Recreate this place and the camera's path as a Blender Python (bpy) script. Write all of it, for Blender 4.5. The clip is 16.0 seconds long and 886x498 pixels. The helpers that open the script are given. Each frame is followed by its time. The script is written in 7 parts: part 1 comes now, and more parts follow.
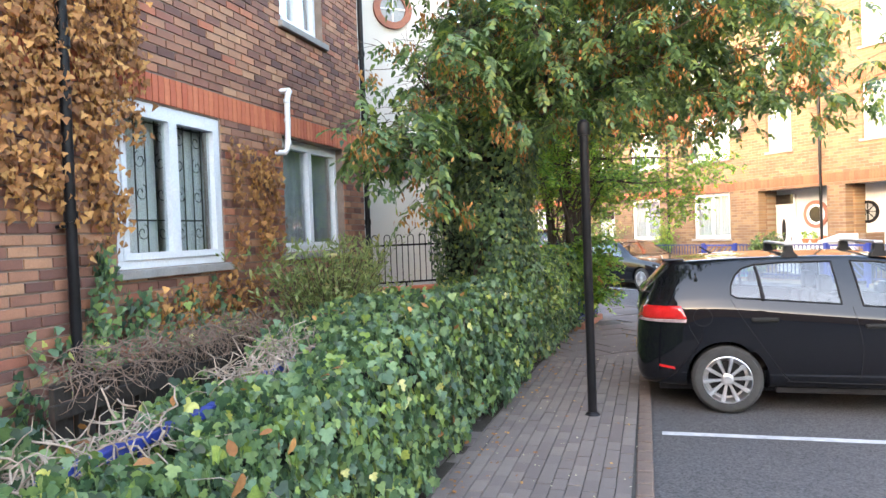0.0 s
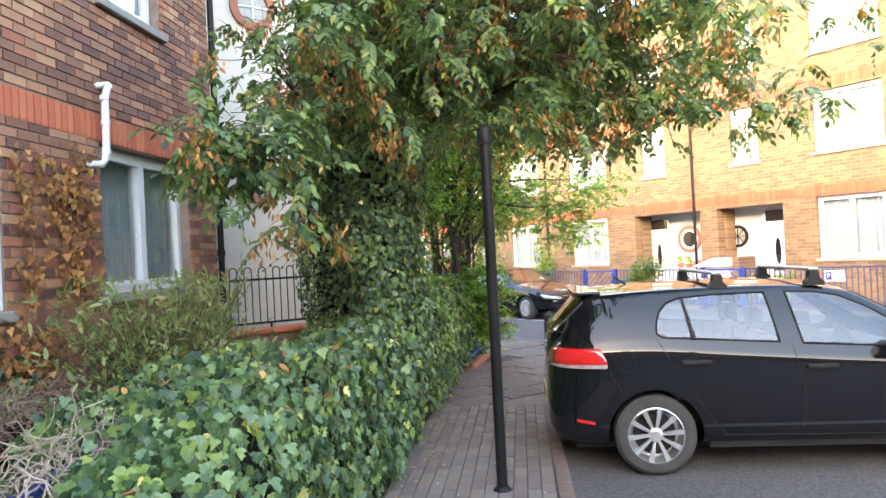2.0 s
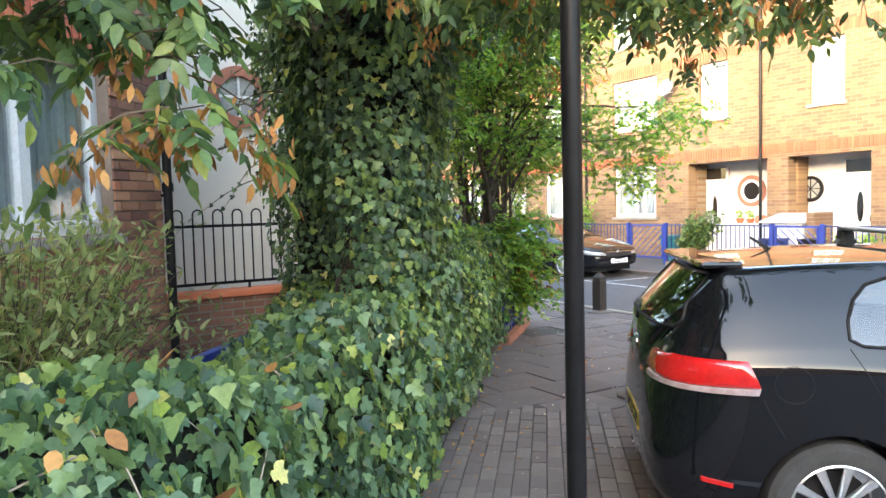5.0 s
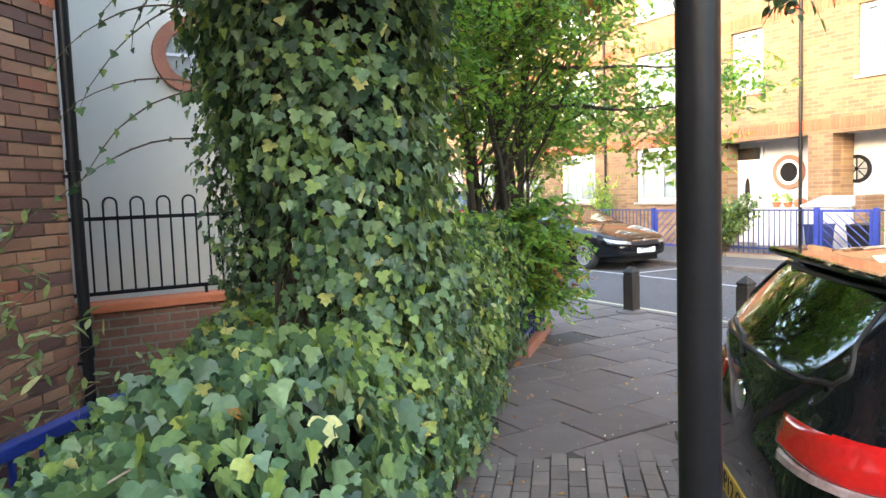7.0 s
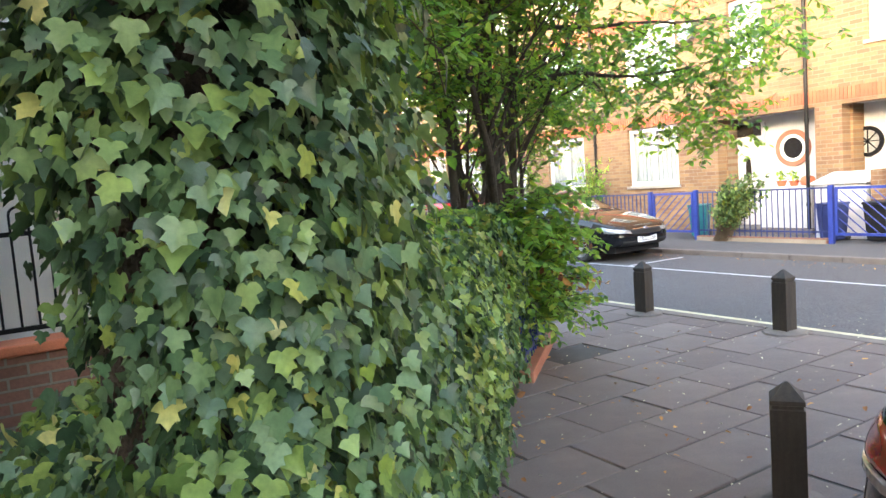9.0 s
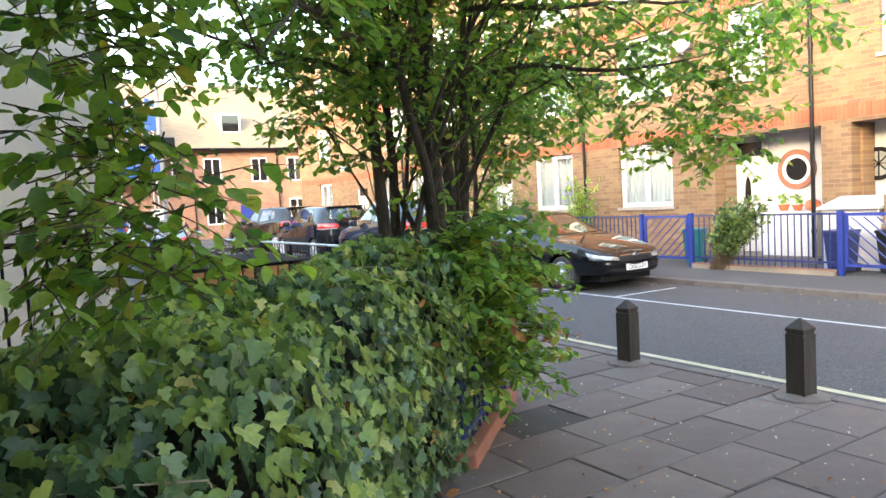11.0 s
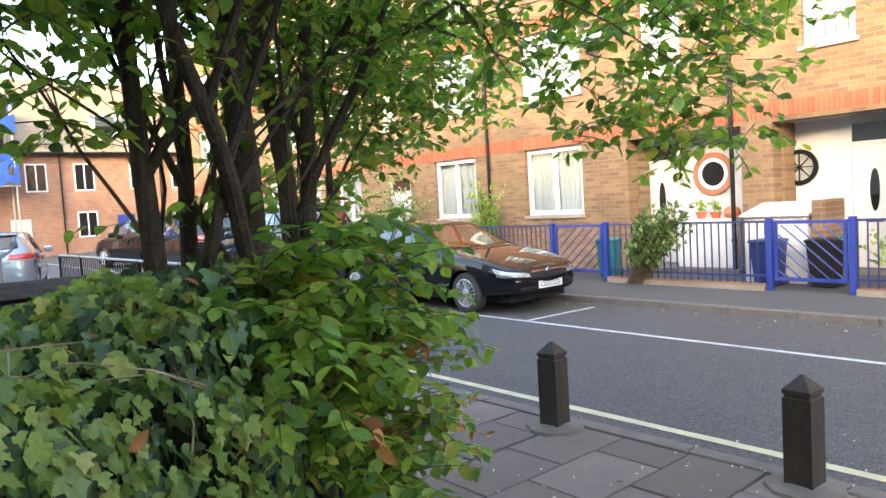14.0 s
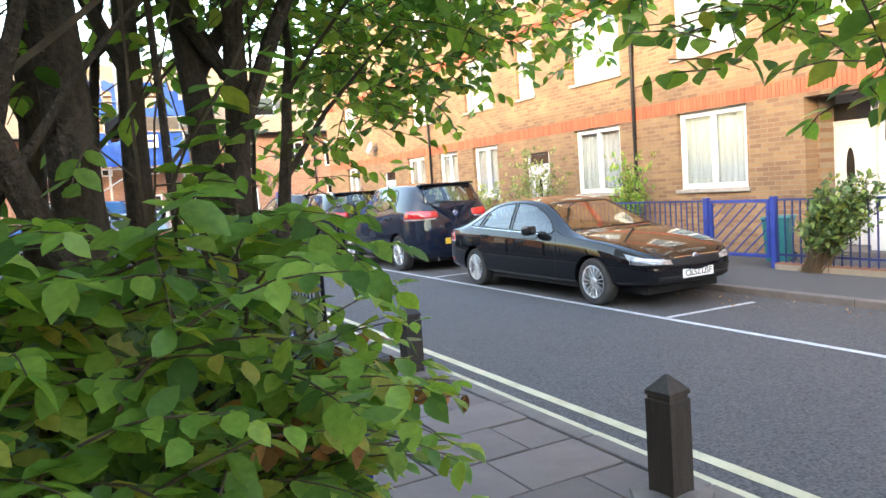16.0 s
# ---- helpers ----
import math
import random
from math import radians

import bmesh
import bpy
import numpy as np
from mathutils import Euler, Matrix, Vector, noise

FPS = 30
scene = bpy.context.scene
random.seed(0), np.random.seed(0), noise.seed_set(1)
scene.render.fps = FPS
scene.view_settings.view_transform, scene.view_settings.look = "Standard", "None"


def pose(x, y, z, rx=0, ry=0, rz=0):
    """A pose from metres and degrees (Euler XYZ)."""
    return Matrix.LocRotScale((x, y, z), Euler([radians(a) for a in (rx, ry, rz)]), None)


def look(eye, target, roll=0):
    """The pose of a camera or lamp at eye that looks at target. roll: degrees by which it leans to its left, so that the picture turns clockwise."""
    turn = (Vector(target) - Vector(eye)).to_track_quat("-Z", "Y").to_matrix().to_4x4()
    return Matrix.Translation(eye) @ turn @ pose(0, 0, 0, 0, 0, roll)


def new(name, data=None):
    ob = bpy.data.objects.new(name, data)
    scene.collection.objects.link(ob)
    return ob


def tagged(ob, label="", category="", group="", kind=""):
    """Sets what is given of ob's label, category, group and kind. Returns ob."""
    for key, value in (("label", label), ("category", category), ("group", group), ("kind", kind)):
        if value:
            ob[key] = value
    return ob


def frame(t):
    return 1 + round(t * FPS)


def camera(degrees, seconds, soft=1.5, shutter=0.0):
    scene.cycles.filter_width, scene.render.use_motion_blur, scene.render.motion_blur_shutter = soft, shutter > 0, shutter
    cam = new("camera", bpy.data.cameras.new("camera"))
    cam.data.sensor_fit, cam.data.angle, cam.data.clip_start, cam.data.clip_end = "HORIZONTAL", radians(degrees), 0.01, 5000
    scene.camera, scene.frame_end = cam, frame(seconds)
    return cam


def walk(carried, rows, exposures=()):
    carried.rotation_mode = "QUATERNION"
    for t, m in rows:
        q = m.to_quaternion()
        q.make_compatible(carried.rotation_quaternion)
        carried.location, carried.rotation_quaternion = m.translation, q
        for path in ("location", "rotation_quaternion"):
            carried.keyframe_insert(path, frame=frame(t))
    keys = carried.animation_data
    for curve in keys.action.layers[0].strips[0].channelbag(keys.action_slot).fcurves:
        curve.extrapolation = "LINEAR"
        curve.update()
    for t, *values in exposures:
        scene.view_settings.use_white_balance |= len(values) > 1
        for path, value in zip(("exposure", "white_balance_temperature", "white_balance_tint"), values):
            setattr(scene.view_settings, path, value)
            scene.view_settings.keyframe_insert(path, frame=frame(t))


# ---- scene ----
cam = camera(64.2, 16.0)
PATH = [
    (0, (0.59, -0.002, 1.678), (1.399, 1.826, 1.637), -2.1),
    (0.5, (0.673, 0.331, 1.693), (1.56, 2.124, 1.674), -4.0),
    (1, (0.843, 0.626, 1.686), (1.828, 2.366, 1.66), -4.3),
    (1.5, (1.057, 0.902, 1.719), (2.093, 2.613, 1.705), -2.9),
    (2, (1.189, 1.206, 1.71), (2.306, 2.865, 1.733), -2.9),
    (2.5, (1.379, 1.505, 1.709), (2.558, 3.12, 1.663), -3.2),
    (3, (1.629, 1.809, 1.702), (2.689, 3.503, 1.613), -2.6),
    (3.5, (1.8, 2.152, 1.686), (2.903, 3.817, 1.588), -3.2),
    (4, (2.043, 2.51, 1.683), (3.153, 4.169, 1.566), -3.3),
    (4.2, (2.112, 2.62, 1.691), (3.192, 4.3, 1.59), -2.1),
    (6.3, (2.999, 4.083, 1.629), (4.033, 5.786, 1.455), -1.4),
    (6.5, (3.077, 4.174, 1.642), (4.131, 5.864, 1.455), -2.1),
    (7, (3.271, 4.409, 1.635), (4.296, 6.119, 1.48), -2.0),
    (7.5, (3.475, 4.659, 1.631), (4.394, 6.426, 1.447), -0.8),
    (8, (3.617, 4.971, 1.637), (4.642, 6.68, 1.462), -3.6),
    (8.5, (3.77, 5.279, 1.635), (4.813, 6.978, 1.469), -4.2),
    (9, (3.984, 5.488, 1.641), (5.041, 7.176, 1.46), -4.3),
    (9.5, (4.279, 5.776, 1.622), (5.448, 7.387, 1.428), -5.0),
    (9.7, (4.423, 5.862, 1.594), (5.617, 7.452, 1.384), -5.9),
    (11.8, (5.441, 6.701, 1.664), (6.4, 8.452, 1.544), -2.6),
    (12, (5.522, 6.782, 1.648), (6.452, 8.548, 1.518), -3.3),
    (12.5, (5.661, 7.042, 1.63), (6.719, 8.733, 1.487), -2.7),
    (13, (5.878, 7.306, 1.632), (7.08, 8.896, 1.471), -0.9),
    (13.5, (6.191, 7.539, 1.62), (7.442, 9.095, 1.501), -2.5),
    (14, (6.436, 7.808, 1.609), (7.727, 9.331, 1.481), -3.4),
    (14.5, (6.719, 8.025, 1.63), (8.053, 9.504, 1.453), -5.3),
    (15, (7.13, 8.205, 1.579), (8.302, 9.816, 1.399), -2.1),
    (15.5, (7.401, 8.381, 1.569), (8.478, 10.057, 1.391), -2.2),
    (16, (7.68, 8.579, 1.573), (8.599, 10.347, 1.403), -4.1),
]
walk(cam, [(t, look(e, a, r)) for t, e, a, r in PATH], [(0, 4.08, 6600, 17), (2, 4.13, 6600, 16), (4, 4.13, 6500, 13), (6.5, 4.28, 6500, 12), (8, 4.28, 6500, 12), (9, 4.22, 6500, 12), (9.7, 4.13, 6500, 11), (12, 3.80, 6500, 12), (13, 3.80, 6500, 12), (14, 3.68, 6500, 12), (16, 3.76, 6500, 12)])

# ---- light ----
SUN_AZ = (-0.87, -0.49)          # towards the sun, in plan
SUN_EL = radians(12.0)
world = bpy.data.worlds.new("world")
scene.world = world
world.use_nodes = True
wn = world.node_tree
sky = wn.nodes.new("ShaderNodeTexSky")
sky.sky_type = "NISHITA"
sky.sun_disc = False
sky.sun_elevation = SUN_EL
sky.sun_rotation = math.atan2(SUN_AZ[0], SUN_AZ[1])
sky.air_density, sky.dust_density, sky.ozone_density = 1.2, 3.0, 1.0
wn.links.new(sky.outputs[0], wn.nodes["Background"].inputs[0])
wn.nodes["Background"].inputs[1].default_value = 0.15
sun = new("sun", bpy.data.lights.new("sun", "SUN"))
sun.data.energy, sun.data.angle, sun.data.color = 0.33, radians(0.6), (1.0, 0.81, 0.52)
sun.matrix_world = look((0, 0, 0), (-SUN_AZ[0], -SUN_AZ[1], -math.tan(SUN_EL)))

# ---- frames of reference ----
PF = Matrix.Rotation(radians(-40.25), 4, "Z")     # x: across the footpath, y: along it
I4 = Matrix.Identity(4)
rnd = random.Random(7)


# ---- material helpers ----
def nodes_of(name):
    m = bpy.data.materials.new(name)
    m.use_nodes = True
    t = m.node_tree
    return m, t, t.nodes["Principled BSDF"]


def ramp(t, src, stops):
    r = t.nodes.new("ShaderNodeValToRGB")
    while len(r.color_ramp.elements) < len(stops):
        r.color_ramp.elements.new(0.5)
    for e, (p, c) in zip(r.color_ramp.elements, stops):
        e.position, e.color = p, (*c, 1)
    t.links.new(src, r.inputs[0])
    return r.outputs[0]


def noise_node(t, scale, detail=4, rough=0.6, coord="Object", stretch=None):
    c = t.nodes.new("ShaderNodeTexCoord")
    n = t.nodes.new("ShaderNodeTexNoise")
    n.inputs["Scale"].default_value, n.inputs["Detail"].default_value, n.inputs["Roughness"].default_value = scale, detail, rough
    if stretch:
        mp = t.nodes.new("ShaderNodeMapping")
        mp.inputs["Scale"].default_value = stretch
        t.links.new(c.outputs[coord], mp.inputs[0])
        t.links.new(mp.outputs[0], n.inputs["Vector"])
    else:
        t.links.new(c.outputs[coord], n.inputs["Vector"])
    return n.outputs[0]


def mixc(t, fac, a, b, mode="MIX"):
    m = t.nodes.new("ShaderNodeMix")
    m.data_type, m.blend_type = "RGBA", mode
    for s, v in ((m.inputs[0], fac), (m.inputs[6], a), (m.inputs[7], b)):
        if isinstance(v, (int, float)):
            s.default_value = v
        elif isinstance(v, tuple):
            s.default_value = (*v, 1)
        else:
            t.links.new(v, s)
    return m.outputs[2]


def bump(t, p, height, strength=0.3, dist=0.01):
    b = t.nodes.new("ShaderNodeBump")
    b.inputs["Strength"].default_value, b.inputs["Distance"].default_value = strength, dist
    t.links.new(height, b.inputs["Height"])
    t.links.new(b.outputs[0], p.inputs["Normal"])


def surface(name, dark, light, scale=8, fine=120, rough=0.8, metal=0.0, bumps=0.25, dist=0.004, coat=0.0, stretch=None, grain=0.25):
    """A worn plain surface: broad blotches from dark to light and a fine grain."""
    m, t, p = nodes_of(name)
    big, small = noise_node(t, scale, 5, 0.6, stretch=stretch), noise_node(t, fine, 3, 0.6)
    c = ramp(t, big, [(0.3, dark), (0.7, light)])
    c = mixc(t, grain, c, ramp(t, small, [(0.3, tuple(v * 0.6 for v in dark)), (0.7, tuple(min(1, v * 1.15) for v in light))]))
    t.links.new(c, p.inputs["Base Color"])
    p.inputs["Roughness"].default_value, p.inputs["Metallic"].default_value = rough, metal
    p.inputs["Coat Weight"].default_value = coat
    p.inputs["Coat Roughness"].default_value = 0.06
    if bumps:
        bump(t, p, small, bumps, dist)
    return m


def lacquer(m, coat, spec):
    p = m.node_tree.nodes["Principled BSDF"]
    p.inputs["Coat Weight"].default_value, p.inputs["Specular IOR Level"].default_value = coat, spec


def leafy(name, stops, rough=0.45, trans=0.25, coord_scale=0.9):
    """Leaf tissue: each leaf its own tint, with light that passes through."""
    m, t, p = nodes_of(name)
    g = t.nodes.new("ShaderNodeNewGeometry")
    c = ramp(t, g.outputs["Random Per Island"], stops)
    blot = noise_node(t, coord_scale, 3)
    c = mixc(t, 0.5, c, mixc(t, 1.0, c, ramp(t, blot, [(0.3, (0.55, 0.6, 0.55)), (0.7, (1.25, 1.2, 1.1))]), "MULTIPLY"))
    fine = noise_node(t, 55, 3, 0.6)
    c = mixc(t, 0.55, c, mixc(t, 1.0, c, ramp(t, fine, [(0.3, (0.62, 0.68, 0.6)), (0.7, (1.35, 1.3, 1.2))]), "MULTIPLY"))
    t.links.new(c, p.inputs["Base Color"])
    bump(t, p, fine, 0.35, 0.006)
    p.inputs["Roughness"].default_value = rough
    tr = t.nodes.new("ShaderNodeBsdfTranslucent")
    t.links.new(mixc(t, 1.0, c, (1.3, 1.35, 0.7), "MULTIPLY"), tr.inputs[0])
    mx = t.nodes.new("ShaderNodeMixShader")
    mx.inputs[0].default_value = trans
    t.links.new(p.outputs[0], mx.inputs[1])
    t.links.new(tr.outputs[0], mx.inputs[2])
    t.links.new(mx.outputs[0], t.nodes["Material Output"].inputs[0])
    return m


def piece_material(name, stops, rough=0.85, island=False, fine=90, spread=0.45):
    """Bricks and pavers: tint by piece, with blotches and grain."""
    m, t, p = nodes_of(name)
    if island:
        src = t.nodes.new("ShaderNodeNewGeometry").outputs["Random Per Island"]
    else:
        src = t.nodes.new("ShaderNodeObjectInfo").outputs["Random"]
    c = ramp(t, src, stops)
    blot, small = noise_node(t, 2.2, 5, 0.65, "Object"), noise_node(t, fine, 4, 0.7)
    c = mixc(t, spread, c, mixc(t, 1.0, c, ramp(t, blot, [(0.3, (0.5, 0.5, 0.52)), (0.72, (1.4, 1.36, 1.3))]), "MULTIPLY"))
    c = mixc(t, 0.35, c, mixc(t, 1.0, c, ramp(t, small, [(0.25, (0.45, 0.45, 0.45)), (0.75, (1.5, 1.45, 1.4))]), "MULTIPLY"))
    t.links.new(c, p.inputs["Base Color"])
    p.inputs["Roughness"].default_value = rough
    bump(t, p, small, 0.5, 0.004)
    return m


def brick_wall_material(name, a, b, mortar, course=0.086, length=0.26, axis="YZ"):
    """Brickwork seen from afar, with real joint relief."""
    m, t, p = nodes_of(name)
    c = t.nodes.new("ShaderNodeTexCoord")
    sep = t.nodes.new("ShaderNodeSeparateXYZ")
    com = t.nodes.new("ShaderNodeCombineXYZ")
    t.links.new(c.outputs["Object"], sep.inputs[0])
    t.links.new(sep.outputs[axis[0]], com.inputs[0])
    t.links.new(sep.outputs["Z"], com.inputs[1])
    br = t.nodes.new("ShaderNodeTexBrick")
    t.links.new(com.outputs[0], br.inputs["Vector"])
    br.inputs["Color1"].default_value, br.inputs["Color2"].default_value = (*a, 1), (*b, 1)
    br.inputs["Mortar"].default_value = (*mortar, 1)
    br.inputs["Scale"].default_value = 1.0
    br.inputs["Mortar Size"].default_value = 0.009
    br.inputs["Mortar Smooth"].default_value = 0.3
    br.inputs["Bias"].default_value = 0.0
    br.inputs["Brick Width"].default_value = length
    br.inputs["Row Height"].default_value = course
    blot, small = noise_node(t, 1.1, 5, 0.65), noise_node(t, 60, 3)
    col = mixc(t, 0.5, br.outputs[0], mixc(t, 1.0, br.outputs[0], ramp(t, blot, [(0.3, (0.62, 0.6, 0.6)), (0.7, (1.3, 1.28, 1.22))]), "MULTIPLY"))
    col = mixc(t, 0.3, col, mixc(t, 1.0, col, ramp(t, small, [(0.3, (0.5, 0.5, 0.5)), (0.7, (1.4, 1.4, 1.4))]), "MULTIPLY"))
    t.links.new(col, p.inputs["Base Color"])
    p.inputs["Roughness"].default_value = 0.9
    inv = t.nodes.new("ShaderNodeMath")
    inv.operation = "SUBTRACT"
    inv.inputs[0].default_value = 1.0
    t.links.new(br.outputs["Fac"], inv.inputs[1])
    bump(t, p, inv.outputs[0], 0.6, 0.008)
    return m


def clear_glass(name, tint=(0.9, 0.95, 0.95), rough=0.02, ior=1.6):
    m, t, p = nodes_of(name)
    tr = t.nodes.new("ShaderNodeBsdfTransparent")
    tr.inputs[0].default_value = (*tint, 1)
    gl = t.nodes.new("ShaderNodeBsdfGlossy")
    gl.inputs["Roughness"].default_value = rough
    lw = t.nodes.new("ShaderNodeLayerWeight")
    lw.inputs[0].default_value = 0.5
    fp = t.nodes.new("ShaderNodeMath")
    fp.operation = "POWER"
    t.links.new(lw.outputs["Facing"], fp.inputs[0])
    fp.inputs[1].default_value = 3.0
    fr = t.nodes.new("ShaderNodeMapRange")
    t.links.new(fp.outputs[0], fr.inputs[0])
    fr.inputs[3].default_value, fr.inputs[4].default_value = ((ior - 1) / (ior + 1)) ** 2, 0.9
    mx = t.nodes.new("ShaderNodeMixShader")
    t.links.new(fr.outputs[0], mx.inputs[0])
    t.links.new(tr.outputs[0], mx.inputs[1])
    t.links.new(gl.outputs[0], mx.inputs[2])
    t.links.new(mx.outputs[0], t.nodes["Material Output"].inputs[0])
    return m


M = {}
M["asphalt"] = surface("asphalt", (0.040, 0.038, 0.039), (0.112, 0.106, 0.108), 1.6, 55, 0.9, bumps=1.0, dist=0.02, grain=0.9)
M["slab"] = piece_material("paving_slab", [(0, (0.104, 0.083, 0.077)), (0.7, (0.133, 0.107, 0.099)), (1, (0.155, 0.126, 0.116))], 0.8)
M["paver"] = piece_material("block_paver", [(0, (0.125, 0.104, 0.096)), (0.6, (0.155, 0.130, 0.118)), (1, (0.185, 0.155, 0.138))], 0.85)
M["paver_is"] = piece_material("block_paver_far", [(0, (0.125, 0.104, 0.096)), (0.6, (0.155, 0.130, 0.118)), (1, (0.185, 0.155, 0.138))], 0.85, True)
M["slab_is"] = piece_material("paving_slab_far", [(0, (0.104, 0.083, 0.077)), (0.7, (0.133, 0.107, 0.099)), (1, (0.155, 0.126, 0.116))], 0.8, True)
M["joint"] = surface("joint_sand", (0.03, 0.028, 0.026), (0.06, 0.055, 0.05), 6, 150, 0.95)
M["kerb"] = surface("kerb_stone", (0.09, 0.075, 0.068), (0.16, 0.135, 0.12), 5, 100, 0.85)
M["edging"] = surface("brown_edging_brick", (0.085, 0.060, 0.050), (0.16, 0.115, 0.092), 5, 100, 0.85)
M["soil"] = surface("soil", (0.02, 0.015, 0.01), (0.05, 0.038, 0.025), 5, 60, 0.95, bumps=0.8, dist=0.02)
red_stops = [(0, (0.12, 0.058, 0.048)), (0.2, (0.22, 0.098, 0.068)), (0.45, (0.31, 0.145, 0.09)), (0.7, (0.39, 0.195, 0.115)), (0.86, (0.46, 0.25, 0.145)), (0.93, (0.42, 0.14, 0.075)), (1, (0.17, 0.09, 0.078))]
M["brick"] = piece_material("red_brick", red_stops, 0.85)
M["brick_is"] = piece_material("red_brick_wall", red_stops, 0.85, True)
M["soldier"] = piece_material("orange_soldier_brick", [(0, (0.42, 0.10, 0.05)), (1, (0.55, 0.17, 0.08))], 0.8, True, spread=0.25)
M["ring"] = piece_material("round_brick_surround", [(0, (0.26, 0.10, 0.065)), (1, (0.34, 0.14, 0.09))], 0.85, True)
M["band"] = piece_material("terrace_band_brick", [(0, (0.29, 0.07, 0.036)), (1, (0.40, 0.11, 0.055))], 0.85, True, spread=0.25)
M["mortar"] = surface("mortar", (0.17, 0.125, 0.10), (0.30, 0.23, 0.185), 6, 120, 0.95)
M["stock"] = brick_wall_material("yellow_stock_brick", (0.215, 0.136, 0.070), (0.14, 0.078, 0.045), (0.19, 0.15, 0.108))
M["far_red"] = brick_wall_material("terrace_red_brick", (0.30, 0.14, 0.09), (0.22, 0.10, 0.065), (0.32, 0.25, 0.20), axis="XZ")
M["render"] = surface("cream_render", (0.55, 0.52, 0.46), (0.66, 0.63, 0.57), 0.6, 140, 0.9, bumps=0.15)
M["white"] = surface("white_paint", (0.42, 0.42, 0.43), (0.52, 0.52, 0.53), 3, 60, 0.45, bumps=0.05)
M["upvc"] = surface("white_window_frame", (0.62, 0.63, 0.65), (0.74, 0.75, 0.77), 4, 50, 0.35, bumps=0.05)
M["sill"] = surface("grey_sill", (0.20, 0.18, 0.17), (0.32, 0.30, 0.28), 5, 90, 0.85)
M["black"] = surface("black_iron_paint", (0.006, 0.006, 0.007), (0.014, 0.014, 0.016), 6, 90, 0.35, bumps=0.1)
M["blue"] = surface("blue_paint", (0.012, 0.024, 0.16), (0.022, 0.045, 0.26), 5, 80, 0.45, bumps=0.1)
M["bollard"] = surface("dark_stained_timber", (0.012, 0.009, 0.007), (0.042, 0.032, 0.025), 3, 60, 0.7, bumps=0.5, stretch=(9, 9, 0.8))
M["line"] = surface("road_white", (0.28, 0.28, 0.29), (0.58, 0.58, 0.59), 9, 120, 0.8)
M["yellow"] = surface("road_yellow", (0.36, 0.32, 0.20), (0.56, 0.51, 0.35), 4, 90, 0.8)
M["pale_pane"] = surface("obscured_pane", (0.22, 0.23, 0.23), (0.34, 0.35, 0.34), 5, 40, 0.15, bumps=0)
M["glass"] = clear_glass("window_glass", (0.92, 0.95, 0.95))
M["curtain"] = surface("net_curtain", (0.24, 0.26, 0.28), (0.46, 0.49, 0.52), 3, 40, 0.9, stretch=(14, 14, 0.5))
M["linen"] = surface("pale_linen", (0.48, 0.48, 0.46), (0.70, 0.70, 0.67), 3, 40, 0.9, stretch=(14, 14, 0.5))
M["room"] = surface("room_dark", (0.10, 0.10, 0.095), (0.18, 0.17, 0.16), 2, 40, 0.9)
M["paint"] = surface("black_car_paint", (0.004, 0.0045, 0.006), (0.006, 0.0065, 0.009), 1, 300, 0.10, bumps=0, coat=1.0)
M["paint_blue"] = surface("blue_car_paint", (0.004, 0.05, 0.15), (0.006, 0.07, 0.2), 1, 300, 0.25, bumps=0, coat=1.0)
M["paint_navy"] = surface("navy_car_paint", (0.006, 0.010, 0.022), (0.009, 0.014, 0.03), 1, 300, 0.22, bumps=0, coat=1.0)
M["paint_silver"] = surface("silver_car_paint", (0.25, 0.30, 0.36), (0.32, 0.37, 0.43), 1, 300, 0.25, 0.5, bumps=0, coat=1.0)
for key in ("paint", "paint_blue", "paint_navy"):
    bs = M[key].node_tree.nodes["Principled BSDF"]
    bs.inputs["Specular IOR Level"].default_value = 0.1
    bs.inputs["Coat Roughness"].default_value = 0.02
    bs.inputs["Coat IOR"].default_value = 1.5
lacquer(M["paint"], 0.9, 0.03)
M["tyre"] = surface("tyre_rubber", (0.03, 0.03, 0.03), (0.06, 0.06, 0.06), 5, 120, 0.85)
M["alloy"] = surface("alloy_wheel", (0.55, 0.56, 0.58), (0.68, 0.69, 0.71), 4, 80, 0.3, 0.85, bumps=0)
M["chrome"] = surface("chrome", (0.65, 0.65, 0.66), (0.75, 0.75, 0.76), 4, 80, 0.12, 1.0, bumps=0)
M["trim"] = surface("black_plastic", (0.012, 0.012, 0.013), (0.022, 0.022, 0.024), 6, 160, 0.55)
M["carglass"] = clear_glass("car_glass", (0.62, 0.71, 0.72), 0.01, 2.1)
M["darkglass"] = surface("tinted_glass", (0.006, 0.008, 0.009), (0.01, 0.012, 0.014), 1, 60, 0.03, bumps=0, coat=1.0)
M["pinklens"] = surface("pale_red_lens", (0.22, 0.15, 0.15), (0.40, 0.32, 0.32), 16, 60, 0.12, bumps=0, coat=0.6)
M["redlens"] = surface("red_lens", (0.35, 0.006, 0.008), (0.5, 0.012, 0.012), 6, 40, 0.12, bumps=0, coat=1.0)
M["clearlens"] = surface("clear_lens", (0.12, 0.13, 0.14), (0.42, 0.44, 0.46), 16, 60, 0.1, 0.4, bumps=0, coat=1.0)
M["plate_y"] = surface("yellow_plate", (0.55, 0.36, 0.03), (0.65, 0.44, 0.05), 6, 90, 0.4, bumps=0)
M["plate_w"] = surface("white_plate", (0.66, 0.67, 0.68), (0.78, 0.78, 0.78), 6, 90, 0.4, bumps=0)
M["ink"] = surface("black_print", (0.01, 0.01, 0.01), (0.02, 0.02, 0.02), 6, 90, 0.5, bumps=0)
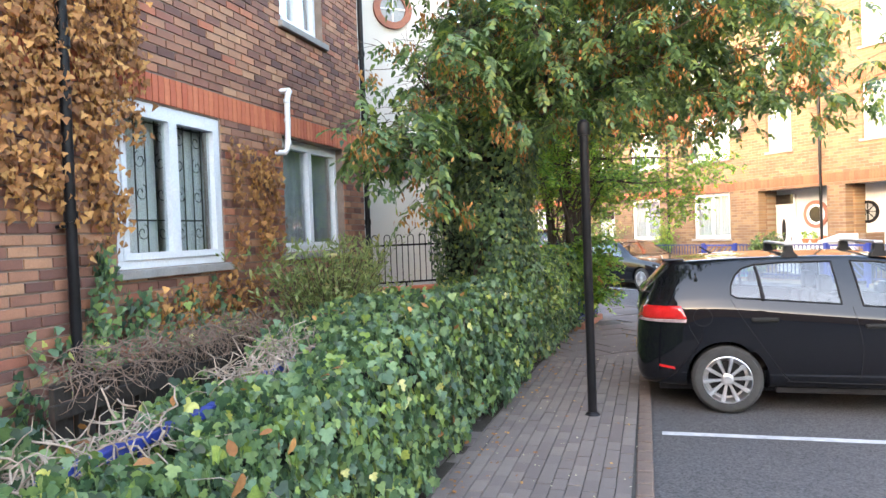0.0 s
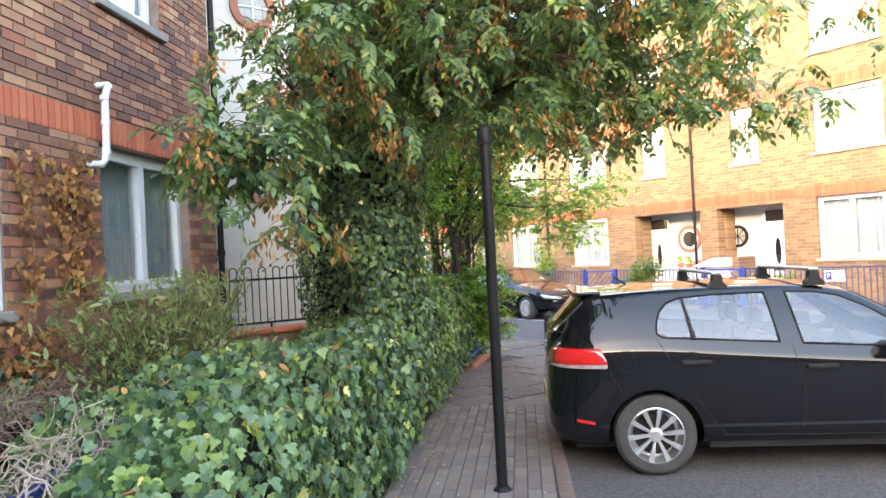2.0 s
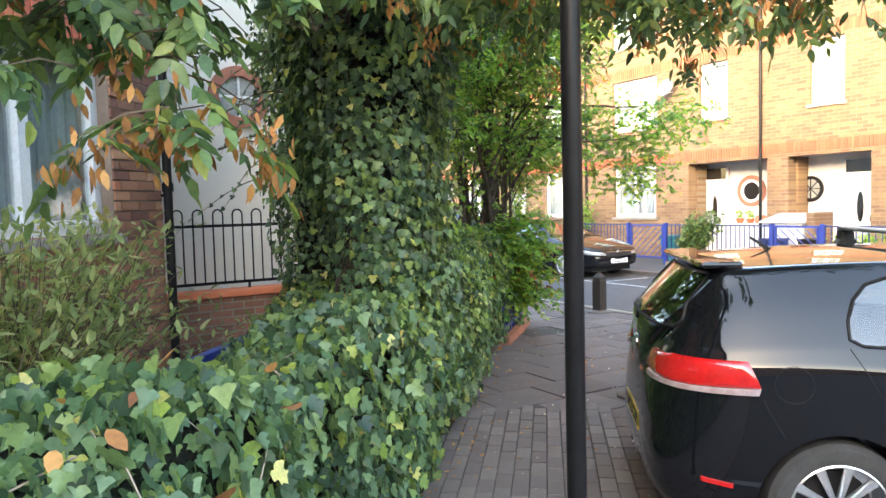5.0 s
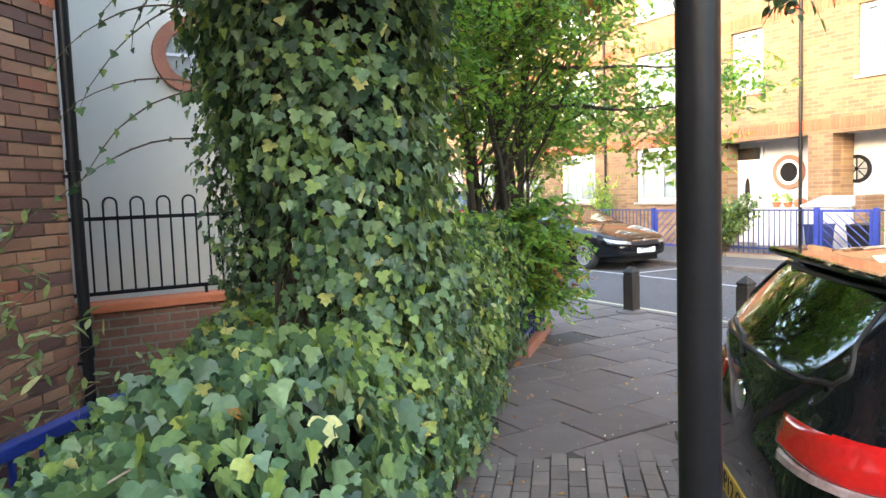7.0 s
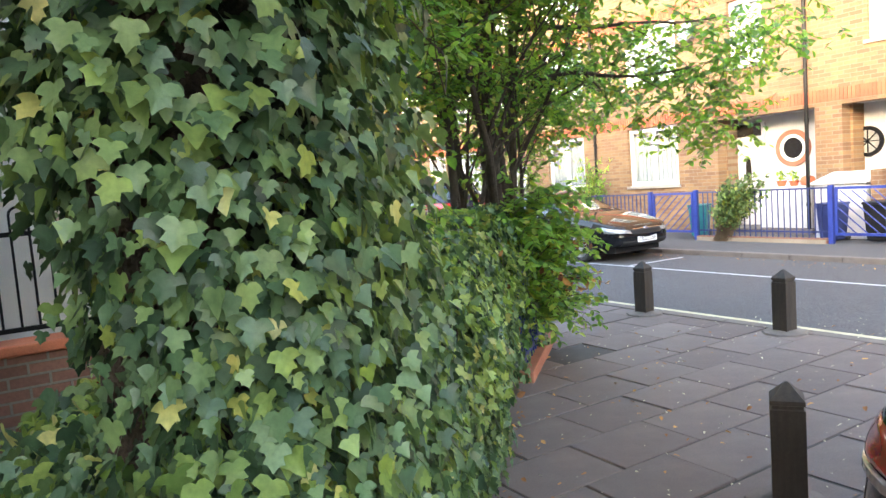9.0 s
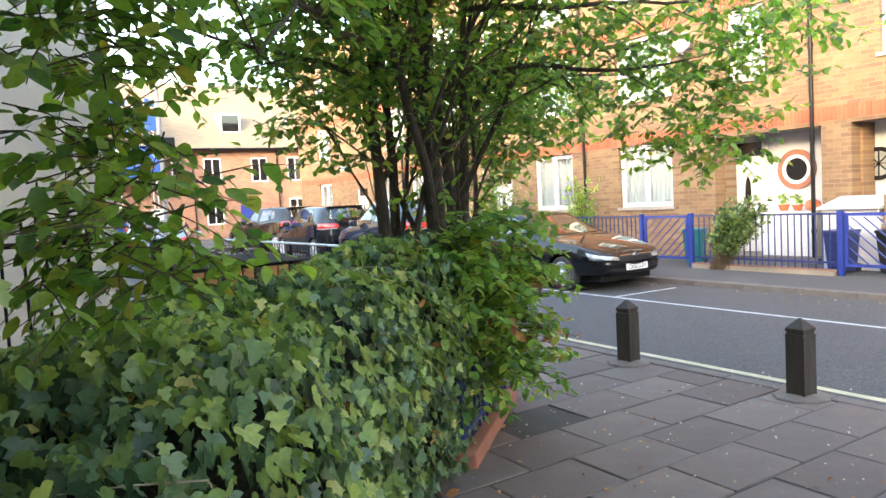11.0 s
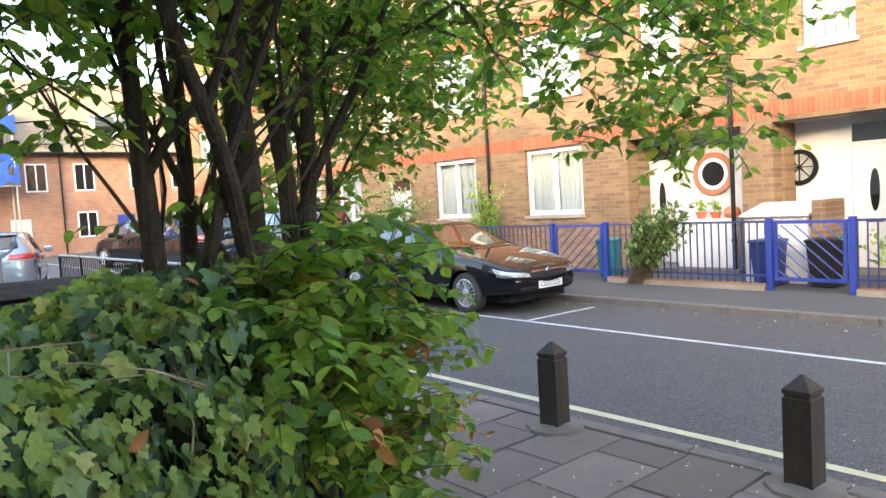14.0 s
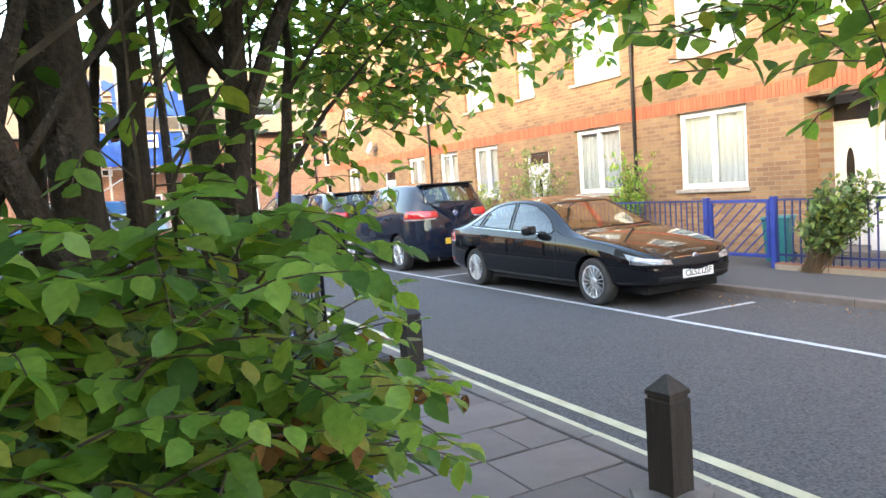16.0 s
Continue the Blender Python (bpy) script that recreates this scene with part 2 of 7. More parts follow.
lacquer(M["black"], 0.0, 0.15)
lacquer(M["trim"], 0.0, 0.15)
lacquer(M["ink"], 0.0, 0.12)
lacquer(M["tyre"], 0.0, 0.15)
M["seat"] = surface("car_upholstery", (0.02, 0.02, 0.022), (0.05, 0.05, 0.055), 6, 120, 0.9)
M["bark"] = surface("bark", (0.035, 0.024, 0.018), (0.10, 0.07, 0.05), 6, 60, 0.95, bumps=0.9, dist=0.02, stretch=(6, 6, 1))
M["brown_vine"] = surface("brown_vine_stem", (0.11, 0.07, 0.05), (0.27, 0.19, 0.14), 6, 60, 0.9)
M["vine"] = surface("dry_vine_stem", (0.20, 0.15, 0.11), (0.42, 0.34, 0.27), 6, 60, 0.9)
M["twig"] = surface("twig", (0.05, 0.035, 0.022), (0.12, 0.085, 0.05), 6, 60, 0.9)
M["ivy"] = leafy("ivy_leaf", [(0, (0.024, 0.054, 0.032)), (0.2, (0.056, 0.110, 0.062)), (0.45, (0.104, 0.186, 0.098)), (0.75, (0.162, 0.248, 0.115)), (0.93, (0.21, 0.30, 0.09)), (0.968, (0.24, 0.34, 0.07)), (0.985, (0.46, 0.46, 0.14)), (1, (0.60, 0.56, 0.26))], 0.42, 0.28)
# paler ivy leaf: sun-grown tint, also lightened where the hedge looks lit
M["ivy_pale_lit"] = leafy("pale_lit_ivy_leaf", [(0, (0.15, 0.24, 0.075)), (0.6, (0.26, 0.36, 0.10)), (0.9, (0.35, 0.43, 0.14)), (1, (0.54, 0.50, 0.22))], 0.45, 0.4)
M["ash"] = leafy("ash_leaflet", [(0, (0.035, 0.075, 0.035)), (0.4, (0.10, 0.17, 0.065)), (0.85, (0.16, 0.24, 0.08)), (1, (0.28, 0.31, 0.065))], 0.42, 0.35)
M["shrub"] = leafy("shrub_leaf", [(0, (0.07, 0.16, 0.045)), (0.35, (0.19, 0.34, 0.07)), (0.85, (0.34, 0.50, 0.10)), (1, (0.42, 0.38, 0.09))], 0.42, 0.55)
M["keys"] = leafy("dry_seed_keys", [(0, (0.26, 0.11, 0.035)), (0.6, (0.42, 0.19, 0.06)), (1, (0.52, 0.28, 0.10))], 0.8, 0.25)
M["dead"] = leafy("dead_leaf", [(0, (0.17, 0.07, 0.032)), (0.6, (0.36, 0.165, 0.06)), (1, (0.58, 0.31, 0.11))], 0.85, 0.2)
M["buddleia"] = leafy("pale_shrub_leaf", [(0, (0.13, 0.18, 0.075)), (0.5, (0.25, 0.31, 0.13)), (0.9, (0.36, 0.39, 0.19)), (1, (0.36, 0.27, 0.13))], 0.6, 0.4)
M["roof"] = surface("roof_tile", (0.16, 0.12, 0.08), (0.26, 0.20, 0.14), 2, 30, 0.9, bumps=0.6, dist=0.03, stretch=(1, 1, 9))
M["bluenet"] = surface("blue_netting", (0.008, 0.04, 0.20), (0.02, 0.085, 0.36), 2, 30, 0.8)
M["wood"] = surface("orange_timber", (0.26, 0.11, 0.035), (0.45, 0.21, 0.07), 4, 60, 0.7, stretch=(1, 1, 6))
M["teal"] = surface("teal_plastic", (0.01, 0.12, 0.13), (0.02, 0.18, 0.19), 5, 80, 0.5)
M["terracotta"] = surface("terracotta", (0.45, 0.10, 0.04), (0.6, 0.16, 0.07), 5, 80, 0.8)
M["meter"] = surface("pale_blue_plastic", (0.22, 0.32, 0.42), (0.3, 0.42, 0.52), 5, 80, 0.6)
M["tarp"] = surface("weathered_felt", (0.035, 0.033, 0.032), (0.10, 0.095, 0.09), 3, 60, 0.95)
M["galv"] = surface("galvanised_steel", (0.28, 0.29, 0.30), (0.42, 0.43, 0.44), 6, 80, 0.45, 0.7)


# ---- mesh helpers ----
def thing(name, label="", category="", group="", kind="", at=I4):
    e = new(name)
    e.empty_display_size = 0.1
    e.matrix_world = at
    return tagged(e, label, category, group, kind)


def mesh_object(name, bm, mat, smooth=False, angle=None):
    me = bpy.data.meshes.new(name)
    bmesh.ops.recalc_face_normals(bm, faces=bm.faces)
    bm.to_mesh(me)
    bm.free()
    for mt in (mat if isinstance(mat, (list, tuple)) else [mat]):
        me.materials.append(mt)
    if smooth:
        me.shade_smooth()
        if angle:
            me.set_sharp_from_angle(angle=radians(angle))
    return new(name, me)


def part(name, bm, mat, parent=None, label="", smooth=False, angle=35):
    ob = mesh_object(name, bm, mat, smooth, angle)
    if parent:
        ob.parent = parent
    return tagged(ob, label)


def share(name, src, parent, m):
    ob = new(name, src.data)
    ob.parent = parent
    ob.matrix_basis = m
    return ob


def add_box(bm, x0, y0, z0, x1, y1, z1, bevel=0.0, m=None):
    vs = [bm.verts.new(Vector((x, y, z)) if m is None else m @ Vector((x, y, z))) for z in (z0, z1) for y in (y0, y1) for x in (x0, x1)]
    fs = [bm.faces.new([vs[i] for i in f]) for f in ((0, 2, 3, 1), (4, 5, 7, 6), (0, 1, 5, 4), (2, 6, 7, 3), (0, 4, 6, 2), (1, 3, 7, 5))]
    if bevel:
        es = {e for f in fs for e in f.edges}
        bmesh.ops.bevel(bm, geom=list(es), offset=bevel, segments=2, affect="EDGES", profile=0.5)
    return vs


def box(*a, bevel=0.0, m=None):
    bm = bmesh.new()
    add_box(bm, *a, bevel=bevel, m=m)
    return bm


def add_tube(bm, pts, radii, seg=8, cap=True):
    """A round tube through points, with its radius at each."""
    pts = [Vector(p) for p in pts]
    if isinstance(radii, (int, float)):
        radii = [radii] * len(pts)
    rings, ref = [], None
    for i, p in enumerate(pts):
        d = (pts[min(i + 1, len(pts) - 1)] - pts[max(i - 1, 0)]).normalized()
        if ref is None:
            ref = d.orthogonal().normalized()
        u = (ref - d * ref.dot(d))
        u = u.normalized() if u.length > 1e-6 else d.orthogonal().normalized()
        ref = u
        v = d.cross(u)
        rings.append([bm.verts.new(p + (u * math.cos(a) + v * math.sin(a)) * radii[i]) for a in (math.tau * k / seg for k in range(seg))])
    for a, b in zip(rings, rings[1:]):
        for k in range(seg):
            bm.faces.new((a[k], a[(k + 1) % seg], b[(k + 1) % seg], b[k]))
    if cap:
        bm.faces.new(rings[0][::-1])
        bm.faces.new(rings[-1])


def tube(pts, radii, seg=8):
    bm = bmesh.new()
    add_tube(bm, pts, radii, seg)
    return bm


def lathe(profile, seg=32, m=I4):
    """Turned about the local z axis from (radius, height) pairs."""
    bm = bmesh.new()
    rings = [[bm.verts.new(m @ Vector((r * math.cos(a), r * math.sin(a), z))) for a in (math.tau * k / seg for k in range(seg))] for r, z in profile]
    for a, b in zip(rings, rings[1:]):
        for k in range(seg):
            bm.faces.new((a[k], a[(k + 1) % seg], b[(k + 1) % seg], b[k]))
    for r in (rings[0], rings[-1]):
        bm.faces.new(r)
    return bm


def prism(outline, axis_m, depth):
    """A flat outline in the local xy plane, made solid along local z."""
    bm = bmesh.new()
    a = [bm.verts.new(axis_m @ Vector((x, y, 0))) for x, y in outline]
    b = [bm.verts.new(axis_m @ Vector((x, y, depth))) for x, y in outline]
    bm.faces.new(a[::-1])
    bm.faces.new(b)
    n = len(a)
    for i in range(n):
        bm.faces.new((a[i], a[(i + 1) % n], b[(i + 1) % n], b[i]))
    return bm


def writing(name, text, size, mat, m, parent, extrude=0.001, aspect=1.0):
    cu = bpy.data.curves.new(name, "FONT")
    cu.body, cu.size, cu.extrude, cu.align_x, cu.align_y = text, size, extrude, "CENTER", "CENTER"
    tmp = bpy.data.objects.new("tmp", cu)
    scene.collection.objects.link(tmp)
    bpy.context.view_layer.update()
    me = bpy.data.meshes.new_from_object(tmp.evaluated_get(bpy.context.evaluated_depsgraph_get()))
    bpy.data.objects.remove(tmp)
    bpy.data.curves.remove(cu)
    me.materials.clear()
    me.materials.append(mat)
    me.transform(Matrix.Diagonal((aspect, 1, 1, 1)))
    ob = new(name, me)
    ob.parent = parent
    ob.matrix_basis = m
    return ob


# leaf outlines: (x across, y along) with a raised middle, unit length
LOBED = np.array([(0, 0.08), (0.14, -0.03), (0.36, -0.02), (0.50, 0.14), (0.58, 0.30), (0.41, 0.36), (0.29, 0.42), (0.33, 0.55), (0.40, 0.70), (0.23, 0.72), (0.12, 0.84), (0, 1.0), (-0.12, 0.84), (-0.23, 0.72), (-0.40, 0.70), (-0.33, 0.55), (-0.29, 0.42), (-0.41, 0.36), (-0.58, 0.30), (-0.50, 0.14), (-0.36, -0.02), (-0.14, -0.03)])
IVY = np.array([(0, 0.08), (0.13, -0.02), (0.34, 0.0), (0.56, 0.17), (0.43, 0.34), (0.31, 0.47), (0.21, 0.68), (0.09, 0.88), (0, 1.0), (-0.09, 0.88), (-0.21, 0.68), (-0.31, 0.47), (-0.43, 0.34), (-0.56, 0.17), (-0.34, 0.0), (-0.13, -0.02)])
OVAL = np.array([(0, 0), (0.2, 0.14), (0.31, 0.42), (0.24, 0.7), (0, 1.0), (-0.24, 0.7), (-0.31, 0.42), (-0.2, 0.14)])
LANCE = np.array([(0, 0), (0.15, 0.3), (0.12, 0.65), (0, 1.0), (-0.12, 0.65), (-0.15, 0.3)])


def leaves_mesh(name, mat, outline, pos, along, normal, size, parent=None, fold=0.12, curl=0.15):
    """Many leaves as one mesh: a fan of triangles each, folded at the midrib and curled."""
    pos, along, normal, size = (np.asarray(v, float) for v in (pos, along, normal, size))
    n, k = len(pos), len(outline)
    along = along / np.linalg.norm(along, axis=1, keepdims=True)
    side = np.cross(along, normal)
    side /= np.linalg.norm(side, axis=1, keepdims=True) + 1e-9
    nor = np.cross(side, along)
    o = np.vstack([outline, [[0, 0.45]]])
    rng = np.random.default_rng(n)
    h = np.abs(o[None, :, 0]) * (fold * 2 * rng.uniform(-0.3, 1.8, n))[:, None] - (o[None, :, 1] ** 2) * (curl * rng.uniform(-0.5, 2.2, n))[:, None] + o[None, :, 0] * rng.normal(0, 0.12, n)[:, None]
    h[:, -1] -= 0.02
    v = pos[:, None] + size[:, None, None] * (o[None, :, 0, None] * side[:, None] + o[None, :, 1, None] * along[:, None] + h[:, :, None] * nor[:, None])
    v = v.reshape(-1, 3)
    tri = np.array([(i, (i + 1) % k, k) for i in range(k)])
    f = (tri[None] + (np.arange(n) * (k + 1))[:, None, None]).reshape(-1, 3)
    me = bpy.data.meshes.new(name)
    me.vertices.add(len(v))
    me.vertices.foreach_set("co", v.ravel())
    me.loops.add(f.size)
    me.loops.foreach_set("vertex_index", f.ravel().astype(np.int32))
    me.polygons.add(len(f))
    me.polygons.foreach_set("loop_start", np.arange(0, f.size, 3, dtype=np.int32))
    me.update(calc_edges=True)
    me.validate()
    me.materials.append(mat)
    me.shade_smooth()
    ob = new(name, me)
    if parent:
        ob.parent = parent
    return ob


def rand_dirs(g, n):
    v = g.normal(size=(n, 3))
    return v / np.linalg.norm(v, axis=1, keepdims=True)


def to_world(q, s, z):
    return PF @ Vector((q, s, z))


# ---- ground ----
def flat(name, poly, z, mat, label, thick=0.0, m=I4, category="ground"):
    bm = bmesh.new()
    top = [bm.verts.new(m @ Vector((x, y, z))) for x, y in poly]
    bm.faces.new(top)
    if thick:
        low = [bm.verts.new(m @ Vector((x, y, z - thick))) for x, y in poly]
        n = len(poly)
        for i in range(n):
            bm.faces.new((top[i], low[i], low[(i + 1) % n], top[(i + 1) % n]))
    return tagged(mesh_object(name, bm, mat), label, category, kind="structure")


ROAD = -0.08
flat("ground", [(-900, -900), (900, -900), (900, 900), (-900, 900)], ROAD, M["asphalt"], "worn grey asphalt of street and parking bay")


def inv_pf(x, y):
    v = PF.inverted() @ Vector((x, y, 0))
    return v.x, v.y


# near pavement: bed under the footpath (path frame) and under the slabs by the street
KX = 10.33
corner = inv_pf(KX, 4.0)
bed = [(-9, -9), (0.36, -9), (0.36, 9.75), (3.2, 9.75)]
bed_w = [tuple((PF @ Vector((x, y, 0)))[:2]) for x, y in bed]
SLAB_S = 9.85
far_end = [(KX, 3.6), (KX, 60.0), (4.0, 60.0)]
flat("pavement", bed_w[:3] + [tuple((PF @ Vector((4.9, 9.75, 0)))[:2])] + far_end + [bed_w[0]], -0.012, M["joint"], "sandy bed of the footpath beneath its paving", 0.12, category="pavement")

# far pavement and its kerb
flat("pavement", [(15.45, -60), (18.6, -60), (18.6, 60), (15.45, 60)], 0.0, M["asphalt"], "grey asphalt pavement before the terrace", 0.12, category="pavement")


def kerb_line(p0, p1, width, z0, z1, step, parent, name="kerb_stone", mat="kerb"):
    a, b = Vector((*p0, 0)), Vector((*p1, 0))
    L = (b - a).length
    n = max(1, round(L / step))
    ang = math.atan2(b.y - a.y, b.x - a.x)
    st = L / n
    src = part(name, box(0.004, -width / 2, z0, st - 0.004, width / 2, z1, bevel=0.012), M[mat], parent)
    src.matrix_basis = Matrix.Translation(a) @ Matrix.Rotation(ang, 4, "Z")
    for i in range(1, n):
        share(name, src, parent, Matrix.Translation(a + (b - a) * (i / n)) @ Matrix.Rotation(ang + rnd.uniform(-0.004, 0.004), 4, "Z"))


kerb_far = thing("kerb", "worn stone kerb along the far pavement", "kerb", kind="structure")
kerb_line((15.38, -20), (15.38, 45), 0.14, -0.12, 0.012, 0.9, kerb_far)
kerb_near = thing("kerb", "low stone kerb flush with the slab pavement", "kerb", kind="structure")
kerb_line((KX, 3.8), (KX, 40), 0.13, -0.12, 0.004, 0.9, kerb_near)
kerb_path = thing("kerb", "brick edging between footpath and parking bay", "kerb", kind="structure")
a0, a1 = PF @ Vector((0.42, -2, 0)), PF @ Vector((0.34, 9.75, 0))
kerb_line(a0[:2], a1[:2], 0.115, -0.12, 0.004, 0.23, kerb_path, "edging_brick", "edging")


# road paint
def stripe(name, p0, p1, w, mat, label, z=ROAD + 0.004):
    a, b = Vector((*p0, z)), Vector((*p1, z))
    n = Vector((-(b - a).y, (b - a).x, 0)).normalized() * w / 2
    k = max(2, int((b - a).length / 0.25))
    bm = bmesh.new()
    rows = []
    for i in range(k + 1):
        c = a + (b - a) * (i / k)
        j1, j2 = rnd.uniform(0.94, 1.05), rnd.uniform(0.94, 1.05)
        rows.append([bm.verts.new(c + n * j1), bm.verts.new(c - n * j2)])
    for r0, r1 in zip(rows, rows[1:]):
        bm.faces.new((r0[0], r0[1], r1[1], r1[0]))
    return tagged(mesh_object(name, bm, mat), label, "road marking", kind="structure")


for xx, ww in ((10.53, 0.09), (10.76, 0.09)):
    stripe("yellow_line", (xx, -10), (xx, 40), ww, M["yellow"], "faded yellow line painted along the kerb")
stripe("bay_line", (13.53, -10), (13.53, 45), 0.08, M["line"], "white line painted along the parking bays")
for yy in (14.5, 20.4, 26.5, 8.6 - 8):
    stripe("bay_line", (13.58, yy), (14.95, yy - 0.08), 0.08, M["line"], "white line across the parking bays")
b0, b1 = PF @ Vector((0.5, 6.62, 0)), PF @ Vector((6.5, 6.62, 0))
stripe("bay_line", b0[:2], b1[:2], 0.10, M["line"], "worn white line of the parking bay")


# ---- near building with its brick wall along the footpath ----
def wall_with_holes(name, s0, s1, z0, z1, holes, thick, mat, m, label, inner=True):
    """A wall in the local yz plane, its face at x = 0 and its body behind, with rectangular holes cut through."""
    ys = sorted({s0, s1, *[h[0] for h in holes], *[h[1] for h in holes]})
    zs = sorted({z0, z1, *[h[2] for h in holes], *[h[3] for h in holes]})
    bm = bmesh.new()
    def solid(i, j):
        if not (0 <= i < len(ys) - 1 and 0 <= j < len(zs) - 1):
            return False
        cy, cz = (ys[i] + ys[i + 1]) / 2, (zs[j] + zs[j + 1]) / 2
        return not any(h[0] < cy < h[1] and h[2] < cz < h[3] for h in holes)
    vc = {}
    def v(x, i, j):
        return vc.setdefault((x, i, j), bm.verts.new((x, ys[i], zs[j])))
    for i in range(len(ys) - 1):
        for j in range(len(zs) - 1):
            if not solid(i, j):
                continue
            bm.faces.new((v(0, i, j), v(0, i + 1, j), v(0, i + 1, j + 1), v(0, i, j + 1)))
            bm.faces.new((v(-thick, i, j), v(-thick, i, j + 1), v(-thick, i + 1, j + 1), v(-thick, i + 1, j)))
            for di, dj, p, q in ((-1, 0, (i, j), (i, j + 1)), (1, 0, (i + 1, j + 1), (i + 1, j)), (0, -1, (i + 1, j), (i, j)), (0, 1, (i, j + 1), (i + 1, j + 1))):
                if not solid(i + di, j + dj):
                    bm.faces.new((v(0, *p), v(0, *q), v(-thick, *q), v(-thick, *p)))
    ob = mesh_object(name, bm, mat)
    ob.matrix_world = m
    return tagged(ob, label, "wall", kind="structure")


def window_unit(name, y0, y1, z0, z1, m, label, lights=2, glass="glass", curtain="net", depth=0.10, sill=True, group="", frame_w=0.06, split=None):
    """A casement window in the local yz plane: frame, casements, panes, curtain and sill. x = 0 is the wall face."""
    w = thing(name, label, "window", group, "structure", m)
    x1, x0 = -depth, -depth - 0.06
    f = frame_w
    part("window_frame", box(x0, y0, z1 - f, x1, y1, z1, bevel=0.006), M["upvc"], w)
    part("window_frame", box(x0, y0, z0, x1, y1, z0 + f, bevel=0.006), M["upvc"], w)
    part("window_frame", box(x0, y0, z0 + f, x1, y0 + f, z1 - f, bevel=0.006), M["upvc"], w)
    part("window_frame", box(x0, y1 - f, z0 + f, x1, y1, z1 - f, bevel=0.006), M["upvc"], w)
    n = lights
    for i in range(n):
        a = y0 + f + (y1 - y0 - 2 * f) * i / n
        b = y0 + f + (y1 - y0 - 2 * f) * (i + 1) / n
        c = f * 0.75
        bm = bmesh.new()
        add_box(bm, x0 + 0.005, a, z0 + f, x1 + 0.018, a + c, z1 - f)
        add_box(bm, x0 + 0.005, b - c, z0 + f, x1 + 0.018, b, z1 - f)
        add_box(bm, x0 + 0.005, a + c, z0 + f, x1 + 0.018, b - c, z0 + f + c)
        add_box(bm, x0 + 0.005, a + c, z1 - f - c, x1 + 0.018, b - c, z1 - f)
        cas = part("casement", bm, M["upvc"], w)
        pane = part("pane", box(x0 + 0.022, a + c, z0 + f + c, x0 + 0.03, b - c, z1 - f - c), M[glass], cas)
        pane.visible_shadow = False
    if sill:
        part("sill", box(x0, y0 - 0.06, z0 - 0.075, 0.05, y1 + 0.06, z0 - 0.004, bevel=0.008), M["sill"], w)
    if curtain:
        bm = bmesh.new()
        k = int((y1 - y0) / 0.025)
        prev = None
        for i in range(k + 1):
            yy = y0 + 0.02 + (y1 - y0 - 0.04) * i / k
            xx = x0 - 0.07 + 0.018 * math.sin(i * 1.1) + 0.01 * math.sin(i * 0.37)
            cur = (bm.verts.new((xx, yy, z0 + 0.02)), bm.verts.new((xx, yy, z1 - 0.02)))
            if prev:
                bm.faces.new((prev[0], cur[0], cur[1], prev[1]))
            prev = cur
        part("curtain", bm, M["curtain"], w, "pale pleated net curtain", True)
    # panel behind the glass, coloured dark for the dim room
    part("room_dark_panel", box(x0 - 0.8, y0 - 0.1, z0 - 0.1, x0 - 0.75, y1 + 0.1, z1 + 0.1), M["room"], w)
    return w


WM = PF @ Matrix.Translation((-3.29, 0, 0))        # face of the near brick wall
holes = [(4.68, 6.04, 1.50, 2.80), (7.18, 8.72, 1.54, 2.80), (7.25, 8.28, 4.04, 5.35), (4.4, 5.3, 4.04, 5.35)]
END = 9.36
wall_with_holes("wall_west", -7, END, -0.1, 6.8, holes, 0.30, M["mortar"], WM @ Matrix.Translation((-0.012, 0, 0)), "red brick wall of the near house")
wall_with_holes("wall_return", 0, 8, -0.1, 6.8, [], 0.25, M["mortar"], WM @ Matrix.Translation((-0.014, END - 0.012, 0)) @ Matrix.Rotation(radians(90), 4, "Z"), "end wall of the near house")
flat("roof", [(-8.3, -7.2), (0.25, -7.2), (0.25, END + 0.2), (-8.3, END + 0.2)], 6.95, M["roof"], "flat roof of the near house", 0.15, WM, "roof")
wall_with_holes("wall_rear", -7, END, -0.1, 6.8, [], 0.25, M["mortar"], WM @ Matrix.Translation((-8, 0, 0)), "back wall of the near house")
wall_with_holes("wall_south", 0, 8, -0.1, 6.8, [], 0.25, M["mortar"], WM @ Matrix.Translation((0, -7, 0)) @ Matrix.Rotation(radians(90), 4, "Z"), "far end wall of the near house")
window_unit("window_1", *holes[0], WM, "white timber window with scrolled iron grille and peeling paint", curtain=None, depth=0.02, frame_w=0.07)
window_unit("window_2", *holes[1], WM, "white timber window with a net curtain in the brick wall", curtain="net")
window_unit("window_3", *holes[2], WM, "white upper window in the brick wall")
window_unit("window_4", *holes[3], WM, "white upper window in the brick wall")

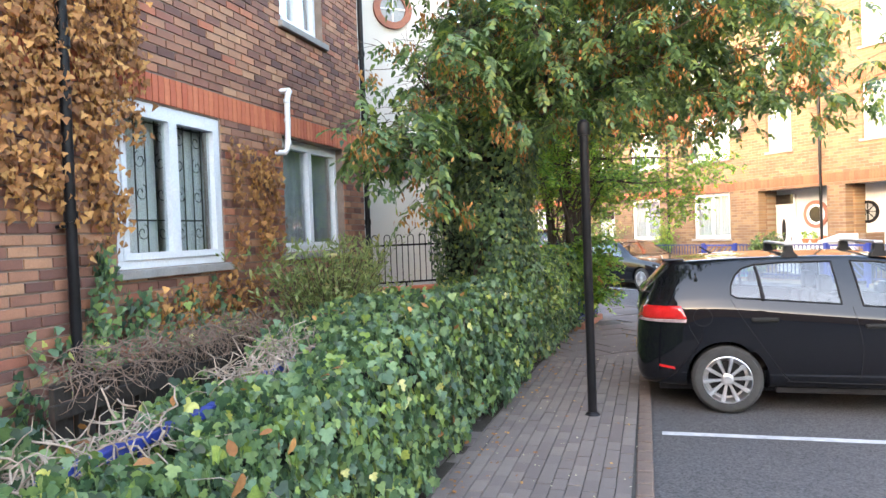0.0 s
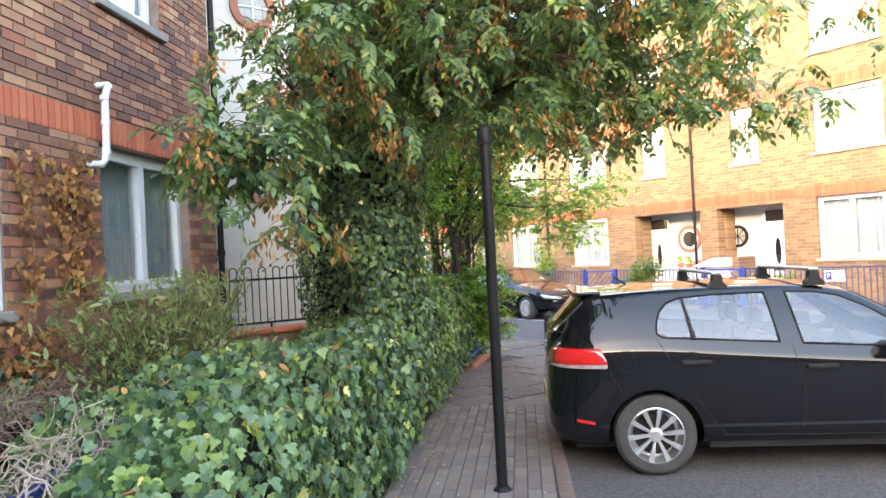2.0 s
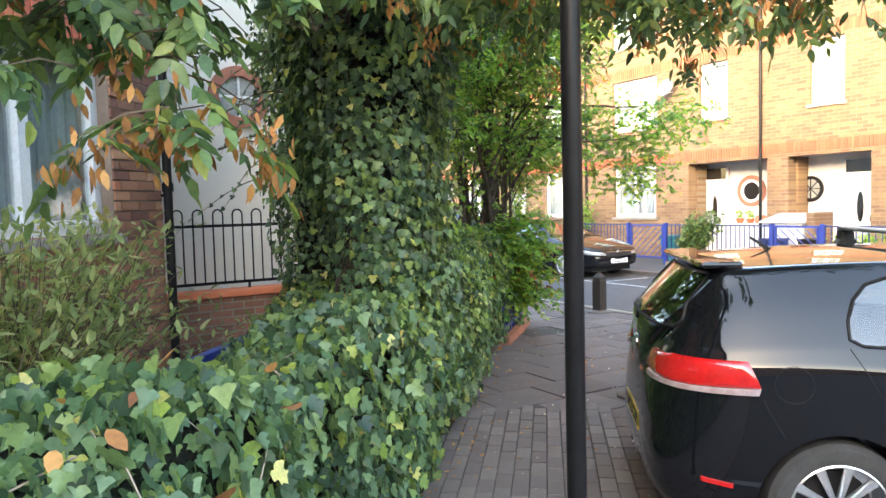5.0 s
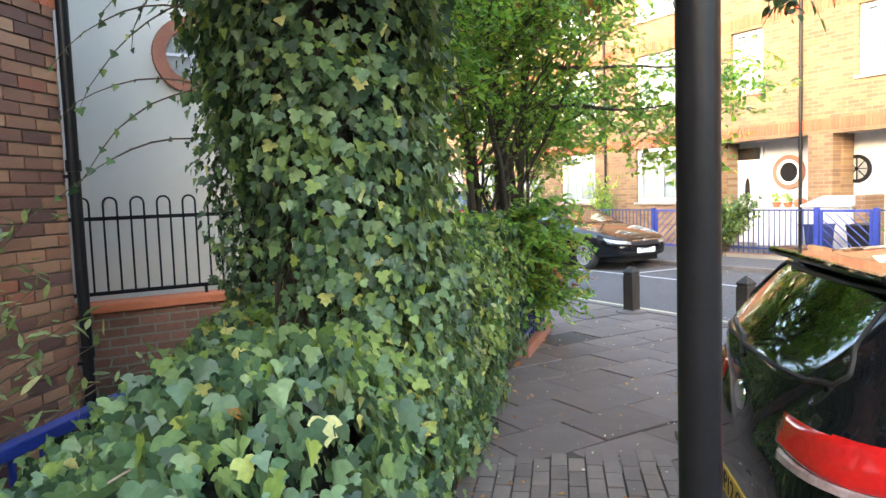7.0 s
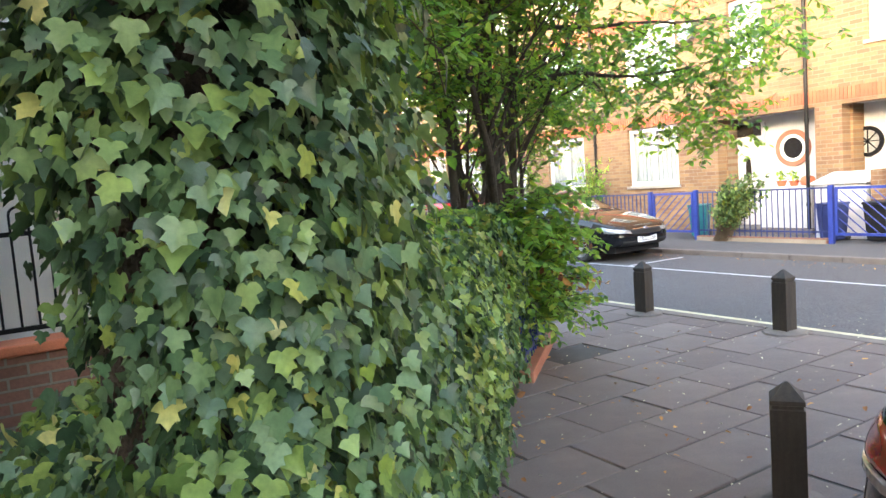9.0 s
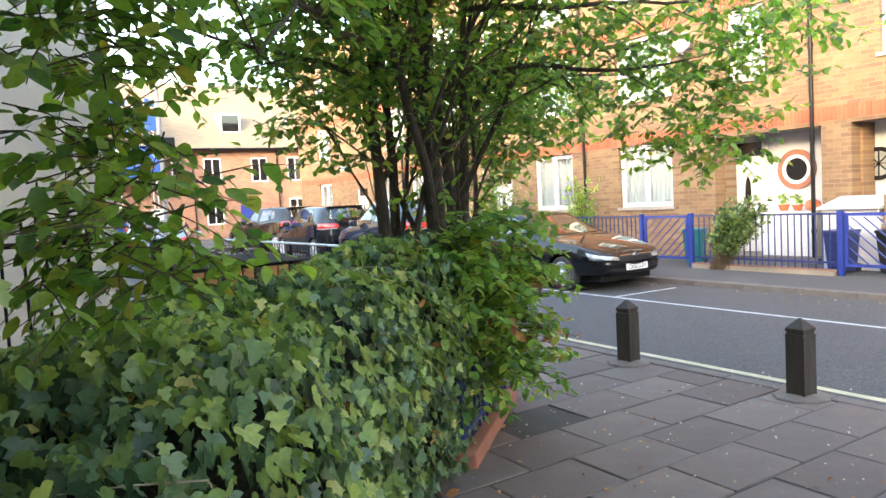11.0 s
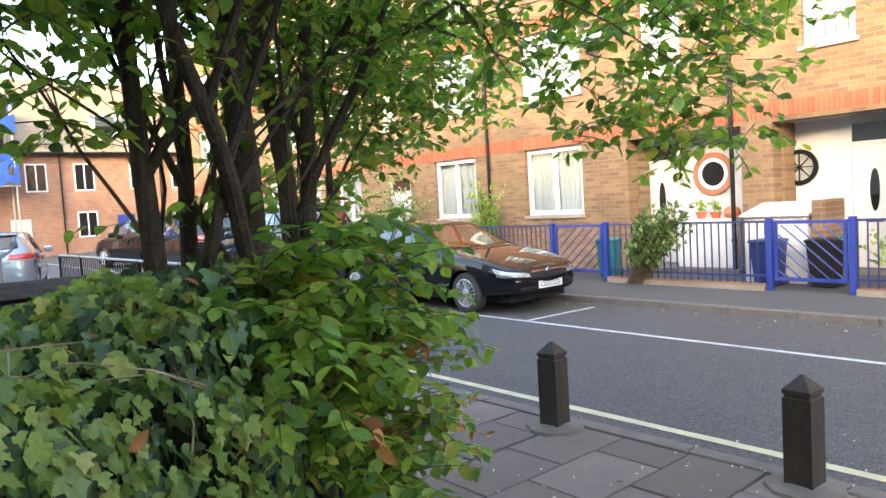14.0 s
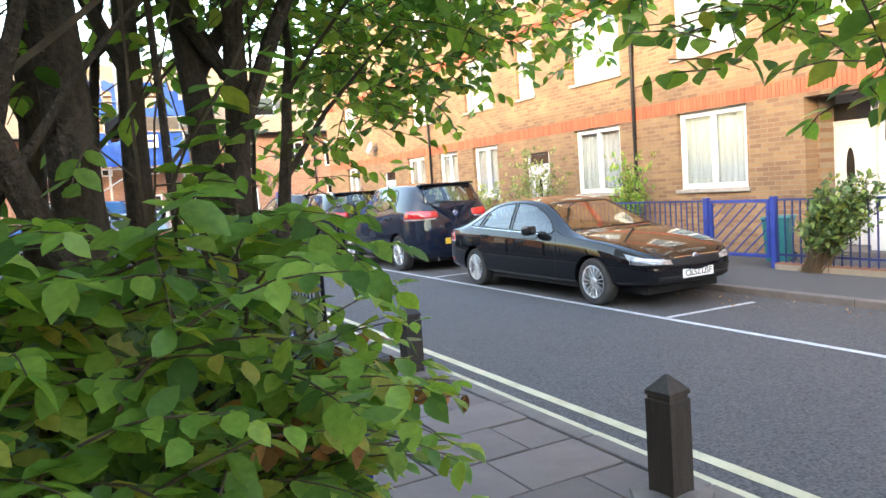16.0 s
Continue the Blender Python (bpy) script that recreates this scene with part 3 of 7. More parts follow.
# ---- cream rendered house beyond, with round brick-ringed windows ----
WY = 10.95
def cream_house():
    h = thing("house", "cream rendered house with round brick-ringed windows", "house", at=Matrix.Translation((0, WY, 0)))
    part("wall", box(-7, 0, -0.1, 5.75, 9.0, 6.4, bevel=0.02), M["render"], h)
    part("parapet", box(-7.05, -0.05, 6.4, 5.8, 9.05, 6.5), M["sill"], h)
    for zc in (2.92, 5.40):
        ring = lathe([(0.22, 0), (0.22, 0.05), (0.33, 0.05), (0.33, 0)], 40, Matrix.Translation((4.68, 0, zc)) @ Matrix.Rotation(radians(90), 4, "X"))
        part("brick_ring", ring, M["ring"], h, "round orange brick surround")
        g = lathe([(0.01, 0.0), (0.22, 0.0), (0.22, 0.012), (0.01, 0.012)], 40, Matrix.Translation((4.68, 0, zc)) @ Matrix.Rotation(radians(90), 4, "X"))
        part("pane", g, M["pale_pane"], h)
        bm = bmesh.new()
        for a in (0, 90):
            add_box(bm, -0.22, -0.03, -0.012, 0.22, -0.012, 0.012, m=Matrix.Translation((4.68, 0, zc)) @ Matrix.Rotation(radians(a), 4, "Y"))
        part("glazing_bar", bm, M["upvc"], h)
    return h


cream_house()


# dwarf wall and hooped black railing before the cream house
def hoop_railing():
    y = 10.55
    w = tagged(mesh_object("dwarf_wall", box(3.3, y - 0.11, -0.1, 5.6, y + 0.11, 0.80, bevel=0.01), M["brick_far"]), "low weathered red brick wall under railings", "wall", kind="structure")
    tagged(part("coping", box(3.3, y - 0.14, 0.804, 5.6, y + 0.14, 0.875, bevel=0.012), M["soldier"], w), "orange brick coping")
    r = thing("railing", "black iron railing of hooped bars on a dwarf wall", "railing")
    z0, z1 = 0.93, 1.70
    part("bottom_rail", box(3.35, y - 0.012, z0, 5.6, y + 0.012, z0 + 0.03), M["black"], r)
    part("top_rail", box(3.35, y - 0.012, z1 - 0.18, 5.6, y + 0.012, z1 - 0.15), M["black"], r)
    x, src = 3.45, None
    while x < 5.5:
        if src is None:
            pts = [(0, 0, z0), (0, 0, z1 - 0.05)] + [(0.05 - 0.05 * math.cos(math.pi * k / 8), 0, z1 - 0.05 + 0.05 * math.sin(math.pi * k / 8)) for k in range(1, 8)] + [(0.1, 0, z1 - 0.05), (0.1, 0, z0)]
            src = part("hoop", tube(pts, 0.008, 6), M["black"], r)
            src.matrix_basis = Matrix.Translation((x, y, 0))
        else:
            share("hoop", src, r, Matrix.Translation((x, y, 0)))
        x += 0.2
    for px in (3.5, 4.6, 5.55):
        part("leg", box(px - 0.012, y - 0.012, 0.87, px + 0.012, y + 0.012, z0), M["black"], r)


M["brick_far"] = brick_wall_material("dwarf_wall_brick", (0.26, 0.12, 0.08), (0.17, 0.08, 0.055), (0.22, 0.19, 0.15), 0.075, 0.225, "XZ")
hoop_railing()


# ---- terrace across the street ----
FX = 18.85
TM = Matrix.Translation((FX, 0, 0)) @ Matrix.Rotation(radians(180), 4, "Z")     # local x out to the street, local y = -world y
def ty(a, b):
    return -max(a, b), -min(a, b)


PORCH = [(14.02, 16.43), (11.50, 13.45)]
gw = [(17.60, 19.28), (20.99, 22.62), (9.00, 10.62), (6.3, 7.9), (26.2, 27.6), (28.6, 29.9), (31.0, 32.4), (37.3, 38.8)]
uw = [(17.55, 19.30), (8.95, 10.60), (12.10, 12.92), (15.16, 16.05), (20.9, 22.6), (6.3, 7.9), (24.2, 25.0), (26.3, 27.9), (30.2, 31.8), (37.3, 38.8)]
doors = [(23.7, 24.7), (33.6, 34.6)]
hl = [(*ty(*w), 1.20, 2.74) for w in gw] + [(*ty(*w), 3.86, 5.36) for w in uw] + [(*ty(*w), 6.35, 7.75) for w in uw] + [(*ty(*p), -0.05, 2.68) for p in PORCH] + [(*ty(*d), -0.05, 2.35) for d in doors]
hl += [(*ty(4.0, 5.4), -0.05, 2.68)]
wall_with_holes("wall_east", -41.2, 14, -0.1, 8.9, hl, 0.32, M["stock"], TM, "yellow stock brick front of the three storey terrace")
flat("roof", [(FX - 0.3, -14.3), (FX + 9, -14.3), (FX + 9, 41.5), (FX - 0.3, 41.5)], 9.05, M["roof"], "flat roof of the terrace", 0.15, category="roof")
tagged(mesh_object("wall_end", box(FX + 0.33, 40.9, -0.1, FX + 9, 41.2, 8.9), M["far_red"]), "red brick end wall of the terrace", "wall", kind="structure")
tagged(mesh_object("wall_back", box(FX + 8.7, -14, -0.1, FX + 9, 40.9, 8.9), M["far_red"]), "rear wall of the terrace", "wall", kind="structure")


def soldier_band(z0, z1, y0, y1, label):
    """A band of upright bricks along the terrace front, joined into one strip."""
    bm = bmesh.new()
    y = y0
    while y < y1:
        add_box(bm, FX - 0.012, y + 0.006, z0, FX + 0.05, y + 0.075, z1)
        y += 0.081
    b = thing("brick_band", label, "brickwork", kind="structure")
    tagged(part("brick", bm, M["band"], b), kind="stuff")


soldier_band(2.76, 3.02, 4, 41, "band of upright orange bricks over the ground floor")
soldier_band(5.42, 5.68, 4, 41, "band of upright orange bricks over the first floor")
for w in gw:
    window_unit("window_5", *ty(*w), 1.20, 2.74, TM, "white casement window with net curtains in the terrace", group="terrace windows")
for w in uw:
    window_unit("window_6", *ty(*w), 3.86, 5.36, TM, "white upper casement window with pale blinds", group="terrace windows")
    window_unit("window_7", *ty(*w), 6.35, 7.75, TM, "white top floor casement window", group="terrace windows")


def front_door(y0, y1, x, z0, z1, label, name="front_door"):
    """A white panelled door with frame, transom light, oval glass, letterbox and handle; faces -x."""
    d = thing(name, label, "door", "terrace doors", "structure")
    part("door_frame", box(x - 0.02, y0 - 0.07, z0, x + 0.06, y0, z1 + 0.36), M["white"], d)
    part("door_frame", box(x - 0.02, y1, z0, x + 0.06, y1 + 0.07, z1 + 0.36), M["white"], d)
    part("door_frame", box(x - 0.02, y0, z1, x + 0.06, y1, z1 + 0.06), M["white"], d)
    part("transom_light", box(x + 0.01, y0, z1 + 0.06, x + 0.03, y1, z1 + 0.36), M["darkglass"], d)
    leaf = part("door_leaf", box(x, y0 + 0.004, z0 + 0.01, x + 0.045, y1 - 0.004, z1 - 0.004, bevel=0.006), M["white"], d)
    c = (y0 + y1) / 2
    part("glass", prism([(0.075 * math.cos(a) , 0.36 * math.sin(a) if abs(math.sin(a)) < 0.9 else 0.36 * math.sin(a)) for a in (math.tau * k / 24 for k in range(24))], Matrix.Translation((x - 0.006, c, z0 + 1.32)) @ Matrix.Rotation(radians(90), 4, "Z") @ Matrix.Rotation(radians(90), 4, "X"), 0.02), M["darkglass"], leaf)
    part("letterbox", box(x - 0.012, c - 0.13, z0 + 0.78, x + 0.004, c + 0.13, z0 + 0.84, bevel=0.004), M["chrome"], leaf)
    part("handle", box(x - 0.05, y0 + 0.07, z0 + 0.98, x + 0.004, y0 + 0.1, z0 + 1.12, bevel=0.006), M["chrome"], leaf)
    return d


def round_window(y, z, x, ring_mat, label, r=0.30, w=0.16):
    o = thing("round_window", label, "window", "porch windows", "structure")
    A = Matrix.Translation((x, y, z)) @ Matrix.Rotation(radians(-90), 4, "Y")
    if ring_mat:
        part("brick_ring", lathe([(r + 0.02, -0.02), (r + 0.02, 0.05), (r + w, 0.05), (r + w, -0.02)], 40, A), ring_mat, o)
    part("window_frame", lathe([(r - 0.05, 0.0), (r - 0.05, 0.045), (r + 0.03, 0.045), (r + 0.03, 0.0)], 40, A), M["upvc"] if ring_mat else M["black"], o)
    part("pane", lathe([(0.005, 0.008), (r - 0.04, 0.008), (r - 0.04, 0.016), (0.005, 0.016)], 40, A), M["darkglass"] if ring_mat else M["pale_pane"], o)
    bm = bmesh.new()
    if not ring_mat:
        for k in range(4):
            add_box(bm, 0.02, -r, -0.008, 0.05, r, 0.008, m=Matrix.Translation((x, y, z)) @ Matrix.Rotation(radians(180), 4, "Z") @ Matrix.Rotation(radians(45 * k), 4, "X"))
        part("grille", bm, M["black"], o)


BX = 19.62
for i, (p0, p1) in enumerate(PORCH):
    tagged(mesh_object("porch_wall", box(BX, p0 - 0.3, -0.05, BX + 0.1, p1 + 0.3, 2.95), M["white"]), "white painted back wall of the porch", "wall", kind="structure")
    for yy in (p0 - 0.02, p1 + 0.01):
        tagged(mesh_object("porch_wall", box(FX + 0.322, yy - 0.06, -0.05, BX, yy + 0.06, 2.95), M["stock"]), "brick side wall of the porch", "wall", kind="structure")
    tagged(mesh_object("ceiling", box(FX + 0.002, p0, 2.684, BX, p1, 2.75), M["white"]), "white porch ceiling", "ceiling", kind="structure")
    tagged(mesh_object("floor", box(FX - 0.2, p0, -0.05, BX, p1, 0.10), M["kerb"]), "stone porch floor", "floor", kind="structure")
front_door(15.72, 16.46, BX - 0.06, 0.1, 2.18, "white panelled front door with long oval glass")
round_window(14.97, 1.88, BX, M["ring"], "round porch window with brick surround and white frame", 0.29, 0.13)
round_window(13.32, 1.88, BX, None, "round porch window with a black iron grille", 0.29)
front_door(11.76, 12.44, BX - 0.06, 0.1, 2.18, "white panelled front door with long oval glass")
for d in doors:
    front_door(d[0] + 0.07, d[1] - 0.07, FX + 0.05, 0.0, 1.98, "white front door in the terrace")


def downpipe(x, y, z0, z1, label, r=0.04, out=(-1, 0)):
    p = thing("downpipe", label, "downpipe")
    cx, cy = x + out[0] * 0.07, y + out[1] * 0.07
    part("pipe", tube([(cx, cy, z0), (cx, cy, z1)], r, 14), M["black"], p, smooth=True)
    z = z0 + 0.6
    while z < z1:
        part("collar", lathe([(r + 0.012, 0), (r + 0.012, 0.06)], 14, Matrix.Translation((cx, cy, z))), M["black"], p, smooth=True)
        part("bracket", box(min(cx, x) - 0.002, cy - 0.01, z - 0.05, max(cx, x), cy + 0.01, z - 0.02) if out[0] else box(cx - 0.01, min(cy, y), z - 0.05, cx + 0.01, max(cy, y), z - 0.02), M["black"], p)
        z += 1.8


downpipe(FX, 14.16, 0.0, 8.8, "black cast iron downpipe on the terrace")
downpipe(FX, 20.45, 0.0, 8.8, "black cast iron downpipe on the terrace")
downpipe(FX, 30.4, 0.0, 8.8, "black cast iron downpipe on the terrace")

# ---- red brick terrace closing the street, and added rows of houses out of sight ----
EY = 53.0
def end_terrace():
    h = thing("terrace_houses", "two storey red brick terrace with a steep tiled roof", "houses")
    part("wall", box(-14, EY, -0.1, 44, EY + 8, 5.9), M["far_red"], h)
    bm = bmesh.new()
    a = [bm.verts.new(v) for v in ((-14.3, EY - 0.5, 5.75), (44.3, EY - 0.5, 5.75), (44.3, EY + 4, 10.6), (-14.3, EY + 4, 10.6), (44.3, EY + 8.5, 5.75), (-14.3, EY + 8.5, 5.75))]
    bm.faces.new((a[0], a[1], a[2], a[3]))
    bm.faces.new((a[3], a[2], a[4], a[5]))
    bm.faces.new((a[0], a[3], a[5]))
    bm.faces.new((a[1], a[4], a[2]))
    bm.faces.new((a[0], a[5], a[4], a[1]))
    part("roof", bm, M["roof"], h)
    part("gutter", tube([(-14.3, EY - 0.55, 5.75), (44.3, EY - 0.55, 5.75)], 0.08, 8), M["black"], h)
    x = -11.0
    k = 0
    while x < 43:
        for dx, z0, z1, w in ((0, 0.9, 2.4, 1.1), (0, 3.6, 5.2, 1.1), (3.1, 3.6, 5.2, 1.1)):
            f = part("window_frame", box(x + dx, EY - 0.03, z0, x + dx + w, EY + 0.02, z1), M["upvc"], h)
            part("pane", box(x + dx + 0.08, EY - 0.04, z0 + 0.08, x + dx + w / 2 - 0.04, EY - 0.032, z1 - 0.08), M["darkglass"], f)
            part("pane", box(x + dx + w / 2 + 0.04, EY - 0.04, z0 + 0.08, x + dx + w - 0.08, EY - 0.032, z1 - 0.08), M["darkglass"], f)
        part("door", box(x + 2.2, EY - 0.05, 0, x + 3.2, EY + 0.02, 2.1), M["blue" if k % 3 == 2 else "white"], h)
        part("downpipe", tube([(x + 4.9, EY - 0.06, 0), (x + 4.9, EY - 0.06, 5.7)], 0.05, 8), M["black"], h)
        dorm = part("dormer", box(x + 1.4, EY + 0.6, 6.9, x + 2.8, EY + 2.6, 8.2), M["upvc"], h)
        part("dormer_pane", box(x + 1.55, EY + 0.585, 7.0, x + 2.65, EY + 0.598, 8.05), M["darkglass"], dorm)
        x += 5.6
        k += 1


end_terrace()
# first row is invented: its height sets the shadow line on the terrace
for x0, y0, x1, y1, z1, lab in ((-24, -70, -14, 40, 11.0, "plain brick row added unseen behind the footpath to shade the terrace"), (-14, -60, 40, -50, 9, "plain brick row added unseen to close the far end of the street")):
    tagged(mesh_object("terrace_houses", box(x0, y0, -0.1, x1, y1, z1, bevel=0.05), M["far_red"]), lab, "houses")


# ---- lamp post, bollards, fences ----
def post():
    p = thing("sign_post", "black painted steel post standing in the footpath", "post", at=Matrix.Translation((4.35, 5.285, 0)))
    part("pole", tube([(0, 0, 0), (0, 0, 2.60)], 0.040, 24), M["black"], p, smooth=True)
    part("collar", lathe([(0.07, 0), (0.06, 0.015), (0.043, 0.03)], 24), M["black"], p, smooth=True)
    part("cap", lathe([(0.055, 2.52), (0.058, 2.56), (0.055, 2.63), (0.03, 2.66)], 24), M["black"], p, smooth=True)


post()


def bollard(x, y, turn):
    b = thing("bollard", "square dark timber bollard with a pyramid top", "bollard", "pavement bollards", at=Matrix.Translation((x, y, 0)) @ Matrix.Rotation(turn, 4, "Z"))
    w = 0.075
    bm = bmesh.new()
    rows = [(w, 0.0), (w, 0.485), (w - 0.008, 0.49), (w - 0.008, 0.505), (w, 0.51), (w, 0.53), (0.006, 0.605)]
    rings = [[bm.verts.new((sx * r, sy * r, z)) for sx, sy in ((-1, -1), (1, -1), (1, 1), (-1, 1))] for r, z in rows]
    for a, c in zip(rings, rings[1:]):
        for k in range(4):
            bm.faces.new((a[k], a[(k + 1) % 4], c[(k + 1) % 4], c[k]))
    bm.faces.new(rings[-1])
    part("post", bm, M["bollard"], b)
    part("footing", lathe([(0.21, -0.01), (0.20, 0.012), (0.13, 0.02), (0.09, 0.03)], 9), M["kerb"], b, "rough concrete footing")


bollard(10.14, 11.07, 0.1)
bollard(10.20, 9.40, -0.05)
bollard(7.02, 7.40, 0.6)
bollard(10.15, 14.05, 0.02)


# ---- cars ----
from mathutils.bvhtree import BVHTree

HATCH = [  # lower x, belt x, roof x, belt z, roof z, half width, roof half width
    (-0.85, -0.78, -0.765, 1.00, 1.07, 0.56, 0.52),
    (-0.70, -0.62, -0.45, 1.03, 1.395, 0.79, 0.585),
    (-0.40, -0.34, -0.20, 1.06, 1.415, 0.875, 0.625),
    (0.00, 0.04, 0.12, 1.07, 1.43, 0.885, 0.635),
    (0.45, 0.45, 0.45, 1.03, 1.435, 0.89, 0.64),
    (1.00, 1.00, 1.00, 0.99, 1.435, 0.89, 0.64),
    (1.50, 1.55, 1.38, 0.95, 1.41, 0.89, 0.625),
    (1.95, 2.02, 1.60, 0.92, 1.355, 0.885, 0.605),
    (2.20, 2.34, 2.32, 0.90, 0.95, 0.88, 0.70),
    (2.80, 2.80, 2.80, 0.85, 0.90, 0.87, 0.68),
    (3.22, 3.20, 3.20, 0.73, 0.77, 0.80, 0.60),
    (3.42, 3.38, 3.38, 0.60, 0.63, 0.62, 0.45)]
HATCH_SIDE = [[(0.05, 1.10), (0.10, 1.072), (0.965, 1.01), (0.915, 1.385), (0.50, 1.382), (0.26, 1.365), (0.16, 1.335), (0.095, 1.27), (0.055, 1.18)],
              [(1.135, 0.995), (1.90, 0.945), (1.97, 0.96), (1.97, 1.02), (1.86, 1.12), (1.66, 1.25), (1.48, 1.335), (1.30, 1.372), (1.075, 1.385)]]
HATCH_REAR = [(-0.57, 1.15), (-0.54, 1.115), (0.54, 1.115), (0.57, 1.15), (0.50, 1.355), (0.47, 1.375), (-0.47, 1.375), (-0.50, 1.355)]
HATCH_FRONT = [(-0.70, 1.00), (0.70, 1.00), (0.53, 1.35), (-0.53, 1.35)]
SALOON = [
    (-0.96, -0.94, -0.92, 0.92, 0.98, 0.68, 0.56),
    (-0.82, -0.78, -0.76, 0.96, 1.02, 0.83, 0.64),
    (-0.42, -0.44, -0.42, 0.97, 1.05, 0.88, 0.66),
    (-0.12, -0.10, 0.16, 0.97, 1.34, 0.89, 0.575),
    (0.22, 0.24, 0.48, 0.97, 1.405, 0.89, 0.60),
    (0.92, 0.92, 0.92, 0.955, 1.435, 0.895, 0.615),
    (1.40, 1.42, 1.26, 0.94, 1.42, 0.895, 0.615),
    (1.90, 1.92, 1.50, 0.92, 1.365, 0.89, 0.60),
    (2.10, 2.26, 2.24, 0.91, 0.945, 0.885, 0.70),
    (2.72, 2.72, 2.72, 0.86, 0.91, 0.88, 0.69),
    (3.20, 3.18, 3.18, 0.76, 0.80, 0.83, 0.62),
    (3.54, 3.50, 3.50, 0.62, 0.65, 0.66, 0.48)]
SALOON_SIDE = [[(-0.13, 1.03), (0.93, 0.985), (0.90, 1.385), (0.62, 1.37), (0.40, 1.325), (0.12, 1.19)],
               [(1.00, 0.985), (1.86, 0.945), (1.90, 0.99), (1.76, 1.13), (1.58, 1.245), (1.36, 1.34), (1.18, 1.375), (0.97, 1.388)]]
SALOON_REAR = [(-0.56, 1.09), (0.56, 1.09), (0.50, 1.33), (-0.50, 1.33)]
SALOON_FRONT = [(-0.70, 1.00), (0.70, 1.00), (0.53, 1.36), (-0.53, 1.36)]


def cut_pane(bm, outline, axis, wanted):
    """Cuts a convex outline through the wanted faces, seen along the x or y axis, and lifts the faces inside it out as a pane."""
    n = len(outline)
    u = [p[0] for p in outline]
    v = [p[1] for p in outline]
    cu, cv = sum(u) / n, sum(v) / n
    k = 0 if axis == "Y" else 1

    def near(f):
        c = f.calc_center_median()
        return wanted(f, c) and min(u) - 0.12 < c[k] < max(u) + 0.12 and min(v) - 0.12 < c[2] < max(v) + 0.12

    for (u0, v0), (u1, v1) in zip(outline, outline[1:] + outline[:1]):
        fs = [f for f in bm.faces if near(f)]
        geom = list({g for f in fs for g in (*f.verts, *f.edges)}) + fs
        du, dv = u1 - u0, v1 - v0
        co = Vector((u0, 0, v0)) if axis == "Y" else Vector((0, u0, v0))
        no = Vector((dv, 0, -du)) if axis == "Y" else Vector((0, dv, -du))
        bmesh.ops.bisect_plane(bm, geom=geom, plane_co=co, plane_no=no.normalized(), dist=1e-5)

    def inside(c):
        return all(((u1 - u0) * (c[2] - v0) - (v1 - v0) * (c[k] - u0)) * ((u1 - u0) * (cv - v0) - (v1 - v0) * (cu - u0)) > 0 for (u0, v0), (u1, v1) in zip(outline, outline[1:] + outline[:1]))

    fs = [f for f in bm.faces if near(f) and inside(f.calc_center_median())]
    pb = bmesh.new()
    vm = {}
    for f in fs:
        for w in f.verts:
            if w not in vm:
                vm[w] = pb.verts.new(w.co)
        pb.faces.new([vm[w] for w in f.verts])
    rim = [vm[w].co.copy() for w in vm if any(e.is_boundary for e in vm[w].link_edges)]
    bmesh.ops.delete(bm, geom=fs, context="FACES")
    if axis == "Y":
        rim.sort(key=lambda p: math.atan2(p.z - cv, p.x - cu))
    else:
        rim.sort(key=lambda p: math.atan2(p.z - cv, p.y - cu))
    return pb, rim


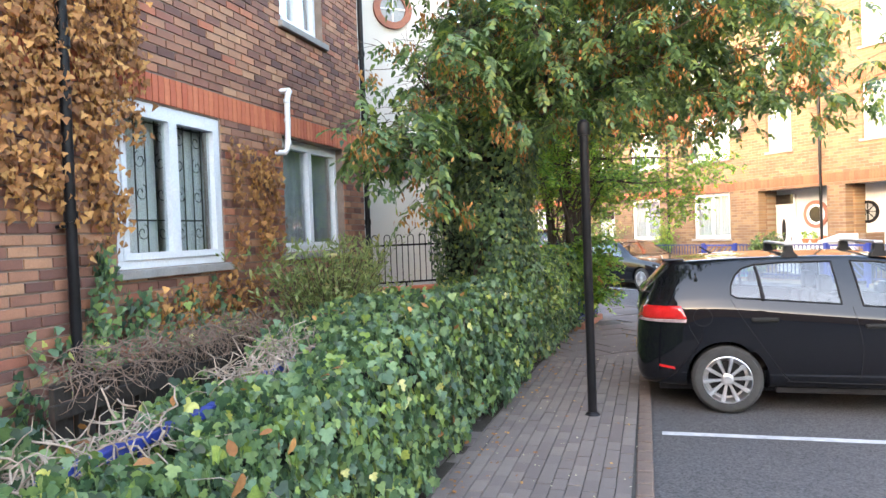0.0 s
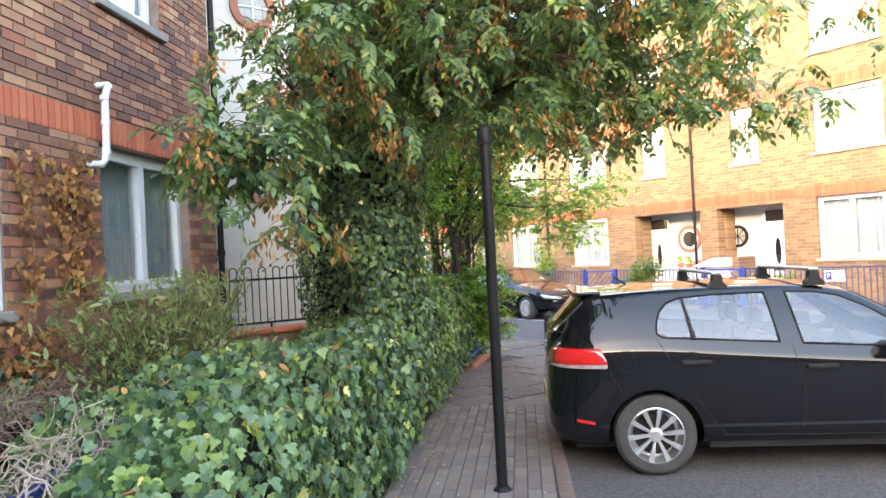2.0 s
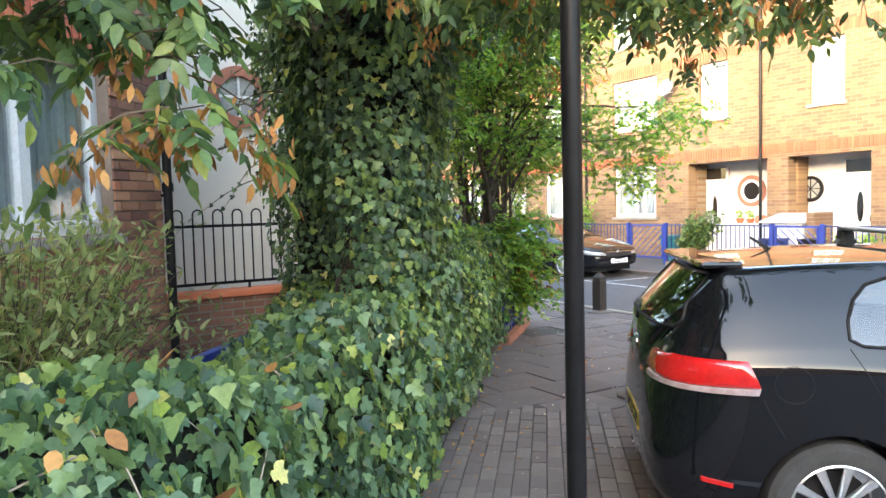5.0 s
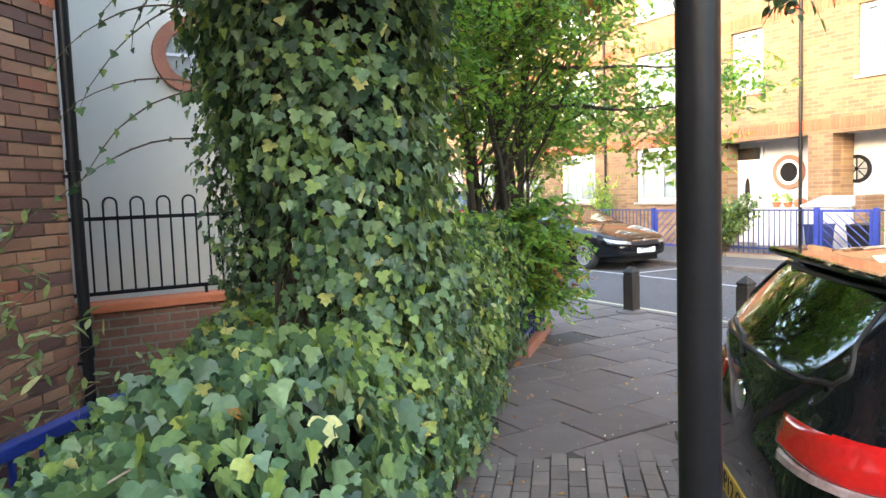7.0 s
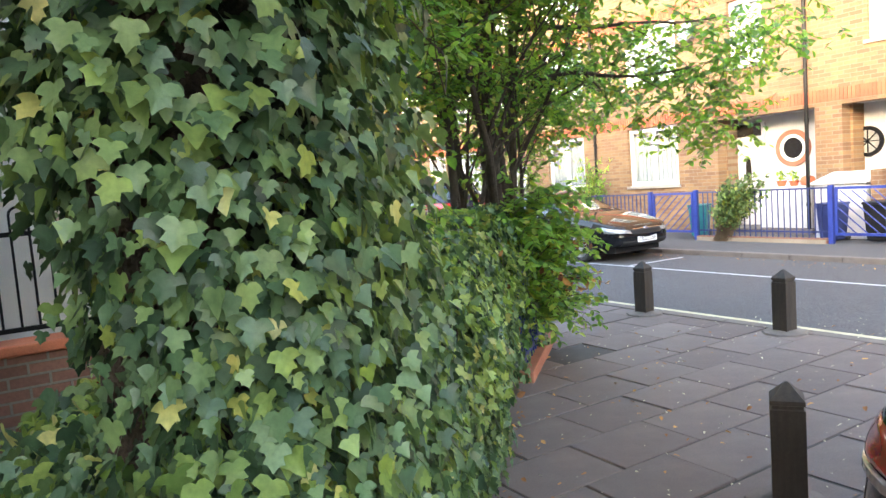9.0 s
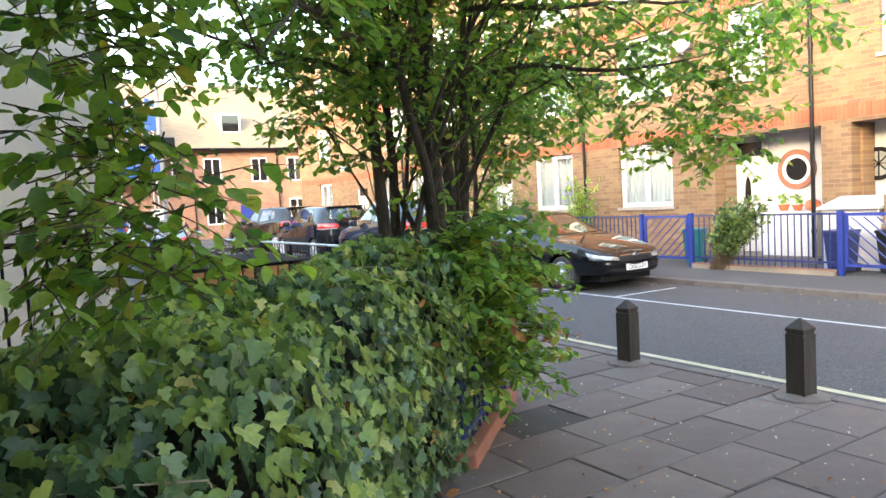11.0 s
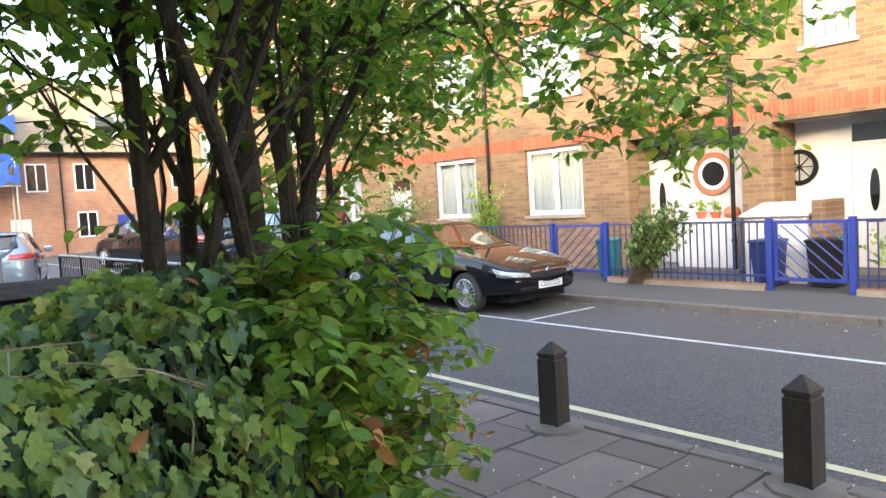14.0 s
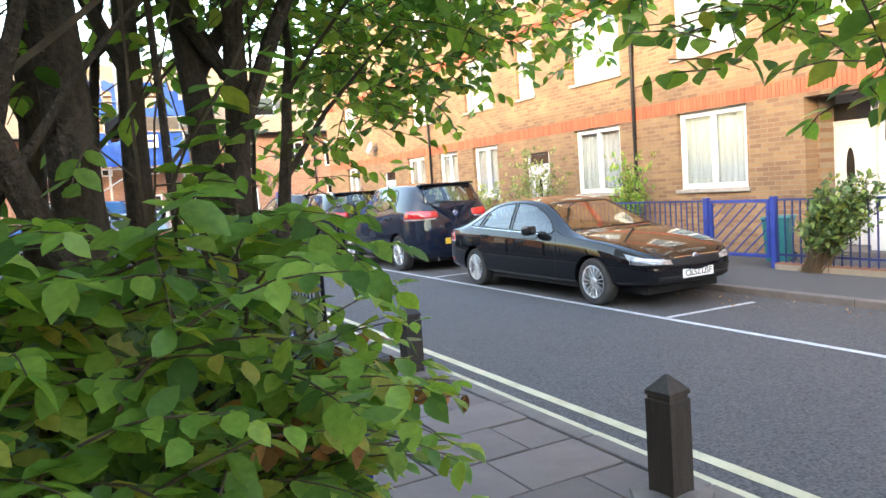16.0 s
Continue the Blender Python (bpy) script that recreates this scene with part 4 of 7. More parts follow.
def car_shell(stations, zs, wheel_x, wheel_r, side, rear, front):
    """Lofted, smoothed body with wheel arches and windows cut; returns the shell, and each pane with its rim."""
    bm = bmesh.new()
    rings = []
    for xl, xb, xr, zb, zr, hw, hr in stations:
        nose = xl > wheel_x[1] + 0.5 or xl < -0.7
        zl = 0.20 + (0.06 if nose else 0.0)
        half = [(xl, 0, zl), (xl, hw * 0.84, zl), (xl, hw * 0.97, zl + 0.09), (xl, hw, 0.46), (xl * 0.8 + xb * 0.2, hw, 0.66), (xl * 0.4 + xb * 0.6, hw * 0.985, zb - 0.09), (xb, hw * 0.945, zb), ((xb + xr) / 2, (hw * 0.945 + hr) / 2 + 0.015, (zb + zr) / 2), (xr, hr, zr), (xr - 0.01, hr * 0.6, zr + 0.035), (xr - 0.02, 0, zr + 0.045)]
        half = [Vector((x, y, z * zs if z > 0.3 else z)) for x, y, z in half]
        ring = half + [Vector((p.x, -p.y, p.z)) for p in half[-2:0:-1]]
        rings.append([bm.verts.new(p) for p in ring])
    N = len(rings[0])
    crease = bm.edges.layers.float.new("crease_edge")
    for a, b in zip(rings, rings[1:]):
        for k in range(N):
            bm.faces.new((a[k], a[(k + 1) % N], b[(k + 1) % N], b[k]))
    bm.faces.new(rings[0])
    bm.faces.new(rings[-1])
    bmesh.ops.recalc_face_normals(bm, faces=bm.faces)
    for a, b in zip(rings, rings[1:]):
        for k, w in ((2, 0.3), (5, 0.45), (6, 0.5), (8, 0.55)):
            for kk in (k, N - k):
                e = bm.edges.get((a[kk], b[kk]))
                if e:
                    e[crease] = w
    for i, (p, q) in enumerate(zip(stations, stations[1:])):
        if abs((p[4] - p[3]) - (q[4] - q[3])) > 0.2:
            for r in (rings[i], rings[i + 1]):
                for k in range(8, N - 8):
                    e = bm.edges.get((r[k], r[k + 1]))
                    if e:
                        e[crease] = 0.5
    me = bpy.data.meshes.new("shell")
    bm.to_mesh(me)
    bm.free()
    ob = bpy.data.objects.new("shell_tmp", me)
    scene.collection.objects.link(ob)
    sub = ob.modifiers.new("s", "SUBSURF")
    sub.levels = sub.render_levels = 3
    cutters = []
    for wx in wheel_x:
        for sy in (-1, 1):
            cb = lathe([(wheel_r + 0.045, 0), (wheel_r + 0.045, 0.4)], 40, Matrix.Translation((wx, sy * 1.0, wheel_r)) @ Matrix.Rotation(radians(90 * sy), 4, "X"))
            bmesh.ops.recalc_face_normals(cb, faces=cb.faces)
            cm = bpy.data.meshes.new("cut")
            cb.to_mesh(cm)
            cb.free()
            co = bpy.data.objects.new("cut", cm)
            scene.collection.objects.link(co)
            b = ob.modifiers.new("b", "BOOLEAN")
            b.operation, b.object, b.solver = "DIFFERENCE", co, "EXACT"
            cutters.append(co)
    bpy.context.view_layer.update()
    out = bpy.data.meshes.new_from_object(ob.evaluated_get(bpy.context.evaluated_depsgraph_get()))
    for o in (ob, *cutters):
        bpy.data.objects.remove(o)
    res = bmesh.new()
    res.from_mesh(out)
    bpy.data.meshes.remove(out)
    res.normal_update()
    full = BVHTree.FromBMesh(res)
    panes = []
    for sy in (-1, 1):
        for outline in side:
            panes.append(cut_pane(res, [(x, z * zs) for x, z in outline], "Y", lambda f, c: c.y * sy > 0.45 and abs(f.normal.y) > 0.35))
    panes.append(cut_pane(res, [(y, z * zs) for y, z in rear], "X", lambda f, c: c.x < 0.35 and f.normal.x < -0.12))
    panes.append(cut_pane(res, [(y, z * zs) for y, z in front], "X", lambda f, c: c.x > 1.3 and f.normal.x > 0.12))
    for f in res.faces:
        f.material_index = 0
    return res, panes, full


def patch(tree, corners, ray, mat, name, parent, nu=14, nv=10, off=0.012, label=""):
    """A lens or badge laid on the body: a grid between four corners, cast onto the shell along a direction."""
    c = [Vector(p) for p in corners]
    ray = Vector(ray).normalized()
    bm = bmesh.new()
    g = []
    for i in range(nu + 1):
        row = []
        for j in range(nv + 1):
            u, v = i / nu, j / nv
            p = (c[0] * (1 - u) + c[1] * u) * (1 - v) + (c[3] * (1 - u) + c[2] * u) * v
            h = tree.ray_cast(p - ray * 0.6, ray)
            q = h[0] if h[0] is not None else p
            edge = i in (0, nu) or j in (0, nv)
            row.append(bm.verts.new(q - ray * (off if not edge else 0.002)))
        g.append(row)
    for i in range(nu):
        for j in range(nv):
            bm.faces.new((g[i][j], g[i + 1][j], g[i + 1][j + 1], g[i][j + 1]))
    return part(name, bm, mat, parent, label, True, 60)


def seam(tree, pts, ray, name, parent, r=0.004, mat=None):
    ray = Vector(ray).normalized()
    out = []
    for a, b in zip(pts, pts[1:]):
        for k in range(5):
            p = Vector(a).lerp(Vector(b), k / 5)
            h = tree.ray_cast(p - ray * 0.6, ray)
            out.append((h[0] if h[0] is not None else p))
    if len(out) > 2:
        part(name, tube(out, r, 5), mat or M["ink"], parent)


def wheel(parent, x, y, r, sy, spokes=10, twin=False):
    A = Matrix.Translation((x, y, r)) @ Matrix.Rotation(radians(-90 * sy), 4, "X")    # local z points outwards
    w = thing("wheel")
    w.parent = parent
    w.matrix_basis = A
    ri = r * 0.69
    part("tyre", lathe([(ri, -0.19), (r * 0.9, -0.195), (r * 0.985, -0.175), (r, -0.14), (r, -0.06), (r * 0.985, -0.025), (r * 0.9, 0.0), (r * 0.76, 0.004), (ri, -0.006), (ri * 0.99, -0.05), (ri * 0.99, -0.19)], 44), M["tyre"], w, smooth=True)
    bm = lathe([(ri, -0.18), (ri, -0.004), (ri * 0.965, 0.0), (ri * 0.93, -0.02), (ri * 0.92, -0.16)], 44)
    rim = part("rim", bm, M["alloy"], w, smooth=True)
    bm = bmesh.new()
    for k in range(spokes):
        R = Matrix.Rotation(math.tau * k / spokes + 0.1, 4, "Z")
        w0, w1 = (0.024, 0.046) if not twin else (0.018, 0.022)
        for dx in ((0,) if not twin else (-0.03, 0.03)):
            zz = [(0.05, -0.020, w0), (ri * 0.6, -0.012, (w0 + w1) / 2), (ri * 0.95, -0.008, w1)]
            vs = []
            for rr, z, hw in zz:
                vs.append([bm.verts.new(R @ Vector((rr, dx * rr / ri * 1.3 + s * hw / 2, z + dz))) for s, dz in ((-1, -0.012), (-0.6, 0.0), (0.6, 0.0), (1, -0.012), (0.8, -0.035), (-0.8, -0.035))])
            for p, q in zip(vs, vs[1:]):
                for j in range(6):
                    bm.faces.new((p[j], p[(j + 1) % 6], q[(j + 1) % 6], q[j]))
    part("spokes", bm, M["alloy"], rim)
    part("hub_cap", lathe([(0.058, -0.03), (0.054, -0.016), (0.036, -0.010), (0.034, -0.005), (0.002, -0.004)], 24), M["alloy"], rim, smooth=True)
    # disc coloured black for the shade in the gaps between spokes
    part("brake_disc", lathe([(0.02, -0.10), (ri * 0.75, -0.10), (ri * 0.75, -0.085), (0.02, -0.085)], 32), M["trim"], rim, smooth=True)
    return w


def seats(parent, zs, x_front=1.25, x_rear=0.35):
    for y in (-0.36, 0.36):
        s = part("front_seat", box(x_front - 0.25, y - 0.24, 0.35, x_front + 0.25, y + 0.24, 0.52 * zs, bevel=0.05), M["seat"], parent)
        part("backrest", box(x_front - 0.36, y - 0.23, 0.5, x_front - 0.22, y + 0.23, 1.05 * zs, bevel=0.05), M["seat"], s)
        part("headrest", box(x_front - 0.38, y - 0.12, 1.07 * zs, x_front - 0.27, y + 0.12, 1.24 * zs, bevel=0.04), M["seat"], s)
    r = part("rear_seat", box(x_rear - 0.3, -0.62, 0.35, x_rear + 0.2, 0.62, 0.55 * zs, bevel=0.05), M["seat"], parent)
    part("backrest", box(x_rear - 0.42, -0.62, 0.5, x_rear - 0.28, 0.62, 1.0 * zs, bevel=0.05), M["seat"], r)
    part("dashboard", box(1.75, -0.7, 0.62, 2.1, 0.7, 0.92 * zs, bevel=0.06), M["trim"], parent)
    part("steering_wheel", lathe([(0.16, -0.015), (0.18, 0), (0.16, 0.015)], 24, Matrix.Translation((1.66, -0.36, 0.92 * zs)) @ Matrix.Rotation(radians(65), 4, "Y")), M["trim"], parent)


def car(name, label, stations, at, paint, zs=1.0, base=2.58, wr=0.316, rack=False, number=None, front_number=None, spokes=10, twin=False, group="", stretch=1.0):
    hatch = stations is HATCH
    side, rear_o, front_o = (HATCH_SIDE, HATCH_REAR, HATCH_FRONT) if hatch else (SALOON_SIDE, SALOON_REAR, SALOON_FRONT)
    stations = [(a * stretch, b * stretch, d * stretch, *rest) for a, b, d, *rest in stations]
    side = [[(x * stretch, z) for x, z in o] for o in side]
    c = thing(name, label, "car", group, at=at)
    wx = (0.0, base)
    shell, panes, tree = car_shell(stations, zs, wx, wr, side, rear_o, front_o)
    body = part("body", shell, paint, c, smooth=True, angle=50)
    for pb, rim in panes:
        p = part("window", pb, M["carglass"], c, smooth=True, angle=60)
        p.visible_shadow = False
        if len(rim) > 3:
            part("window_seal", tube(rim + rim[:2], 0.009, 5), M["ink"], p, smooth=True)
    for x in wx:
        for sy in (-1, 1):
            wheel(c, x, sy * 0.862, wr, sy, spokes, twin)
    part("underbody", box(-0.6, -0.6, 0.17, stations[-1][0] - 0.3, 0.6, 0.35), M["trim"], c)
    seats(c, zs)
    rear, front = (-0.80 if hatch else stations[0][0]), stations[-1][0]
    for sy in (-1, 1):
        # tail lamps on the rear face and round the side
        z0, z1 = (0.845 * zs, 1.0 * zs) if hatch else (0.745 * zs, 0.90 * zs)
        patch(tree, [(rear, sy * 0.36, z0 + 0.04), (rear, sy * 0.74, z0 + 0.03), (rear, sy * 0.74, z1), (rear, sy * 0.36, z1 - 0.02)], (1, 0, 0), M["redlens"], "tail_lamp", c, label="red tail lamp")
        patch(tree, [(rear + 0.06, sy * 0.9, z0 + 0.03), (rear + 0.46, sy * 0.9, z0 + 0.035), (rear + 0.41, sy * 0.9, z1), (rear + 0.10, sy * 0.9, z1)], (0, -sy, 0), M["redlens"], "tail_lamp", c, label="red tail lamp")
        patch(tree, [(rear, sy * 0.40, z0 + 0.005), (rear, sy * 0.74, z0 + 0.005), (rear, sy * 0.74, z0 + 0.028), (rear, sy * 0.40, z0 + 0.035)], (1, 0, 0), M["pinklens"], "reversing_lamp", c, off=0.016)
        patch(tree, [(rear + 0.06, sy * 0.9, z0 + 0.002), (rear + 0.45, sy * 0.9, z0 + 0.0), (rear + 0.46, sy * 0.9, z0 + 0.033), (rear + 0.06, sy * 0.9, z0 + 0.028)], (0, -sy, 0), M["pinklens"], "reversing_lamp", c, off=0.016)
        patch(tree, [(rear + 0.20, sy * 0.9, 0.425), (rear + 0.34, sy * 0.9, 0.405), (rear + 0.34, sy * 0.9, 0.43), (rear + 0.20, sy * 0.9, 0.45)], (0, -sy, 0), M["redlens"], "reflector", c)
        # headlamps
        patch(tree, [(front - 0.40, sy * 0.9, 0.64 * zs), (front - 0.10, sy * 0.9, 0.57 * zs), (front - 0.12, sy * 0.9, 0.64 * zs), (front - 0.48, sy * 0.9, 0.72 * zs)], (0, -sy, 0), M["clearlens"], "headlamp", c, label="clear headlamp")
        patch(tree, [(front, sy * 0.40, 0.56 * zs), (front, sy * 0.80, 0.58 * zs), (front, sy * 0.80, 0.68 * zs), (front, sy * 0.40, 0.62 * zs)], (-1, 0, 0), M["clearlens"], "headlamp", c, label="clear headlamp")
        # handles, seams, mirror
        S = (0, -sy, 0)
        y = sy * 0.9
        for hx, hz in ((0.33, 0.875), (1.25, 0.82)):
            hx *= stretch
            at_y = tree.ray_cast(Vector((hx, sy * 2, hz * zs)), Vector(S))[0]
            h = part("door_handle", box(hx - 0.115, -0.02, -0.022, hx + 0.115, 0.03, 0.022, bevel=0.014), M["ink"], c)
            h.matrix_basis = Matrix.Translation((0, (at_y.y if at_y else y) - 0.005, hz * zs))
            patch(tree, [(hx - 0.08, y, hz * zs - 0.05), (hx + 0.08, y, hz * zs - 0.05), (hx + 0.08, y, hz * zs + 0.025), (hx - 0.08, y, hz * zs + 0.025)], S, paint, "handle_cup", c, 8, 6, 0.003)
        k = stretch
        if hatch:
            seam(tree, [(1.05 * k, y, 0.985 * zs), (1.10 * k, y, 0.75 * zs), (1.115 * k, y, 0.62 * zs), (1.09 * k, y, 0.30)], S, "door_seam", c, 0.0025)
            seam(tree, [(0.045, y, 1.06 * zs), (0.16, y, 0.86 * zs), (0.30, y, 0.64 * zs), (0.46, y, 0.40 * zs), (0.54, y, 0.30)], S, "door_seam", c, 0.0025)
            seam(tree, [(-0.33, y, 0.83 * zs), (-0.31, y, 0.78 * zs), (-0.22, y, 0.62 * zs)], S, "bumper_seam", c, 0.0025)
            part("window_divider", tube([(0.325, sy * 0.852, 1.055 * zs), (0.30, sy * 0.762, 1.22 * zs), (0.275, sy * 0.66, 1.372 * zs)], 0.016, 6), M["trim"], c)
        else:
            seam(tree, [(0.96 * k, y, 0.965 * zs), (1.0 * k, y, 0.6 * zs), (0.98 * k, y, 0.30)], S, "door_seam", c, 0.0025)
            seam(tree, [(-0.10, y, 0.99 * zs), (0.10, y, 0.80 * zs), (0.32, y, 0.55 * zs), (0.42, y, 0.32)], S, "door_seam", c, 0.0025)
            part("window_divider", tube([(0.16 * k, sy * 0.845, 1.02 * zs), (0.22 * k, sy * 0.76, 1.16 * zs), (0.27 * k, sy * 0.70, 1.25 * zs)], 0.014, 6), M["trim"], c)
            seam(tree, [(-0.12, y, 1.012 * zs), (1.0 * k, y, 0.965 * zs), (1.88 * k, y, 0.93 * zs)], S, "waist_trim", c, 0.008, M["chrome"])
        seam(tree, [(1.98 * k, y, 0.90 * zs), (2.0 * k, y, 0.6 * zs), (1.93 * k, y, 0.30)], S, "door_seam", c, 0.0025)
        seam(tree, [(0.50 * k, y, 0.315), (1.2 * k, y, 0.305), (1.95 * k, y, 0.30)], S, "door_seam", c, 0.0025)
        part("mirror", box(1.72, sy * 0.88 if sy > 0 else sy * 1.08, 0.93 * zs, 1.86, sy * 1.08 if sy > 0 else sy * 0.88, 1.07 * zs, bevel=0.04), paint, c)
        part("sill_trim", box(0.42, sy * 0.74 - 0.03, 0.19, base - 0.42, sy * 0.74 + 0.03, 0.29, bevel=0.01), M["trim"], c)
    # fuel flap ring on the right
    ring = [(-0.20 + 0.085 * math.cos(a), -0.9, 0.90 * zs + 0.085 * math.sin(a)) for a in (math.tau * k / 12 for k in range(13))]
    seam(tree, ring, (0, 1, 0), "fuel_flap", c, 0.002)
    # bumper joint, badge, plates
    patch(tree, [(front, 0.38, 0.53 * zs), (front, -0.38, 0.53 * zs), (front, -0.44, 0.63 * zs), (front, 0.44, 0.63 * zs)], (-1, 0, 0), M["trim"], "grille", c)
    seam(tree, [(front, 0.44, 0.635 * zs), (front, 0, 0.64 * zs), (front, -0.44, 0.635 * zs)], (-1, 0, 0), "grille_bar", c, 0.012, M["chrome"])
    patch(tree, [(front, 0.62, 0.30), (front, -0.62, 0.30), (front, -0.58, 0.40), (front, 0.58, 0.40)], (-1, 0, 0), M["trim"], "air_intake", c)
    badge_f = tree.ray_cast(Vector((front + 1, 0, 0.62 * zs)), Vector((-1, 0, 0)))[0]
    if badge_f:
        part("badge", lathe([(0.002, 0.012), (0.05, 0.01), (0.055, 0), (0.0551, -0.01)], 24, Matrix.Translation(badge_f) @ Matrix.Rotation(radians(90), 4, "Y")), M["chrome"], c, smooth=True)
    badge_r = tree.ray_cast(Vector((rear - 1, 0, (0.93 if hatch else 0.86) * zs)), Vector((1, 0, 0)))[0]
    if badge_r:
        part("badge", lathe([(0.002, 0.012), (0.05, 0.01), (0.058, 0), (0.0581, -0.01)], 24, Matrix.Translation(badge_r) @ Matrix.Rotation(radians(-90), 4, "Y")), M["chrome"], c, smooth=True)
    def face(x, y, z, d):
        h = tree.ray_cast(Vector((x, y, z)), Vector((d, 0, 0)))[0]
        return h.x if h else x - d
    xr = min(face(rear - 1, yy, 0.54, 1) for yy in (-0.2, 0, 0.2)) - 0.004
    xf = max(face(front + 1, yy, 0.415, -1) for yy in (-0.2, 0, 0.2)) + 0.004
    pr = part("number_plate", box(xr, -0.26, 0.485, xr + 0.05, 0.26, 0.595, bevel=0.004), M["plate_y"], c, "yellow rear number plate")
    pf = part("number_plate", box(xf - 0.05, -0.26, 0.36, xf, 0.26, 0.47, bevel=0.004), M["plate_w"], c, "white front number plate")
    if number:
        writing("plate_text", number, 0.105, M["ink"], Matrix.Translation((xr - 0.002, 0, 0.54)) @ Matrix.Rotation(radians(-90), 4, "Z") @ Matrix.Rotation(radians(90), 4, "X"), pr)
    if front_number:
        writing("plate_text", front_number, 0.105, M["ink"], Matrix.Translation((xf + 0.002, 0, 0.415)) @ Matrix.Rotation(radians(90), 4, "Z") @ Matrix.Rotation(radians(90), 4, "X"), pf)
    if hatch:
        part("spoiler", box(-0.545, -0.56, 1.405 * zs, -0.34, 0.56, 1.438 * zs, bevel=0.014), paint, c)
        seam(tree, [(-1, 0.0, 1.08 * zs), (-1, 0.10, 1.13 * zs), (-1, 0.46, 1.15 * zs)], (1, 0, 0), "rear_wiper", c, 0.012, M["trim"])
    part("aerial", tube([(-0.05, 0, 1.46 * zs), (-0.16, 0, 1.53 * zs)], 0.008, 6), M["trim"], c)
    part("exhaust", tube([(rear + 0.25, 0.4, 0.22), (rear + 0.02, 0.4, 0.21)], 0.03, 10), M["chrome"], c)
    if rack:
        for x in (0.58, 1.32):
            b = part("roof_bar", box(x - 0.04, -0.62, 1.535, x + 0.04, 0.62, 1.56, bevel=0.011), M["galv"], c, "grey aluminium roof bar")
            for sy in (-1, 1):
                part("bar_foot", prism([(-0.07, 0), (0.075, 0), (0.07, 0.03), (0.04, 0.06), (0.035, 0.115), (-0.035, 0.115), (-0.04, 0.06), (-0.065, 0.03)], Matrix.Translation((x, sy * 0.60 + 0.04, 1.418)) @ Matrix.Rotation(radians(90), 4, "X"), 0.08), M["trim"], b, "black clamp foot")
    return c


def parked(x, y, heading, sc=1.0):
    """heading: degrees from +x; the car's rear axle stands at x, y."""
    return Matrix.Translation((x, y, ROAD + 0.002)) @ Matrix.Rotation(radians(heading), 4, "Z") @ Matrix.Scale(sc, 4)


gx = PF @ Vector((1.10, 8.20, 0))
car("hatchback_car", "glossy black hatchback with roof bars parked across the kerb", HATCH, parked(gx.x, gx.y, -40.25), M["paint"], rack=True, number="OP12 CZM")
car("saloon_car", "black saloon dusty on its bonnet, parked along the far kerb", SALOON, parked(14.42, 18.76, -90), M["paint"], zs=0.965, base=3.0, wr=0.31, stretch=1.135, front_number="CK57 USF", twin=True, spokes=8)
car("suv_car", "dark blue compact SUV parked behind the saloon", HATCH, parked(14.6, 22.1, 90, 1.1), M["paint_navy"], zs=1.12, wr=0.34)
car("suv_car", "black car parked further along the street", HATCH, parked(14.7, 27.6, 90, 1.1), M["paint"], zs=1.1, wr=0.33)
car("suv_car", "black SUV parked at the bend of the street", HATCH, parked(15.6, 34.0, 105, 1.12), M["paint"], zs=1.12, wr=0.34)
car("estate_car", "pale blue car parked beyond the black railings", HATCH, parked(9.2, 28.0, 75, 1.08), M["paint_silver"], zs=1.02)
car("pickup_car", "bright blue off-road car parked by the scaffolding", HATCH, parked(8.6, 35.5, 200, 1.15), M["paint_blue"], zs=1.22, wr=0.36)


# ---- planting ----
G = np.random.default_rng(11)
PFa = np.array(PF.to_3x3())


def pw(a):
    """Points in the path frame, into the world."""
    return np.asarray(a) @ PFa.T


def lump(q, s, k=1.0):
    return (np.sin(s * 2.1 * k + q * 1.3) + np.sin(s * 4.7 * k + 1.7 + q * 2.0) * 0.6 + np.sin(s * 9.3 * k + q * 4.1) * 0.35) / 1.95


def hedge_h(s):
    return np.interp(s, [1.0, 2.6, 3.6, 4.6, 5.4, 5.8, 6.4, 7.6, 9.0, 11.0, 12.6, 13.8], [0.80, 0.88, 0.90, 0.92, 1.08, 1.18, 1.10, 1.13, 1.12, 1.20, 1.36, 1.22])


def hedge_left(s):
    return np.interp(s, [1.0, 2.3, 4.6, 5.4, 6.1, 6.6, 8.6, 9.2, 14.0], [-1.85, -1.95, -2.15, -2.5, -2.45, -2.10, -2.10, -2.25, -2.3])


def hedge_right(s):
    return np.interp(s, [1.0, 4.7, 8.0, 9.5, 11.4, 12.4, 13.2, 13.8], [-1.10, -1.06, -0.98, -0.93, -0.88, -0.76, -0.70, -0.66])


